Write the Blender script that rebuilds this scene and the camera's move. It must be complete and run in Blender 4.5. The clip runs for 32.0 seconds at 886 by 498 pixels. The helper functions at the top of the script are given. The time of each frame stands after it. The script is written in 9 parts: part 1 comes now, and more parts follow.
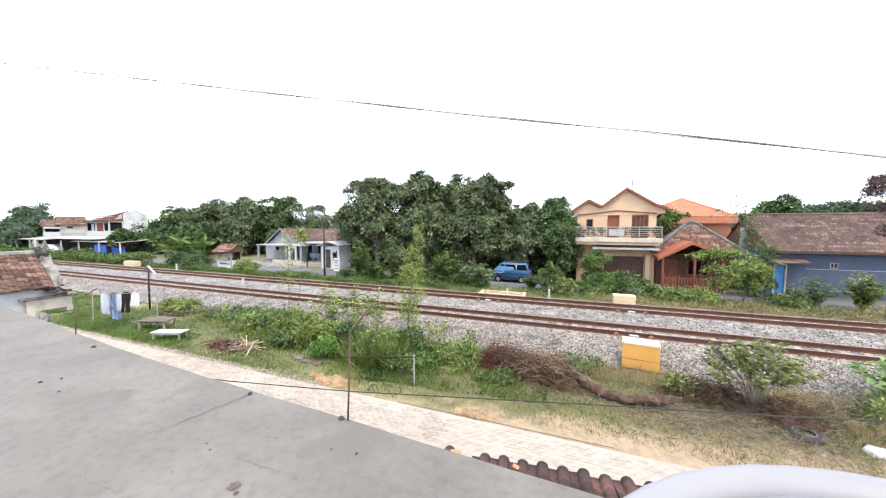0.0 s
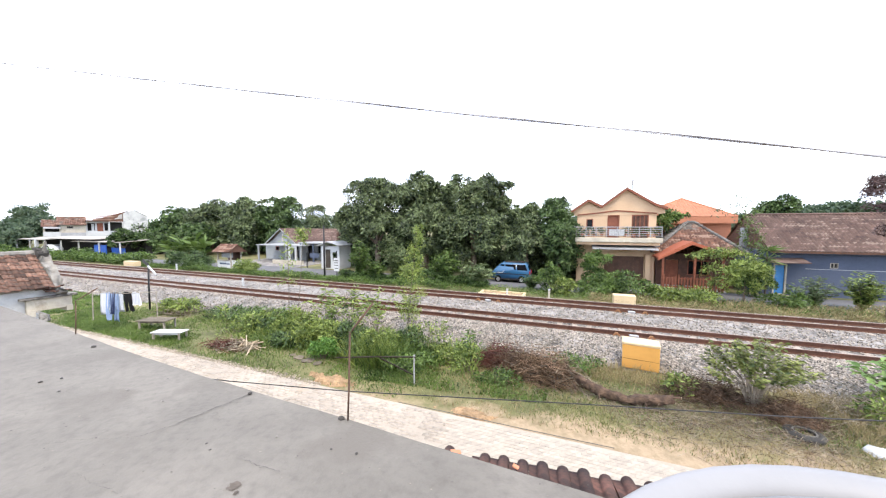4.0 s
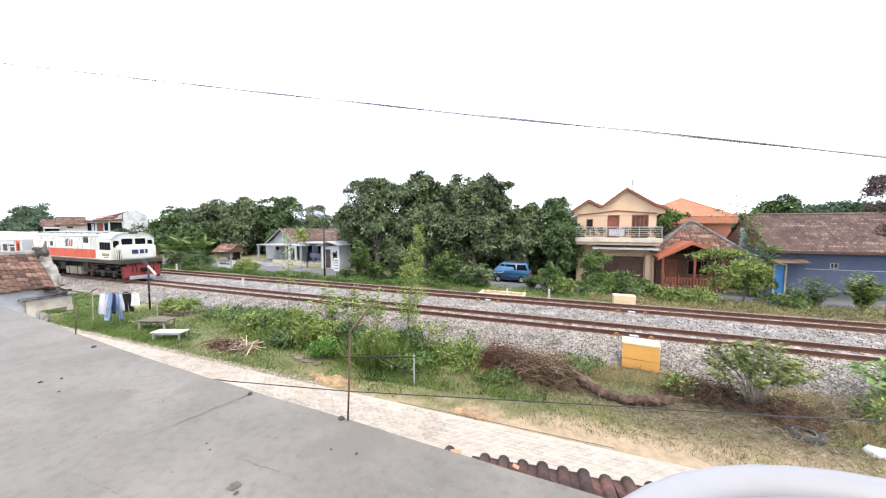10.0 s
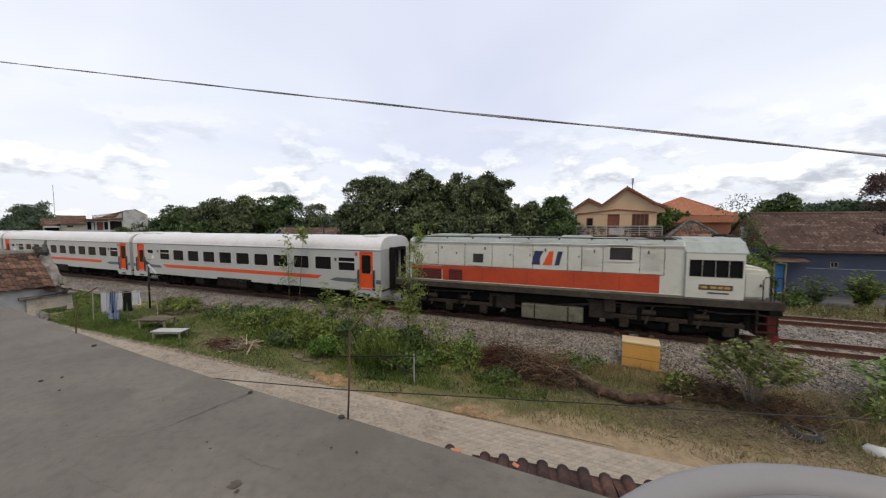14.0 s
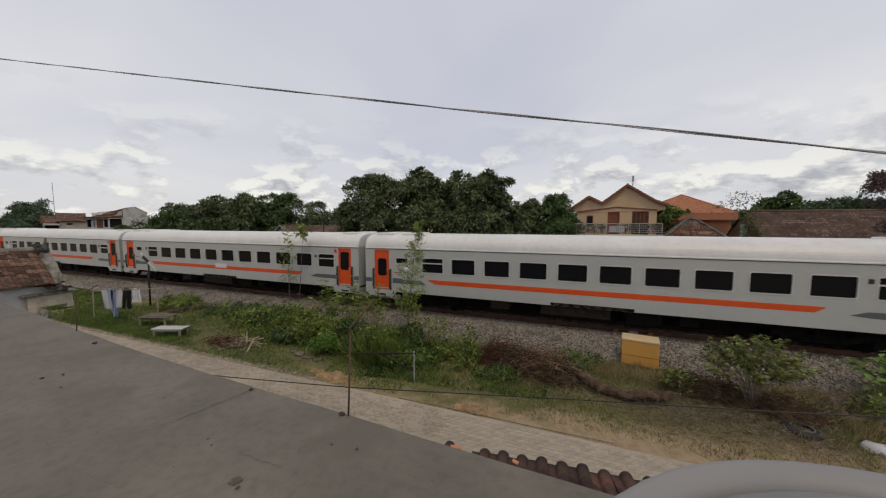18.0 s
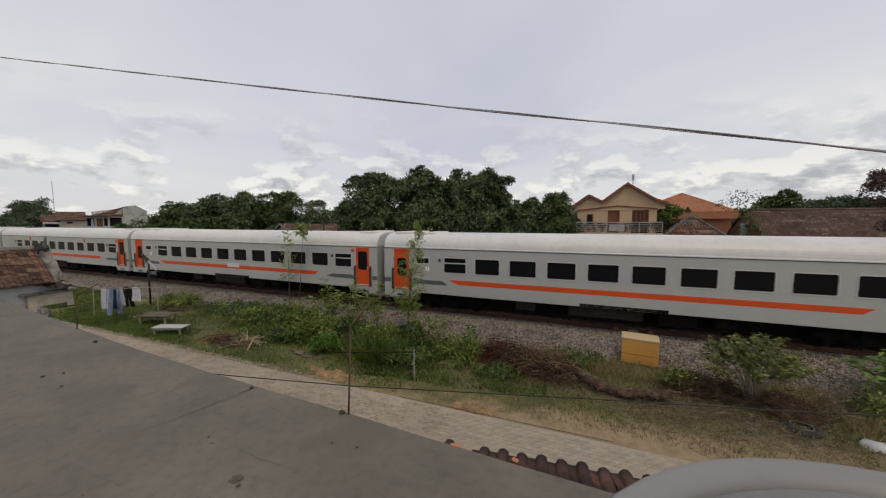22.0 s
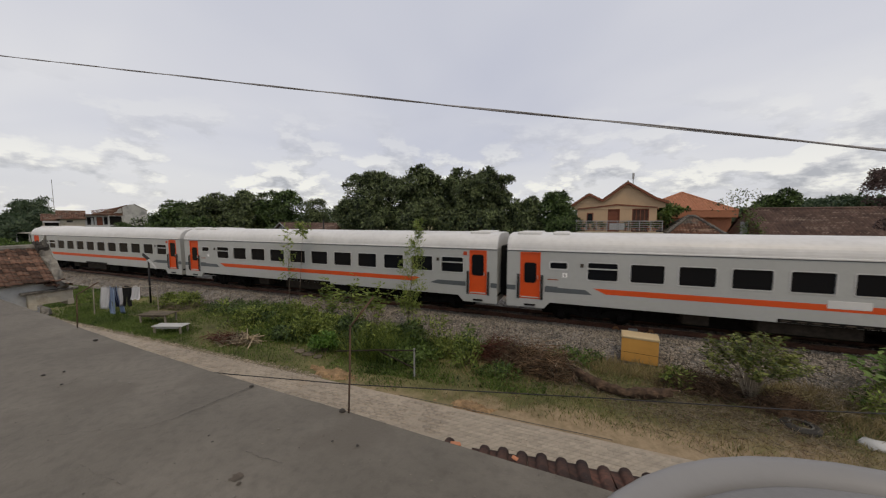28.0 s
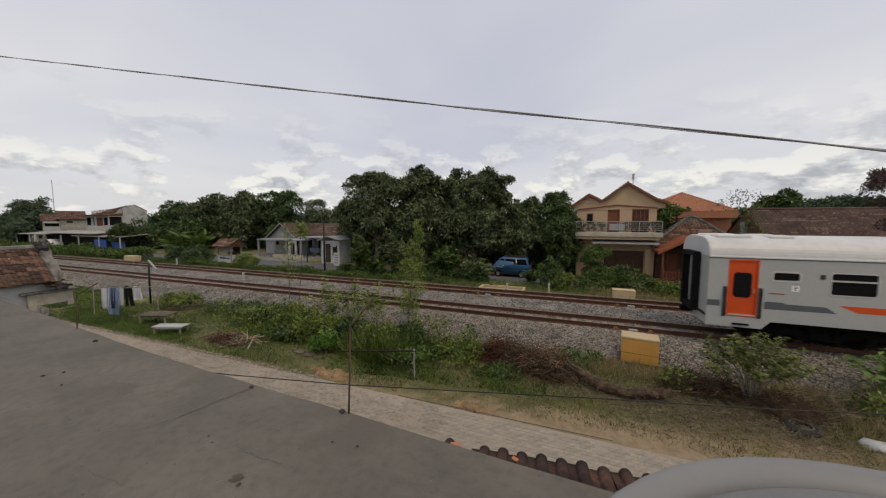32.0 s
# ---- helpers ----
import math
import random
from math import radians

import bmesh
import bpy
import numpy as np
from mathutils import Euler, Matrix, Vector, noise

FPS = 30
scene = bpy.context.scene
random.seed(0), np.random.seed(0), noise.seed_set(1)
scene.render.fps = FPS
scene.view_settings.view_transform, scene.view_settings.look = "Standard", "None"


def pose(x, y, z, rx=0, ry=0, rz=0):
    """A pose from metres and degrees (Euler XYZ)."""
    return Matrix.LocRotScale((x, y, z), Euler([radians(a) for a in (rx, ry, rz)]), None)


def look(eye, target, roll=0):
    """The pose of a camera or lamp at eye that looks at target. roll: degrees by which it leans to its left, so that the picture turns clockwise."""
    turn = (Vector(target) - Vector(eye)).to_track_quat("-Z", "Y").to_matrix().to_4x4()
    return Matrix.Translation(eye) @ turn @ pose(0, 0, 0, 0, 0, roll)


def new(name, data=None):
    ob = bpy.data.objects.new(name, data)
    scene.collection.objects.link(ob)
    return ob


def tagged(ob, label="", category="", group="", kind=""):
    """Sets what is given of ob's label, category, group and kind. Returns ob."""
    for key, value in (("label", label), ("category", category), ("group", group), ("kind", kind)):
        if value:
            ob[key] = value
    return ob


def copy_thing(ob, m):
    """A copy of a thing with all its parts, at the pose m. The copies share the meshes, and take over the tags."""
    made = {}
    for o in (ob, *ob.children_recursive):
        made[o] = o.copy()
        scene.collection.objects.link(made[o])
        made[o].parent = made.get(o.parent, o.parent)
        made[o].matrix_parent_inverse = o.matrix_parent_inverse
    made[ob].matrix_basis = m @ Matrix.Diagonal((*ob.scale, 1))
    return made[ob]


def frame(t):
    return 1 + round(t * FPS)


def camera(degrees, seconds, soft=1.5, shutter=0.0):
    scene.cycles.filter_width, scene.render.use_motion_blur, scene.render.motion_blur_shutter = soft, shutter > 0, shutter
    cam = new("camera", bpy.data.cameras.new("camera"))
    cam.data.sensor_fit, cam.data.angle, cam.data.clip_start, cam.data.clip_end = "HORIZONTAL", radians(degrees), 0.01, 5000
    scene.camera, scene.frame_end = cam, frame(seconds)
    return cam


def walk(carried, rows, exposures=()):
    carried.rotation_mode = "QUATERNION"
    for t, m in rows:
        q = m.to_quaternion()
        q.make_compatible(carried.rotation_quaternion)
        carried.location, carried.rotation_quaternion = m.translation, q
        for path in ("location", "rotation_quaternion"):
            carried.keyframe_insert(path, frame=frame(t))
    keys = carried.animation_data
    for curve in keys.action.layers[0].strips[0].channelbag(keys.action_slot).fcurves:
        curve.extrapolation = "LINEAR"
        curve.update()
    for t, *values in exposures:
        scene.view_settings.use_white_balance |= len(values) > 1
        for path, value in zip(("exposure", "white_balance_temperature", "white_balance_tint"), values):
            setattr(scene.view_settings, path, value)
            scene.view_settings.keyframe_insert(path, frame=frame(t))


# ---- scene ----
# A railway line seen from a flat roof: x runs along the track, y away from the viewer, z = 0 at the rail heads.
cam = camera(106.4, 32.0, soft=1.2, shutter=0.15)
TILT = [(0, 0), (11.5, 0), (12.5, -0.6), (13.5, -1.3), (14.5, -2.3), (16.5, -4.6), (18, -6), (19, -6), (20, -7), (21, -8.4), (22, -8.3),
        (23, -9.6), (24, -9.2), (25, -10.3), (25.5, -10.5), (27.5, -10.2), (28, -10.5), (29, -10.2), (30, -9.2), (31, -9.6), (32, -9.6)]
walk(cam, [(t, pose(0, 0, 4.148, 90 - 3.8215 + d / 586.5 * 57.296, 0, 21.64)) for t, d in TILT],
     exposures=[(0, 2.03, 6900, 10), (13.0, 2.03, 6900, 10), (13.2, 1.88, 6900, 10), (13.5, 1.4, 6900, 10), (14.0, 0.32, 7650, 10), (14.5, -0.12, 8100, 10), (16.5, -0.12, 8100, 10), (32, -0.12, 8100, 10)])

# ---- light: an overcast, bright sky ----
world = bpy.data.worlds.new("sky")
scene.world = world
world.use_nodes = True
wn, wl = world.node_tree.nodes, world.node_tree.links
wn.clear()
w_out = wn.new("ShaderNodeOutputWorld")
w_bg = wn.new("ShaderNodeBackground")
w_sky = wn.new("ShaderNodeTexSky")
w_sky.sky_type, w_sky.sun_disc = "NISHITA", False
w_sky.sun_elevation, w_sky.sun_rotation = radians(59), radians(137)
w_coord = wn.new("ShaderNodeTexCoord")
w_sep = wn.new("ShaderNodeSeparateXYZ")
wl.new(w_coord.outputs["Generated"], w_sep.inputs[0])


def wmath(op, a, b=0.0):
    n = wn.new("ShaderNodeMath")
    n.operation = op
    for i, v in enumerate((a, b)):
        if isinstance(v, (int, float)):
            n.inputs[i].default_value = v
        else:
            wl.new(v, n.inputs[i])
    return n.outputs[0]


# clouds lie on a flat layer, so they crowd together towards the horizon
w_h = wmath("ADD", wmath("MAXIMUM", w_sep.outputs[2], 0.0), 0.20)
w_vec = wn.new("ShaderNodeCombineXYZ")
wl.new(wmath("DIVIDE", w_sep.outputs[0], w_h), w_vec.inputs[0])
wl.new(wmath("DIVIDE", w_sep.outputs[1], w_h), w_vec.inputs[1])


def wnoise(scale, detail, rough, shift):
    mp = wn.new("ShaderNodeMapping")
    mp.inputs["Location"].default_value = shift
    wl.new(w_vec.outputs[0], mp.inputs[0])
    n = wn.new("ShaderNodeTexNoise")
    n.inputs["Scale"].default_value, n.inputs["Detail"].default_value, n.inputs["Roughness"].default_value = scale, detail, rough
    n.inputs["Distortion"].default_value = 0.4
    wl.new(mp.outputs[0], n.inputs[0])
    return n.outputs[0]


def wramp(fac, stops):
    r = wn.new("ShaderNodeValToRGB")
    while len(r.color_ramp.elements) > 1:
        r.color_ramp.elements.remove(r.color_ramp.elements[-1])
    for i, (p, c) in enumerate(stops):
        e = r.color_ramp.elements[0] if i == 0 else r.color_ramp.elements.new(p)
        e.position, e.color = p, (*c, 1)
    wl.new(fac, r.inputs[0])
    return r.outputs[0]


def wmix(fac, a, b):
    m = wn.new("ShaderNodeMix")
    m.data_type = "RGBA"
    for s, v in ((m.inputs[0], fac), (m.inputs[6], a), (m.inputs[7], b)):
        if isinstance(v, (int, float)):
            s.default_value = v
        elif isinstance(v, tuple):
            s.default_value = (*v, 1)
        else:
            wl.new(v, s)
    return m.outputs[2]


w_veil = wramp(wnoise(0.42, 4, 0.5, (3.1, 1.7, 0)), [(0.30, (0.58, 0.61, 0.73)), (0.46, (0.69, 0.71, 0.80)), (0.62, (0.81, 0.82, 0.87))])
# heaped clouds low over the horizon, lit from above and grey below


def wpuff(lift):
    mp = wn.new("ShaderNodeMapping")
    mp.inputs["Location"].default_value = (0.7, 2.3, lift)
    mp.inputs["Scale"].default_value = (1.0, 1.0, 2.3)
    wl.new(w_coord.outputs["Generated"], mp.inputs[0])
    n = wn.new("ShaderNodeTexNoise")
    n.inputs["Scale"].default_value, n.inputs["Detail"].default_value, n.inputs["Roughness"].default_value = 6.5, 9, 0.58
    wl.new(mp.outputs[0], n.inputs[0])
    return n.outputs[0]


w_p1, w_p2 = wpuff(0.0), wpuff(0.06)
w_lit = wramp(wmath("ADD", wmath("MULTIPLY", wmath("SUBTRACT", w_p1, w_p2), 3.0), 0.5), [(0.28, (0.44, 0.46, 0.52)), (0.5, (0.66, 0.67, 0.71)), (0.70, (0.95, 0.95, 0.93))])
w_band = wramp(w_sep.outputs[2], [(0.0, (0.9, 0.9, 0.9)), (0.10, (1, 1, 1)), (0.20, (0.35, 0.35, 0.35)), (0.30, (0, 0, 0)), (1.0, (0, 0, 0))])
w_mask = wramp(wmath("MULTIPLY", w_p1, 1.0), [(0.465, (0, 0, 0)), (0.545, (0.95, 0.95, 0.95))])
w_pale = wramp(w_sep.outputs[2], [(0.0, (1, 1, 1)), (0.05, (0.8, 0.8, 0.8)), (0.18, (0, 0, 0)), (1.0, (0, 0, 0))])
w_base = wmix(wmath("MULTIPLY", w_pale, 0.75), w_veil, (0.72, 0.73, 0.77))
w_cloud = wmix(wmath("MULTIPLY", w_band, w_mask), w_base, w_lit)
w_scaled = wn.new("ShaderNodeMix")
w_scaled.data_type, w_scaled.blend_type = "RGBA", "MULTIPLY"
w_scaled.inputs[0].default_value = 1.0
wl.new(w_sky.outputs[0], w_scaled.inputs[6])
w_scaled.inputs[7].default_value = (0.12, 0.12, 0.12, 1)
w_blue = wn.new("ShaderNodeMix")
w_blue.data_type, w_blue.blend_type = "RGBA", "MULTIPLY"
w_blue.inputs[0].default_value = 1.0
wl.new(w_cloud, w_blue.inputs[6])
w_blue.inputs[7].default_value = (0.875, 0.97, 1.125, 1)
wl.new(wmix(0.93, w_scaled.outputs[2], w_blue.outputs[2]), w_bg.inputs[0])
w_bg.inputs[1].default_value = 1.06
wl.new(w_bg.outputs[0], w_out.inputs[0])

sun = new("sun", bpy.data.lights.new("sun", "SUN"))
sun.data.energy, sun.data.angle, sun.data.color = 0.95, radians(12), (1.0, 0.87, 0.68)
sun.matrix_basis = look((12, -13, 30), (0, 0, 0))

# ---- materials ----


def rgb(c, k=1.0):
    return (min(1, c[0] * k), min(1, c[1] * k), min(1, c[2] * k), 1)


def mat(name, col, rough=0.75, var=0.22, scale=2.0, fine=30.0, bump=0.25, metal=0.0, rand=0.0, island=0.0, col2=None, spec=0.35, stain=None, stain_at=0.62, coat=0.0):
    """A surface with broad and fine variation, fine relief and, if given, stains."""
    m = bpy.data.materials.new(name)
    m.use_nodes = True
    n, l = m.node_tree.nodes, m.node_tree.links
    b = n["Principled BSDF"]
    tc = n.new("ShaderNodeTexCoord")

    def noise_tex(s, detail, rgh=0.55):
        t = n.new("ShaderNodeTexNoise")
        t.inputs["Scale"].default_value, t.inputs["Detail"].default_value, t.inputs["Roughness"].default_value = s, detail, rgh
        l.new(tc.outputs["Object"], t.inputs[0])
        return t.outputs[0]

    def mixed(fac, a, c, mode="MIX"):
        x = n.new("ShaderNodeMix")
        x.data_type, x.blend_type = "RGBA", mode
        for s, v in ((x.inputs[0], fac), (x.inputs[6], a), (x.inputs[7], c)):
            if isinstance(v, (int, float)):
                s.default_value = v
            elif isinstance(v, tuple):
                s.default_value = v
            else:
                l.new(v, s)
        return x.outputs[2]

    def spread(fac, lo, hi):
        r = n.new("ShaderNodeMapRange")
        r.inputs[1].default_value, r.inputs[2].default_value = lo, hi
        l.new(fac, r.inputs[0])
        return r.outputs[0]

    broad, grain = noise_tex(scale, 4), noise_tex(fine, 3, 0.7)
    c2 = col2 or col
    c = mixed(spread(broad, 0.32, 0.68), rgb(col, 1 - var), rgb(c2, 1 + var * 0.6))
    c = mixed(spread(grain, 0.3, 0.7), c, mixed(1.0, c, rgb((1 + var, 1 + var, 1 + var)), "MULTIPLY"))
    dark = mixed(1.0, c, (1 - var, 1 - var, 1 - var, 1), "MULTIPLY")
    c = mixed(spread(noise_tex(fine * 0.35, 2), 0.45, 0.75), c, dark)
    if stain:
        c = mixed(spread(noise_tex(scale * 0.6 + 0.13, 5, 0.65), stain_at, stain_at + 0.1), c, rgb(stain))
    for amount, node, out in ((rand, "ShaderNodeObjectInfo", "Random"), (island, "ShaderNodeNewGeometry", "Random Per Island")):
        if amount:
            o = n.new(node)
            c = mixed(o.outputs[out], mixed(1.0, c, rgb((1 - amount,) * 3), "MULTIPLY"), mixed(1.0, c, (1 + amount, 1 + amount * 0.9, 1 + amount * 0.75, 1), "MULTIPLY"))
    l.new(c, b.inputs["Base Color"])
    b.inputs["Metallic"].default_value = metal
    b.inputs["Specular IOR Level"].default_value = spec
    b.inputs["Coat Weight"].default_value = coat
    rr = n.new("ShaderNodeMapRange")
    rr.inputs[3].default_value, rr.inputs[4].default_value = max(0.02, rough - 0.1), min(1.0, rough + 0.12)
    l.new(grain, rr.inputs[0])
    l.new(rr.outputs[0], b.inputs["Roughness"])
    if bump:
        bp = n.new("ShaderNodeBump")
        bp.inputs["Strength"].default_value, bp.inputs["Distance"].default_value = bump, 0.02
        l.new(grain, bp.inputs["Height"])
        l.new(bp.outputs[0], b.inputs["Normal"])
    return m


def leaf_mat(name, lo, hi, trans=0.3, dark=0.15):
    m = bpy.data.materials.new(name)
    m.use_nodes = True
    n, l = m.node_tree.nodes, m.node_tree.links
    b, out = n["Principled BSDF"], n["Material Output"]
    g = n.new("ShaderNodeNewGeometry")
    tc = n.new("ShaderNodeTexCoord")
    t = n.new("ShaderNodeTexNoise")
    t.inputs["Scale"].default_value, t.inputs["Detail"].default_value = 0.9, 3
    l.new(tc.outputs["Object"], t.inputs[0])
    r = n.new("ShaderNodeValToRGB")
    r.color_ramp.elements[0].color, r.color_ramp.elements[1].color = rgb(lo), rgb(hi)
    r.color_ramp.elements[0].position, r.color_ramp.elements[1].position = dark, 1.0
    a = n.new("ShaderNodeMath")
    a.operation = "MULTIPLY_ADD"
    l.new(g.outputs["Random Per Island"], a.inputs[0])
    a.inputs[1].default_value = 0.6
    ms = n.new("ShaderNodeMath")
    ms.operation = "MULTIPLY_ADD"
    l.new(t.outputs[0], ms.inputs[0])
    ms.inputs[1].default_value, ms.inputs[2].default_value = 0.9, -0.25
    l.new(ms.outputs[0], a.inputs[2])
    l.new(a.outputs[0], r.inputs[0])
    l.new(r.outputs[0], b.inputs["Base Color"])
    b.inputs["Roughness"].default_value = 0.5
    b.inputs["Specular IOR Level"].default_value = 0.3
    tr = n.new("ShaderNodeBsdfTranslucent")
    l.new(r.outputs[0], tr.inputs[0])
    mx = n.new("ShaderNodeMixShader")
    mx.inputs[0].default_value = trans
    l.new(b.outputs[0], mx.inputs[1])
    l.new(tr.outputs[0], mx.inputs[2])
    l.new(mx.outputs[0], out.inputs[0])
    return m


def glass_mat(name, col=(0.008, 0.009, 0.011), trans=0.12, rough=0.10):
    m = bpy.data.materials.new(name)
    m.use_nodes = True
    b = m.node_tree.nodes["Principled BSDF"]
    b.inputs["Base Color"].default_value = rgb(col)
    b.inputs["Roughness"].default_value = rough
    b.inputs["Transmission Weight"].default_value = trans
    b.inputs["IOR"].default_value = 1.33
    b.inputs["Specular IOR Level"].default_value = 0.22
    return m


M_SLAB = mat("cement_screed", (0.141, 0.128, 0.110), 0.9, 0.18, 1.3, 34, 0.45, stain=(0.113, 0.101, 0.086), stain_at=0.53)
M_CRACK = mat("crack_shadow_grime", (0.05, 0.045, 0.04), 0.95, 0.2, 6, 40, 0.2)
M_GROUND = mat("grass_soil", (0.105, 0.115, 0.038), 0.95, 0.35, 0.35, 18, 0.6, col2=(0.165, 0.148, 0.066), stain=(0.27, 0.185, 0.105), stain_at=0.62)
M_SOILO = mat("orange_soil", (0.29, 0.19, 0.105), 0.95, 0.35, 4, 24, 0.9)
M_BALLAST = mat("crushed_stone", (0.165, 0.152, 0.14), 0.9, 0.4, 1.5, 16, 1.0, col2=(0.225, 0.21, 0.195))
M_STONE = mat("ballast_stone", (0.228, 0.207, 0.184), 0.85, 0.15, 3, 30, 0.3, island=0.7)
M_RAIL = mat("rusty_rail_steel", (0.105, 0.047, 0.030), 0.7, 0.3, 1.3, 40, 0.3, metal=0.25)
M_RAILTOP = mat("worn_rail_head", (0.34, 0.25, 0.20), 0.45, 0.25, 1.0, 30, 0.1, metal=0.7)
M_SLEEPER = mat("concrete_sleeper", (0.30, 0.255, 0.215), 0.9, 0.2, 2.5, 30, 0.4, rand=0.2)
M_ASPHALT = mat("asphalt_road", (0.11, 0.11, 0.115), 0.9, 0.2, 0.5, 50, 0.5)
M_PAVER = mat("paving_block", (0.325, 0.285, 0.235), 0.9, 0.16, 2, 35, 0.45, rand=0.14, stain=(0.27, 0.22, 0.17), stain_at=0.62)
M_PAVER2 = mat("paving_block_worn", (0.335, 0.288, 0.234), 0.9, 0.18, 0.9, 35, 0.5, island=0.10, stain=(0.29, 0.235, 0.175), stain_at=0.58)
M_SILVER = mat("silver_grey_paint", (0.380, 0.392, 0.385), 0.42, 0.05, 0.5, 20, 0.04, spec=0.4, coat=0.1)
M_ROOFP = mat("coach_roof_paint", (0.585, 0.585, 0.58), 0.38, 0.08, 0.7, 14, 0.06)
M_ORANGE = mat("orange_paint", (0.62, 0.073, 0.012), 0.5, 0.06, 1, 20, 0.04)
M_BAND = mat("slate_band_paint", (0.09, 0.105, 0.115), 0.5, 0.1, 1, 20, 0.04)
# soot, lowered to near black to hold the shade under the train too
M_UNDER = mat("sooty_shaded_underframe", (0.010, 0.009, 0.0085), 0.9, 0.3, 3, 30, 0.4, spec=0.06)
M_STEEL = mat("dirty_steel", (0.034, 0.027, 0.021), 0.85, 0.35, 4, 30, 0.3, spec=0.15)
M_GLASS = glass_mat("tinted_coach_glass")
M_RUBBER = mat("black_rubber", (0.013, 0.013, 0.013), 0.9, 0.2, 5, 40, 0.2, spec=0.1)
M_TYRE = mat("weathered_tyre_rubber", (0.035, 0.033, 0.03), 0.9, 0.4, 5, 30, 0.3, stain=(0.10, 0.085, 0.065), stain_at=0.58)
M_RUBDUST = mat("dusty_rubber", (0.11, 0.105, 0.095), 0.9, 0.4, 5, 30, 0.2)
M_DECAL = mat("white_decal", (0.85, 0.85, 0.84), 0.5, 0.04, 4, 30, 0.02)
M_FRAMEW = mat("aluminium_frame", (0.52, 0.53, 0.53), 0.4, 0.08, 4, 30, 0.05, metal=0.4)
M_LWHITE = mat("loco_white_paint", (0.50, 0.505, 0.45), 0.45, 0.10, 0.7, 16, 0.05, stain=(0.34, 0.31, 0.22), stain_at=0.58)
M_LRED = mat("loco_red_paint", (0.42, 0.052, 0.017), 0.5, 0.16, 0.8, 16, 0.05, stain=(0.27, 0.05, 0.022), stain_at=0.60)
M_LGREY = mat("loco_deck_grime", (0.048, 0.038, 0.028), 0.8, 0.4, 1.6, 20, 0.2)
M_OLIVE = mat("olive_grey_paint", (0.13, 0.125, 0.09), 0.7, 0.25, 1.2, 18, 0.1, stain=(0.07, 0.06, 0.045), stain_at=0.56)
M_PLATE = mat("brass_lettering", (0.33, 0.24, 0.09), 0.5, 0.1, 4, 20, 0.02)
M_LROOF = mat("loco_roof_paint", (0.29, 0.33, 0.31), 0.6, 0.15, 1.2, 16, 0.06, stain=(0.22, 0.22, 0.19), stain_at=0.58)
M_PLOUGH = mat("plough_red_paint", (0.17, 0.02, 0.018), 0.6, 0.3, 3, 20, 0.1)
M_NAVY = mat("navy_paint", (0.02, 0.025, 0.08), 0.5, 0.1, 2, 20, 0.02)
M_BOXY = mat("yellow_ochre_paint", (0.56, 0.29, 0.075), 0.55, 0.06, 1.5, 20, 0.05, stain=(0.48, 0.25, 0.07), stain_at=0.68)
M_RUSTC = mat("rusty_ochre_steel", (0.26, 0.125, 0.06), 0.8, 0.25, 3, 20, 0.2)
# faded ochre; on cabinet lids it also puts the top light into the colour
M_BOXT = mat("faded_and_sunlit_ochre", (0.52, 0.40, 0.24), 0.55, 0.06, 1.5, 20, 0.05)
M_TILE = mat("old_red_roof_tile", (0.105, 0.047, 0.034), 0.9, 0.4, 5, 25, 0.5, rand=0.6, col2=(0.27, 0.155, 0.115), stain=(0.075, 0.058, 0.05), stain_at=0.54)
M_TILEI = mat("weathered_brown_roof_tile", (0.092, 0.055, 0.046), 0.9, 0.22, 1.0, 20, 0.35, island=0.22, col2=(0.115, 0.072, 0.058))
M_TILER = mat("red_brown_roof_tile", (0.125, 0.062, 0.043), 0.9, 0.25, 1.0, 20, 0.35, island=0.4, stain=(0.13, 0.12, 0.105), stain_at=0.56)
M_TILEO = mat("orange_roof_tile", (0.42, 0.175, 0.10), 0.85, 0.1, 0.8, 20, 0.3, island=0.12)
M_TILEG = mat("lichen_grey_roof_tile", (0.17, 0.165, 0.155), 0.95, 0.35, 2.0, 20, 0.4, island=0.5, stain=(0.09, 0.06, 0.05), stain_at=0.55)
M_TERRA = mat("terracotta_paint", (0.30, 0.085, 0.042), 0.7, 0.15, 1.5, 20, 0.15)
# eave tiles: base darkened for the shadow they lie in, with rusty stains
M_TILED = mat("mossy_shaded_roof_tile", (0.056, 0.027, 0.020), 0.9, 0.35, 6, 30, 0.4, rand=0.45, stain=(0.135, 0.06, 0.042), stain_at=0.55)
M_RIDGE = mat("grey_ridge_mortar", (0.22, 0.205, 0.18), 0.95, 0.35, 4, 16, 0.6, stain=(0.075, 0.07, 0.06), stain_at=0.50)
M_PLASTER = mat("weathered_white_plaster", (0.41, 0.415, 0.405), 0.9, 0.15, 1.2, 25, 0.25, stain=(0.24, 0.25, 0.245), stain_at=0.56)
M_CREAM = mat("cream_wall_paint", (0.50, 0.35, 0.225), 0.85, 0.08, 0.7, 25, 0.12)
M_PALE = mat("pale_cream_paint", (0.43, 0.39, 0.315), 0.85, 0.15, 1.5, 25, 0.2, stain=(0.27, 0.23, 0.17), stain_at=0.6)
M_BLUEW = mat("blue_grey_wall_paint", (0.062, 0.078, 0.118), 0.85, 0.12, 0.8, 25, 0.15, stain=(0.09, 0.10, 0.13), stain_at=0.64)
# bright blue lowered so that the door's shade sits in the paint
M_SKYB = mat("shaded_blue_paint", (0.05, 0.21, 0.46), 0.6, 0.1, 2, 25, 0.1)
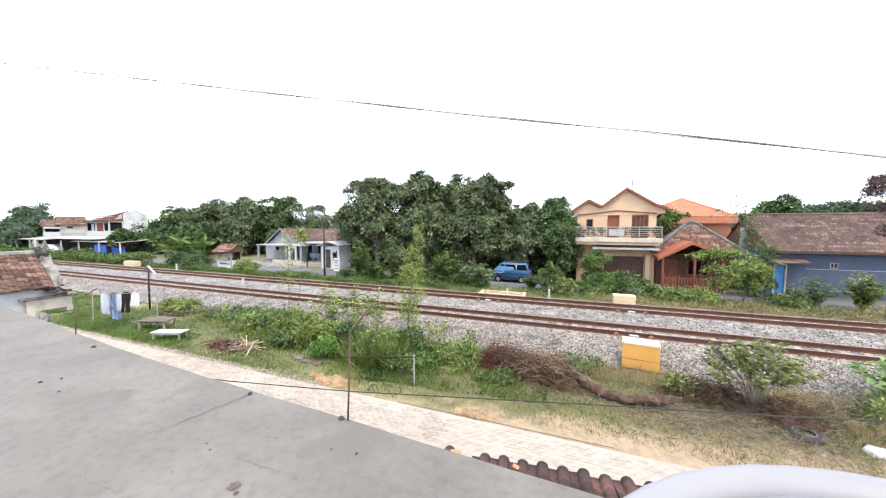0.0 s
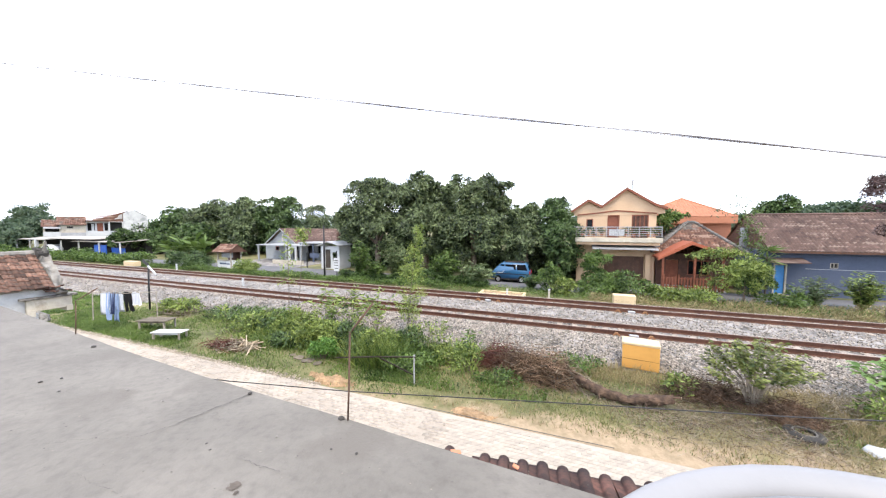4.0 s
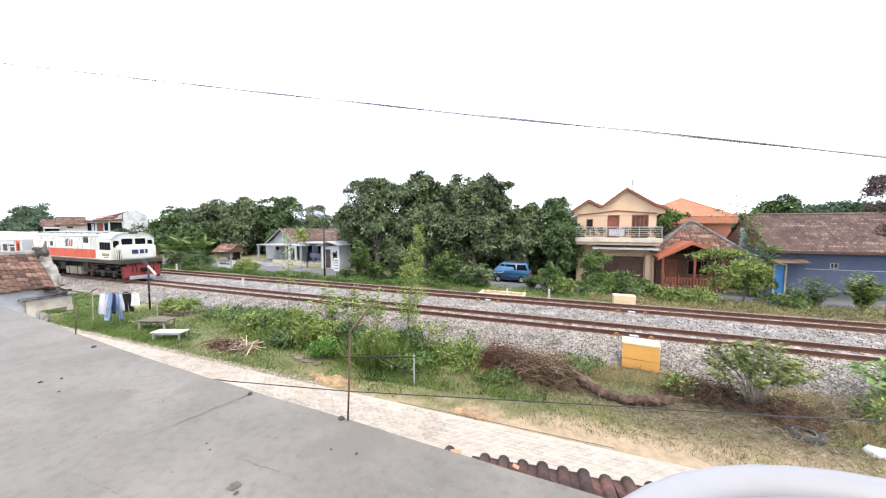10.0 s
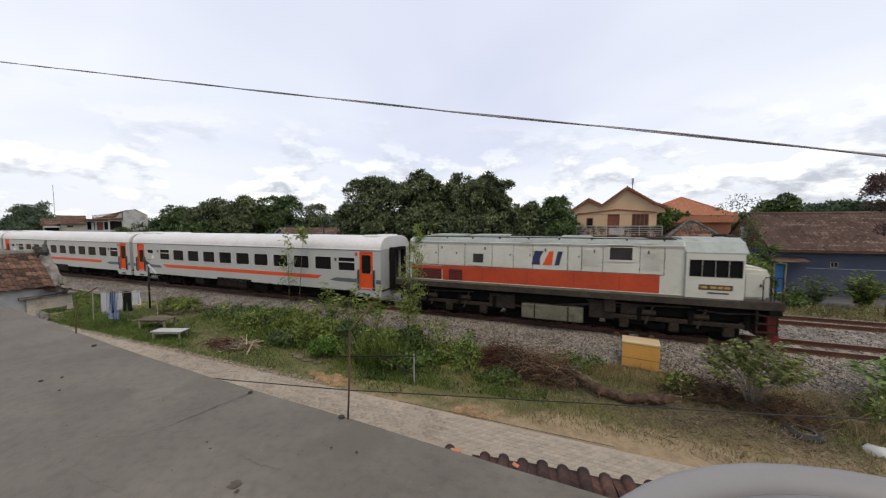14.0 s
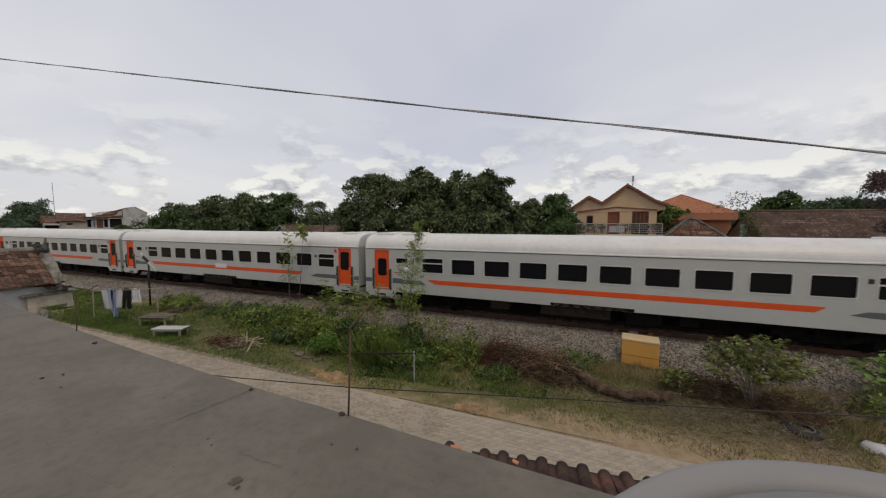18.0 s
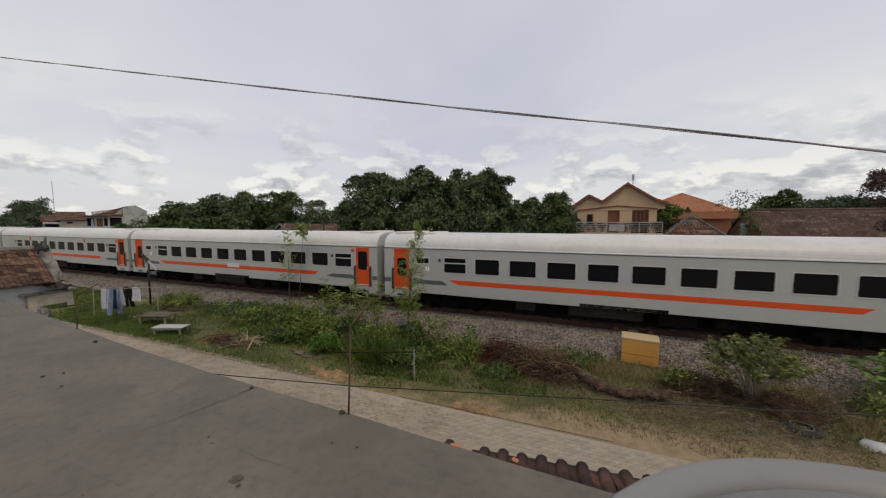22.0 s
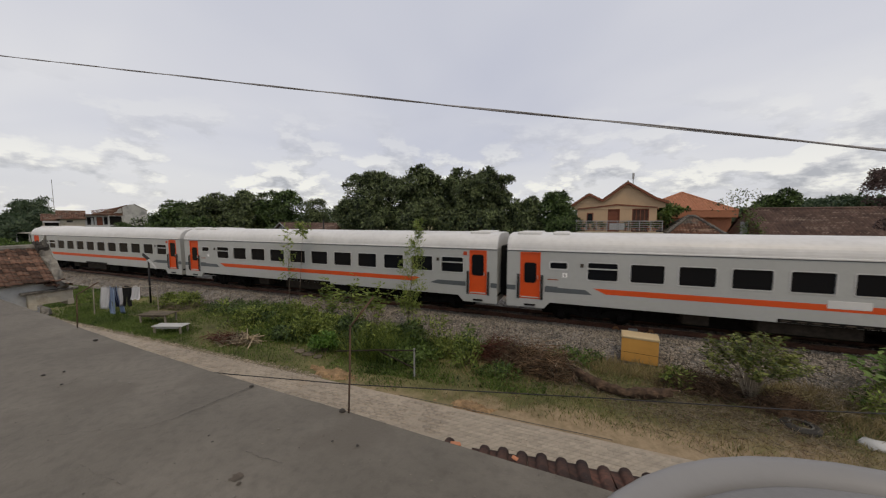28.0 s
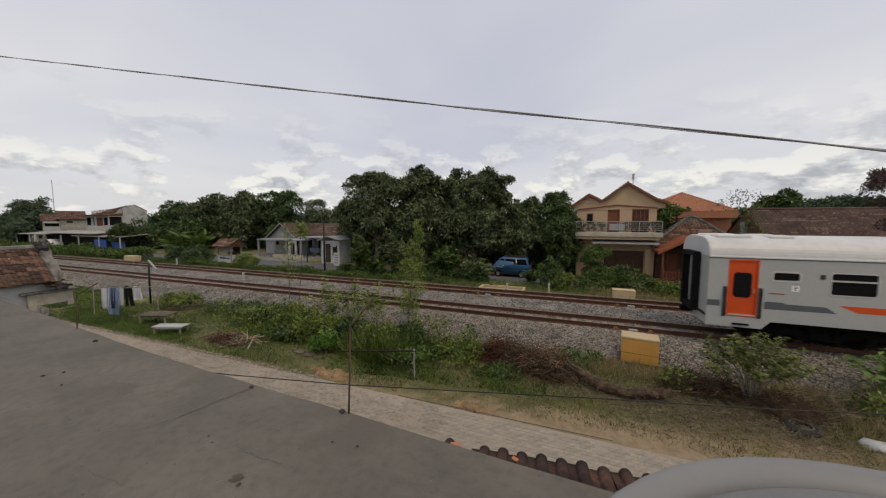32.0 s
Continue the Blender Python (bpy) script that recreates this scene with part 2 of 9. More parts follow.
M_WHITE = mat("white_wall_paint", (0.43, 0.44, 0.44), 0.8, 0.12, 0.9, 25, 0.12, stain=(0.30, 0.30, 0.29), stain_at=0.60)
# greyed copy of the white wall paint, with shade put into the colour
M_GREYW = mat("white_paint_with_shade", (0.25, 0.265, 0.27), 0.85, 0.12, 0.9, 25, 0.12, stain=(0.22, 0.22, 0.215), stain_at=0.6)
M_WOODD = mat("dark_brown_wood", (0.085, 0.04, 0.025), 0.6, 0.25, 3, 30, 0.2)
M_WOODR = mat("red_brown_wood", (0.20, 0.065, 0.035), 0.65, 0.2, 3, 30, 0.2)
M_WOODG = mat("grey_weathered_wood", (0.30, 0.265, 0.22), 0.9, 0.2, 4, 35, 0.4)
M_BAMBOO = mat("old_bamboo", (0.125, 0.105, 0.08), 0.9, 0.3, 4, 35, 0.4, rand=0.3)
M_DARK = mat("dark_interior", (0.03, 0.028, 0.026), 0.9, 0.2, 2, 20, 0.1)
M_RUSTBAR = mat("rusty_rebar", (0.12, 0.072, 0.048), 0.85, 0.3, 8, 60, 0.4)
M_BLACKM = mat("black_painted_metal", (0.018, 0.018, 0.02), 0.6, 0.2, 4, 30, 0.1)
M_CABLE = mat("cable_sheath", (0.26, 0.25, 0.255), 0.45, 0.3, 1.5, 40, 0.1)
M_WIREP = mat("bare_aluminium_wire", (0.40, 0.40, 0.41), 0.5, 0.1, 1.5, 40, 0.05)
M_TANK = mat("white_tank_plastic", (0.205, 0.203, 0.203), 0.45, 0.05, 2, 30, 0.04)
M_TANKIN = mat("grey_tank_lid", (0.165, 0.163, 0.162), 0.5, 0.07, 2.5, 30, 0.06)
M_VAN = mat("blue_car_paint", (0.009, 0.075, 0.165), 0.3, 0.06, 1, 20, 0.02, coat=0.4, spec=0.5)
M_CARW = mat("white_car_paint", (0.7, 0.71, 0.72), 0.25, 0.05, 1, 20, 0.02, coat=0.6)
M_CHROME = mat("dull_chrome", (0.5, 0.5, 0.5), 0.3, 0.1, 5, 30, 0.05, metal=0.8)
M_TAIL = mat("red_lamp_lens", (0.4, 0.02, 0.02), 0.3, 0.1, 5, 30, 0.02)
M_BARK = mat("grey_brown_bark", (0.13, 0.10, 0.075), 0.95, 0.3, 4, 20, 0.8)
M_DEAD = mat("dry_brown_twigs", (0.18, 0.12, 0.08), 0.95, 0.35, 3, 25, 0.4, island=0.85)
M_STRAWB = mat("pale_sawn_wood", (0.42, 0.34, 0.24), 0.9, 0.2, 8, 40, 0.2)
M_LOG = mat("felled_log_bark", (0.088, 0.055, 0.036), 0.95, 0.55, 6, 26, 1.0)
M_CLOTHW = mat("white_cloth", (0.68, 0.69, 0.72), 0.9, 0.06, 3, 60, 0.2)
M_CLOTHB = mat("light_blue_cloth", (0.30, 0.40, 0.58), 0.9, 0.1, 3, 60, 0.2)
M_CLOTHN = mat("navy_cloth", (0.04, 0.055, 0.13), 0.9, 0.15, 3, 60, 0.2)
M_CLOTHK = mat("black_cloth", (0.015, 0.015, 0.017), 0.9, 0.15, 3, 60, 0.2)
M_SHEETM = mat("zinc_sheet", (0.33, 0.335, 0.34), 0.5, 0.15, 1.5, 20, 0.1, metal=0.3)
M_TARP = mat("blue_tarpaulin", (0.02, 0.09, 0.38), 0.6, 0.15, 1.5, 20, 0.15)
M_CONC = mat("pale_concrete", (0.32, 0.295, 0.26), 0.9, 0.15, 1.5, 30, 0.3)
# near-black low tones put shaded gaps into the leaf colours, pale ones highlights
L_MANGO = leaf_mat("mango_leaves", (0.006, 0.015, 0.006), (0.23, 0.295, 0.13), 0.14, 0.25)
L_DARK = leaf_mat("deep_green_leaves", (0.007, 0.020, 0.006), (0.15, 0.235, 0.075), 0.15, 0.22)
L_MID = leaf_mat("mid_green_leaves", (0.009, 0.026, 0.006), (0.18, 0.275, 0.066), 0.22)
L_LIGHT = leaf_mat("fresh_green_leaves", (0.018, 0.046, 0.009), (0.36, 0.44, 0.11), 0.33)
L_YELLOW = leaf_mat("yellow_green_leaves", (0.075, 0.13, 0.025), (0.38, 0.44, 0.12), 0.4)
L_VIVID = leaf_mat("vivid_green_leaves", (0.025, 0.085, 0.012), (0.20, 0.36, 0.075), 0.35)
L_FRESH = leaf_mat("fresh_broad_leaves", (0.06, 0.13, 0.03), (0.30, 0.42, 0.13), 0.35)
L_PALEB = leaf_mat("pale_broad_leaves", (0.05, 0.085, 0.03), (0.26, 0.31, 0.15), 0.3)
L_OLIVE = leaf_mat("olive_yellow_leaves", (0.040, 0.062, 0.016), (0.34, 0.37, 0.115), 0.35)
L_GRASS = leaf_mat("grass_blades", (0.024, 0.055, 0.012), (0.19, 0.27, 0.065), 0.25)
L_TUFT = leaf_mat("fading_grass_blades", (0.055, 0.075, 0.022), (0.30, 0.31, 0.12), 0.3)
L_DRY = leaf_mat("dry_grass_blades", (0.16, 0.125, 0.06), (0.42, 0.34, 0.18), 0.3)
L_PURPLE = leaf_mat("dull_reddish_leaves", (0.05, 0.03, 0.03), (0.14, 0.09, 0.08))
L_FAR = leaf_mat("distant_leaves", (0.035, 0.062, 0.038), (0.115, 0.16, 0.085))


def worn_verge(m):
    """Bare sandy soil along the lane's edge and on the open ground beyond x = -4, with a ragged border."""
    n, l = m.node_tree.nodes, m.node_tree.links
    b = n["Principled BSDF"]
    under = b.inputs["Base Color"].links[0].from_socket
    tc = n.new("ShaderNodeTexCoord")
    sep = n.new("ShaderNodeSeparateXYZ")
    l.new(tc.outputs["Object"], sep.inputs[0])

    def op(kind, a, c, d=0.0):
        q = n.new("ShaderNodeMath")
        q.operation = kind
        for i, v in enumerate((a, c, d)):
            if isinstance(v, (int, float)):
                q.inputs[i].default_value = v
            else:
                l.new(v, q.inputs[i])
        return q.outputs[0]
    t = n.new("ShaderNodeTexNoise")
    t.inputs["Scale"].default_value, t.inputs["Detail"].default_value, t.inputs["Roughness"].default_value = 0.8, 6, 0.65
    l.new(tc.outputs["Object"], t.inputs[0])
    wob = op("MULTIPLY_ADD", t.outputs[0], 3.4, -1.7)
    edge = op("MULTIPLY_ADD", op("MINIMUM", op("MAXIMUM", op("ADD", sep.outputs[0], 11.0), 0.0), 15.0), 0.135, 6.95)
    edge = op("MAXIMUM", edge, op("MULTIPLY_ADD", op("MINIMUM", op("MAXIMUM", op("SUBTRACT", -10.0, sep.outputs[0]), 0.0), 9.0), 0.03, 7.1))
    fac = n.new("ShaderNodeMapRange")
    fac.inputs[1].default_value, fac.inputs[2].default_value = -0.35, 0.35
    l.new(op("ADD", op("SUBTRACT", edge, sep.outputs[1]), wob), fac.inputs[0])
    near = n.new("ShaderNodeMapRange")
    near.inputs[1].default_value, near.inputs[2].default_value, near.inputs[3].default_value, near.inputs[4].default_value = 12.0, 13.0, 1.0, 0.0
    l.new(sep.outputs[1], near.inputs[0])
    x = n.new("ShaderNodeMix")
    x.data_type = "RGBA"
    l.new(op("MULTIPLY", fac.outputs[0], near.outputs[0]), x.inputs[0])
    l.new(under, x.inputs[6])
    sand = n.new("ShaderNodeMix")
    sand.data_type = "RGBA"
    l.new(t.outputs[0], sand.inputs[0])
    sand.inputs[6].default_value, sand.inputs[7].default_value = (0.20, 0.145, 0.088, 1), (0.36, 0.275, 0.18, 1)
    grit = n.new("ShaderNodeTexNoise")
    grit.inputs["Scale"].default_value, grit.inputs["Detail"].default_value, grit.inputs["Roughness"].default_value = 5.5, 8, 0.72
    l.new(tc.outputs["Object"], grit.inputs[0])
    patch = n.new("ShaderNodeMapRange")
    patch.inputs[1].default_value, patch.inputs[2].default_value, patch.inputs[3].default_value, patch.inputs[4].default_value = 0.42, 0.62, 0.0, 0.7
    l.new(grit.outputs[0], patch.inputs[0])
    soil = n.new("ShaderNodeMix")
    soil.data_type = "RGBA"
    l.new(patch.outputs[0], soil.inputs[0])
    l.new(sand.outputs[2], soil.inputs[6])
    soil.inputs[7].default_value = (0.17, 0.125, 0.072, 1)
    l.new(soil.outputs[2], x.inputs[7])
    l.new(x.outputs[2], b.inputs["Base Color"])


worn_verge(M_GROUND)


def pale_pieces(m, share, colour):
    """Here and there a paler tile, gathered in rows."""
    n, l = m.node_tree.nodes, m.node_tree.links
    b = n["Principled BSDF"]
    under = b.inputs["Base Color"].links[0].from_socket
    g, tc, mp, t = n.new("ShaderNodeNewGeometry"), n.new("ShaderNodeTexCoord"), n.new("ShaderNodeMapping"), n.new("ShaderNodeTexNoise")
    mp.inputs["Scale"].default_value = (0.4, 4.6, 4.6)
    l.new(tc.outputs["Object"], mp.inputs[0])
    l.new(mp.outputs[0], t.inputs[0])
    t.inputs["Scale"].default_value = 1.0
    s = n.new("ShaderNodeMath")
    s.operation = "MULTIPLY_ADD"
    l.new(t.outputs[0], s.inputs[0])
    s.inputs[1].default_value = 2.6
    w = n.new("ShaderNodeMath")
    w.operation = "MULTIPLY"
    l.new(g.outputs["Random Per Island"], w.inputs[0])
    w.inputs[1].default_value = 0.4
    l.new(w.outputs[0], s.inputs[2])
    r = n.new("ShaderNodeMapRange")
    r.inputs[1].default_value, r.inputs[2].default_value = 1.82 - share, 1.96 - share
    l.new(s.outputs[0], r.inputs[0])
    x = n.new("ShaderNodeMix")
    x.data_type = "RGBA"
    l.new(r.outputs[0], x.inputs[0])
    l.new(under, x.inputs[6])
    x.inputs[7].default_value = (*colour, 1)
    l.new(x.outputs[2], b.inputs["Base Color"])


pale_pieces(M_TILEI, 0.06, (0.20, 0.15, 0.12))
pale_pieces(M_TILER, 0.12, (0.24, 0.165, 0.125))

# ---- mesh helpers ----
RNG = np.random.default_rng(7)


def thing(name, loc=(0, 0, 0), rz=0.0, label="", category="", group="", kind=""):
    ob = new(name)
    ob.empty_display_size = 0.2
    ob.matrix_basis = pose(*loc, 0, 0, rz)
    return tagged(ob, label, category, group, kind)


def finish(bm, name, material, smooth=False):
    me = bpy.data.meshes.new(name)
    bmesh.ops.recalc_face_normals(bm, faces=bm.faces[:])
    bm.to_mesh(me)
    bm.free()
    if material:
        me.materials.append(material)
    if smooth:
        me.shade_smooth()
    return me


def part(name, bm, material, parent, label="", smooth=False, at=None):
    """Link a bmesh (or a ready mesh) as one mesh object under a thing or a part."""
    me = finish(bm, name, material, smooth) if isinstance(bm, bmesh.types.BMesh) else bm
    ob = new(name, me)
    ob.parent = parent
    if at is not None:
        ob.matrix_basis = at
    return tagged(ob, label)


def solo(name, bm, material, label, category, group="", kind="", smooth=False, at=None):
    me = finish(bm, name, material, smooth) if isinstance(bm, bmesh.types.BMesh) else bm
    ob = new(name, me)
    if at is not None:
        ob.matrix_basis = at
    return tagged(ob, label, category, group, kind)


def box(x0, x1, y0, y1, z0, z1, bevel=0.0, bm=None, seg=1):
    bm = bm or bmesh.new()
    v = [bm.verts.new(p) for p in ((x0, y0, z0), (x1, y0, z0), (x1, y1, z0), (x0, y1, z0), (x0, y0, z1), (x1, y0, z1), (x1, y1, z1), (x0, y1, z1))]
    fs = [bm.faces.new([v[i] for i in q]) for q in ((3, 2, 1, 0), (4, 5, 6, 7), (0, 1, 5, 4), (1, 2, 6, 5), (2, 3, 7, 6), (3, 0, 4, 7))]
    if bevel:
        es = list({e for f in fs for e in f.edges})
        bmesh.ops.bevel(bm, geom=es, offset=bevel, segments=seg, affect="EDGES", clamp_overlap=True)
    return bm


def tube(points, radii, n=8, bm=None, caps=True):
    """A round bar along points, tapered by radii."""
    bm = bm or bmesh.new()
    pts = [Vector(p) for p in points]
    if isinstance(radii, (int, float)):
        radii = [radii] * len(pts)
    rings = []
    for i, p in enumerate(pts):
        d = (pts[min(i + 1, len(pts) - 1)] - pts[max(i - 1, 0)]).normalized()
        side = d.cross(Vector((0, 0, 1)) if abs(d.z) < 0.9 else Vector((1, 0, 0))).normalized()
        up = side.cross(d)
        rings.append([bm.verts.new(p + (side * math.cos(a) + up * math.sin(a)) * radii[i]) for a in (k * math.tau / n for k in range(n))])
    for a, b in zip(rings, rings[1:]):
        for k in range(n):
            bm.faces.new((a[k], a[(k + 1) % n], b[(k + 1) % n], b[k]))
    if caps:
        bm.faces.new(rings[0][::-1])
        bm.faces.new(rings[-1])
    return bm


def prism(profile, x0, x1, bm=None, axis="x"):
    """Extrude a closed (y, z) profile from x0 to x1; axis 'y' takes (x, z) and runs along y."""
    bm = bm or bmesh.new()

    def at(s, p):
        return (s, p[0], p[1]) if axis == "x" else (p[0], s, p[1])
    a = [bm.verts.new(at(x0, p)) for p in profile]
    b = [bm.verts.new(at(x1, p)) for p in profile]
    k = len(profile)
    for i in range(k):
        bm.faces.new((a[i], a[(i + 1) % k], b[(i + 1) % k], b[i]))
    bm.faces.new(a[::-1])
    bm.faces.new(b)
    return bm


def wall(x0, x1, z0, z1, y0, y1, holes=(), bm=None):
    """A wall along x with its thickness y0..y1 and openings (x0, x1, z0, z1) right through it."""
    bm = bm or bmesh.new()
    xs = sorted({x0, x1, *[h[0] for h in holes], *[h[1] for h in holes]})
    for a, b in zip(xs, xs[1:]):
        cuts = sorted((h[2], h[3]) for h in holes if h[0] <= a + 1e-6 and h[1] >= b - 1e-6)
        z = z0
        for lo, hi in cuts:
            if lo > z + 1e-6:
                box(a, b, y0, y1, z, lo, bm=bm)
            z = hi
        if z1 > z + 1e-6:
            box(a, b, y0, y1, z, z1, bm=bm)
    bmesh.ops.remove_doubles(bm, verts=bm.verts[:], dist=1e-4)
    return bm


def ring_frame(x0, x1, z0, z1, y0, y1, w, bm=None):
    bm = bm or bmesh.new()
    box(x0, x1, y0, y1, z0, z0 + w, bm=bm)
    box(x0, x1, y0, y1, z1 - w, z1, bm=bm)
    box(x0, x0 + w, y0, y1, z0 + w, z1 - w, bm=bm)
    box(x1 - w, x1, y0, y1, z0 + w, z1 - w, bm=bm)
    return bm


def mesh_np(name, verts, faces, material, smooth=False):
    """A mesh from arrays of vertices and of triangles or quads."""
    me = bpy.data.meshes.new(name)
    verts, faces = np.asarray(verts, np.float32), np.asarray(faces, np.int32)
    k = faces.shape[1]
    me.vertices.add(len(verts))
    me.vertices.foreach_set("co", verts.ravel())
    me.loops.add(faces.size)
    me.loops.foreach_set("vertex_index", faces.ravel())
    me.polygons.add(len(faces))
    me.polygons.foreach_set("loop_start", np.arange(0, faces.size, k, dtype=np.int32))
    me.polygons.foreach_set("loop_total", np.full(len(faces), k, np.int32))
    me.update(calc_edges=True)
    me.materials.append(material)
    if smooth:
        me.shade_smooth()
    return me


def leaves_np(pts, dirs, length, width, droop=0.3, face=None):
    """Folded leaves at pts that point along dirs: four vertices and two triangles each."""
    n = len(pts)
    d = dirs / (np.linalg.norm(dirs, axis=1, keepdims=True) + 1e-9)
    d[:, 2] -= droop
    d /= np.linalg.norm(d, axis=1, keepdims=True) + 1e-9
    side = np.cross(d, RNG.normal(size=(n, 3)) * (0.6 if face is None else 0.35) + (np.array([0, 0, 1.0]) if face is None else face))
    side /= np.linalg.norm(side, axis=1, keepdims=True) + 1e-9
    up = np.cross(side, d)
    ln = length * RNG.uniform(0.6, 1.25, (n, 1))
    wd = width * RNG.uniform(0.7, 1.2, (n, 1))
    mid = pts + d * ln * 0.45 + up * wd * 0.25
    v = np.stack([pts, mid + side * wd * 0.5, pts + d * ln, mid - side * wd * 0.5], 1).reshape(-1, 3)
    b = np.arange(n)[:, None] * 4
    f = np.concatenate([b + np.array([[0, 1, 2]]), b + np.array([[0, 2, 3]])], 1).reshape(-1, 3)
    return v, f


def crown_mesh(name, blobs, n, length, width, material, clumps=26, tight=0.34, droop=0.35, inner=0.2):
    """Leaves on the shells of many clumps that cover rough ellipsoids (x, y, z, rx, ry, rz), facing out of their clump."""
    vol = np.array([b[3] * b[4] + b[4] * b[5] + b[3] * b[5] for b in blobs])
    out_p, out_d, out_f = [], [], []
    for b, share in zip(blobs, vol / vol.sum()):
        c, r = np.array(b[:3]), np.array(b[3:6])
        k = max(5, int(clumps * (0.5 + share * len(blobs) * 0.5)))
        u = RNG.normal(size=(k, 3))
        u /= np.linalg.norm(u, axis=1, keepdims=True)
        u[:, 2] = np.abs(u[:, 2]) * np.where(RNG.random(k) < 0.72, 1, -1)
        rad = np.where(RNG.random((k, 1)) < inner, RNG.uniform(0.3, 0.65, (k, 1)), RNG.uniform(0.66, 1.02, (k, 1)))
        size = tight * r.mean() * RNG.uniform(0.5, 1.35, k)
        m = max(8, int(n * share))
        wgt = size ** 2 / (size ** 2).sum()
        which = RNG.choice(k, m, p=wgt)
        d = RNG.normal(size=(m, 3)) * 0.9 + np.array([0, 0, 0.75]) + u[which] * 0.6
        d /= np.linalg.norm(d, axis=1, keepdims=True)
        shell = np.where(RNG.random((m, 1)) < 0.8, RNG.uniform(0.75, 1.06, (m, 1)), RNG.uniform(0.2, 1.25, (m, 1)))
        out_p.append(c + u[which] * rad[which] * r + d * shell * size[which][:, None] * np.array([1.15, 1.15, 0.75]))
        out_d.append(RNG.normal(size=(m, 3)) * 0.6 + d * 0.5)
        out_f.append(d * 0.9 + u[which] * 0.5 + np.array([0, 0, 0.25]))
    p, d, f = np.concatenate(out_p), np.concatenate(out_d), np.concatenate(out_f)
    return mesh_np(name, *leaves_np(p, d, length, width, droop, f), material)


def tree(name, loc, height, blobs, n, leaf, material, label, trunk_r=0.2, group="", category="tree", clumps=26, tight=0.34):
    """A trunk that forks into limbs, one towards each blob of the crown."""
    t = thing(name, loc, 0, label, category, group)
    fork = height * 0.3
    part("trunk", tube([(0, 0, -0.15), (0.03, 0.02, fork * 0.5), (0, 0, fork), (0.05, 0, fork * 1.5)], [trunk_r * 1.35, trunk_r, trunk_r * 0.85, trunk_r * 0.4], 9), M_BARK, t, smooth=True)
    for b in blobs:
        c = Vector(b[:3])
        s = Vector((0, 0, fork * 0.9))
        part("limb", tube([s, s.lerp(c, 0.45) + Vector((0, 0, 0.2)), s.lerp(c, 0.95)], [trunk_r * 0.55, trunk_r * 0.35, trunk_r * 0.12], 6), M_BARK, t, smooth=True)
    part("crown", crown_mesh("crown", blobs, n, leaf[0], leaf[1], material, clumps, tight), material, t)
    return t


def bush(name, loc, blobs, n, leaf, material, label, group="", category="bush", stems=5, droop=0.2, clumps=16, tight=0.42):
    t = thing(name, loc, 0, label, category, group)
    for i in range(stems):
        b = blobs[i % len(blobs)]
        a = i * 2.4
        part("stem", tube([(math.cos(a) * 0.06, math.sin(a) * 0.06, -0.06), (b[0] * 0.5, b[1] * 0.5, b[2] * 0.5), (b[0] + math.cos(a) * b[3] * 0.3, b[1] + math.sin(a) * b[4] * 0.3, b[2] + b[5] * 0.4)], [0.025, 0.018, 0.006], 5), M_BARK, t)
    part("foliage", crown_mesh("foliage", blobs, n, leaf[0], leaf[1], material, clumps, tight, droop), material, t)
    return t


def shoots(name, loc, n, height, spread, leaf, material, label, group="", category="shrub", whorl=14, bare=0.35, flat=0.6, wood=None, r=0.016):
    """Bowed shoots from one foot, each with leaves in whorls along its upper part."""
    t = thing(name, loc, 0, label, category, group)
    pts, dirs, face = [], [], []
    for i in range(n):
        a = i * 2.399 + RNG.uniform(-0.3, 0.3)
        out = spread * math.sqrt((i + 0.5) / n)
        tip = Vector((math.cos(a) * out, math.sin(a) * out * 0.75, height * (1 - flat * (out / spread) ** 2) * RNG.uniform(0.82, 1.05)))
        knee = Vector((tip.x * 0.25, tip.y * 0.25, tip.z * 0.5))
        part("stem", tube([(tip.x * 0.05, tip.y * 0.05, -0.05), knee, knee.lerp(tip, 0.6) + Vector((0, 0, 0.04)), tip], [r, r * 0.75, r * 0.5, r * 0.25], 5), wood or M_BARK, t)
        for j in range(whorl):
            s = bare + (1 - bare) * (j + RNG.random()) / whorl
            p = np.array(knee.lerp(tip, max(0.0, (s - 0.5) * 2)) if s > 0.5 else knee * (s * 2))
            for _ in range(5):
                b = RNG.uniform(0, 6.28)
                d = np.array([math.cos(b), math.sin(b), RNG.uniform(0.1, 0.9)])
                pts.append(p + RNG.normal(size=3) * leaf[0] * 0.25)
                dirs.append(d)
                face.append(np.array([tip.x, tip.y, 0]) / (spread + 0.01) * 0.5 + np.array([0, 0, 0.9]))
    part("foliage", mesh_np("foliage", *leaves_np(np.array(pts), np.array(dirs), leaf[0], leaf[1], 0.3, np.array(face)), material), None, t)
    return t


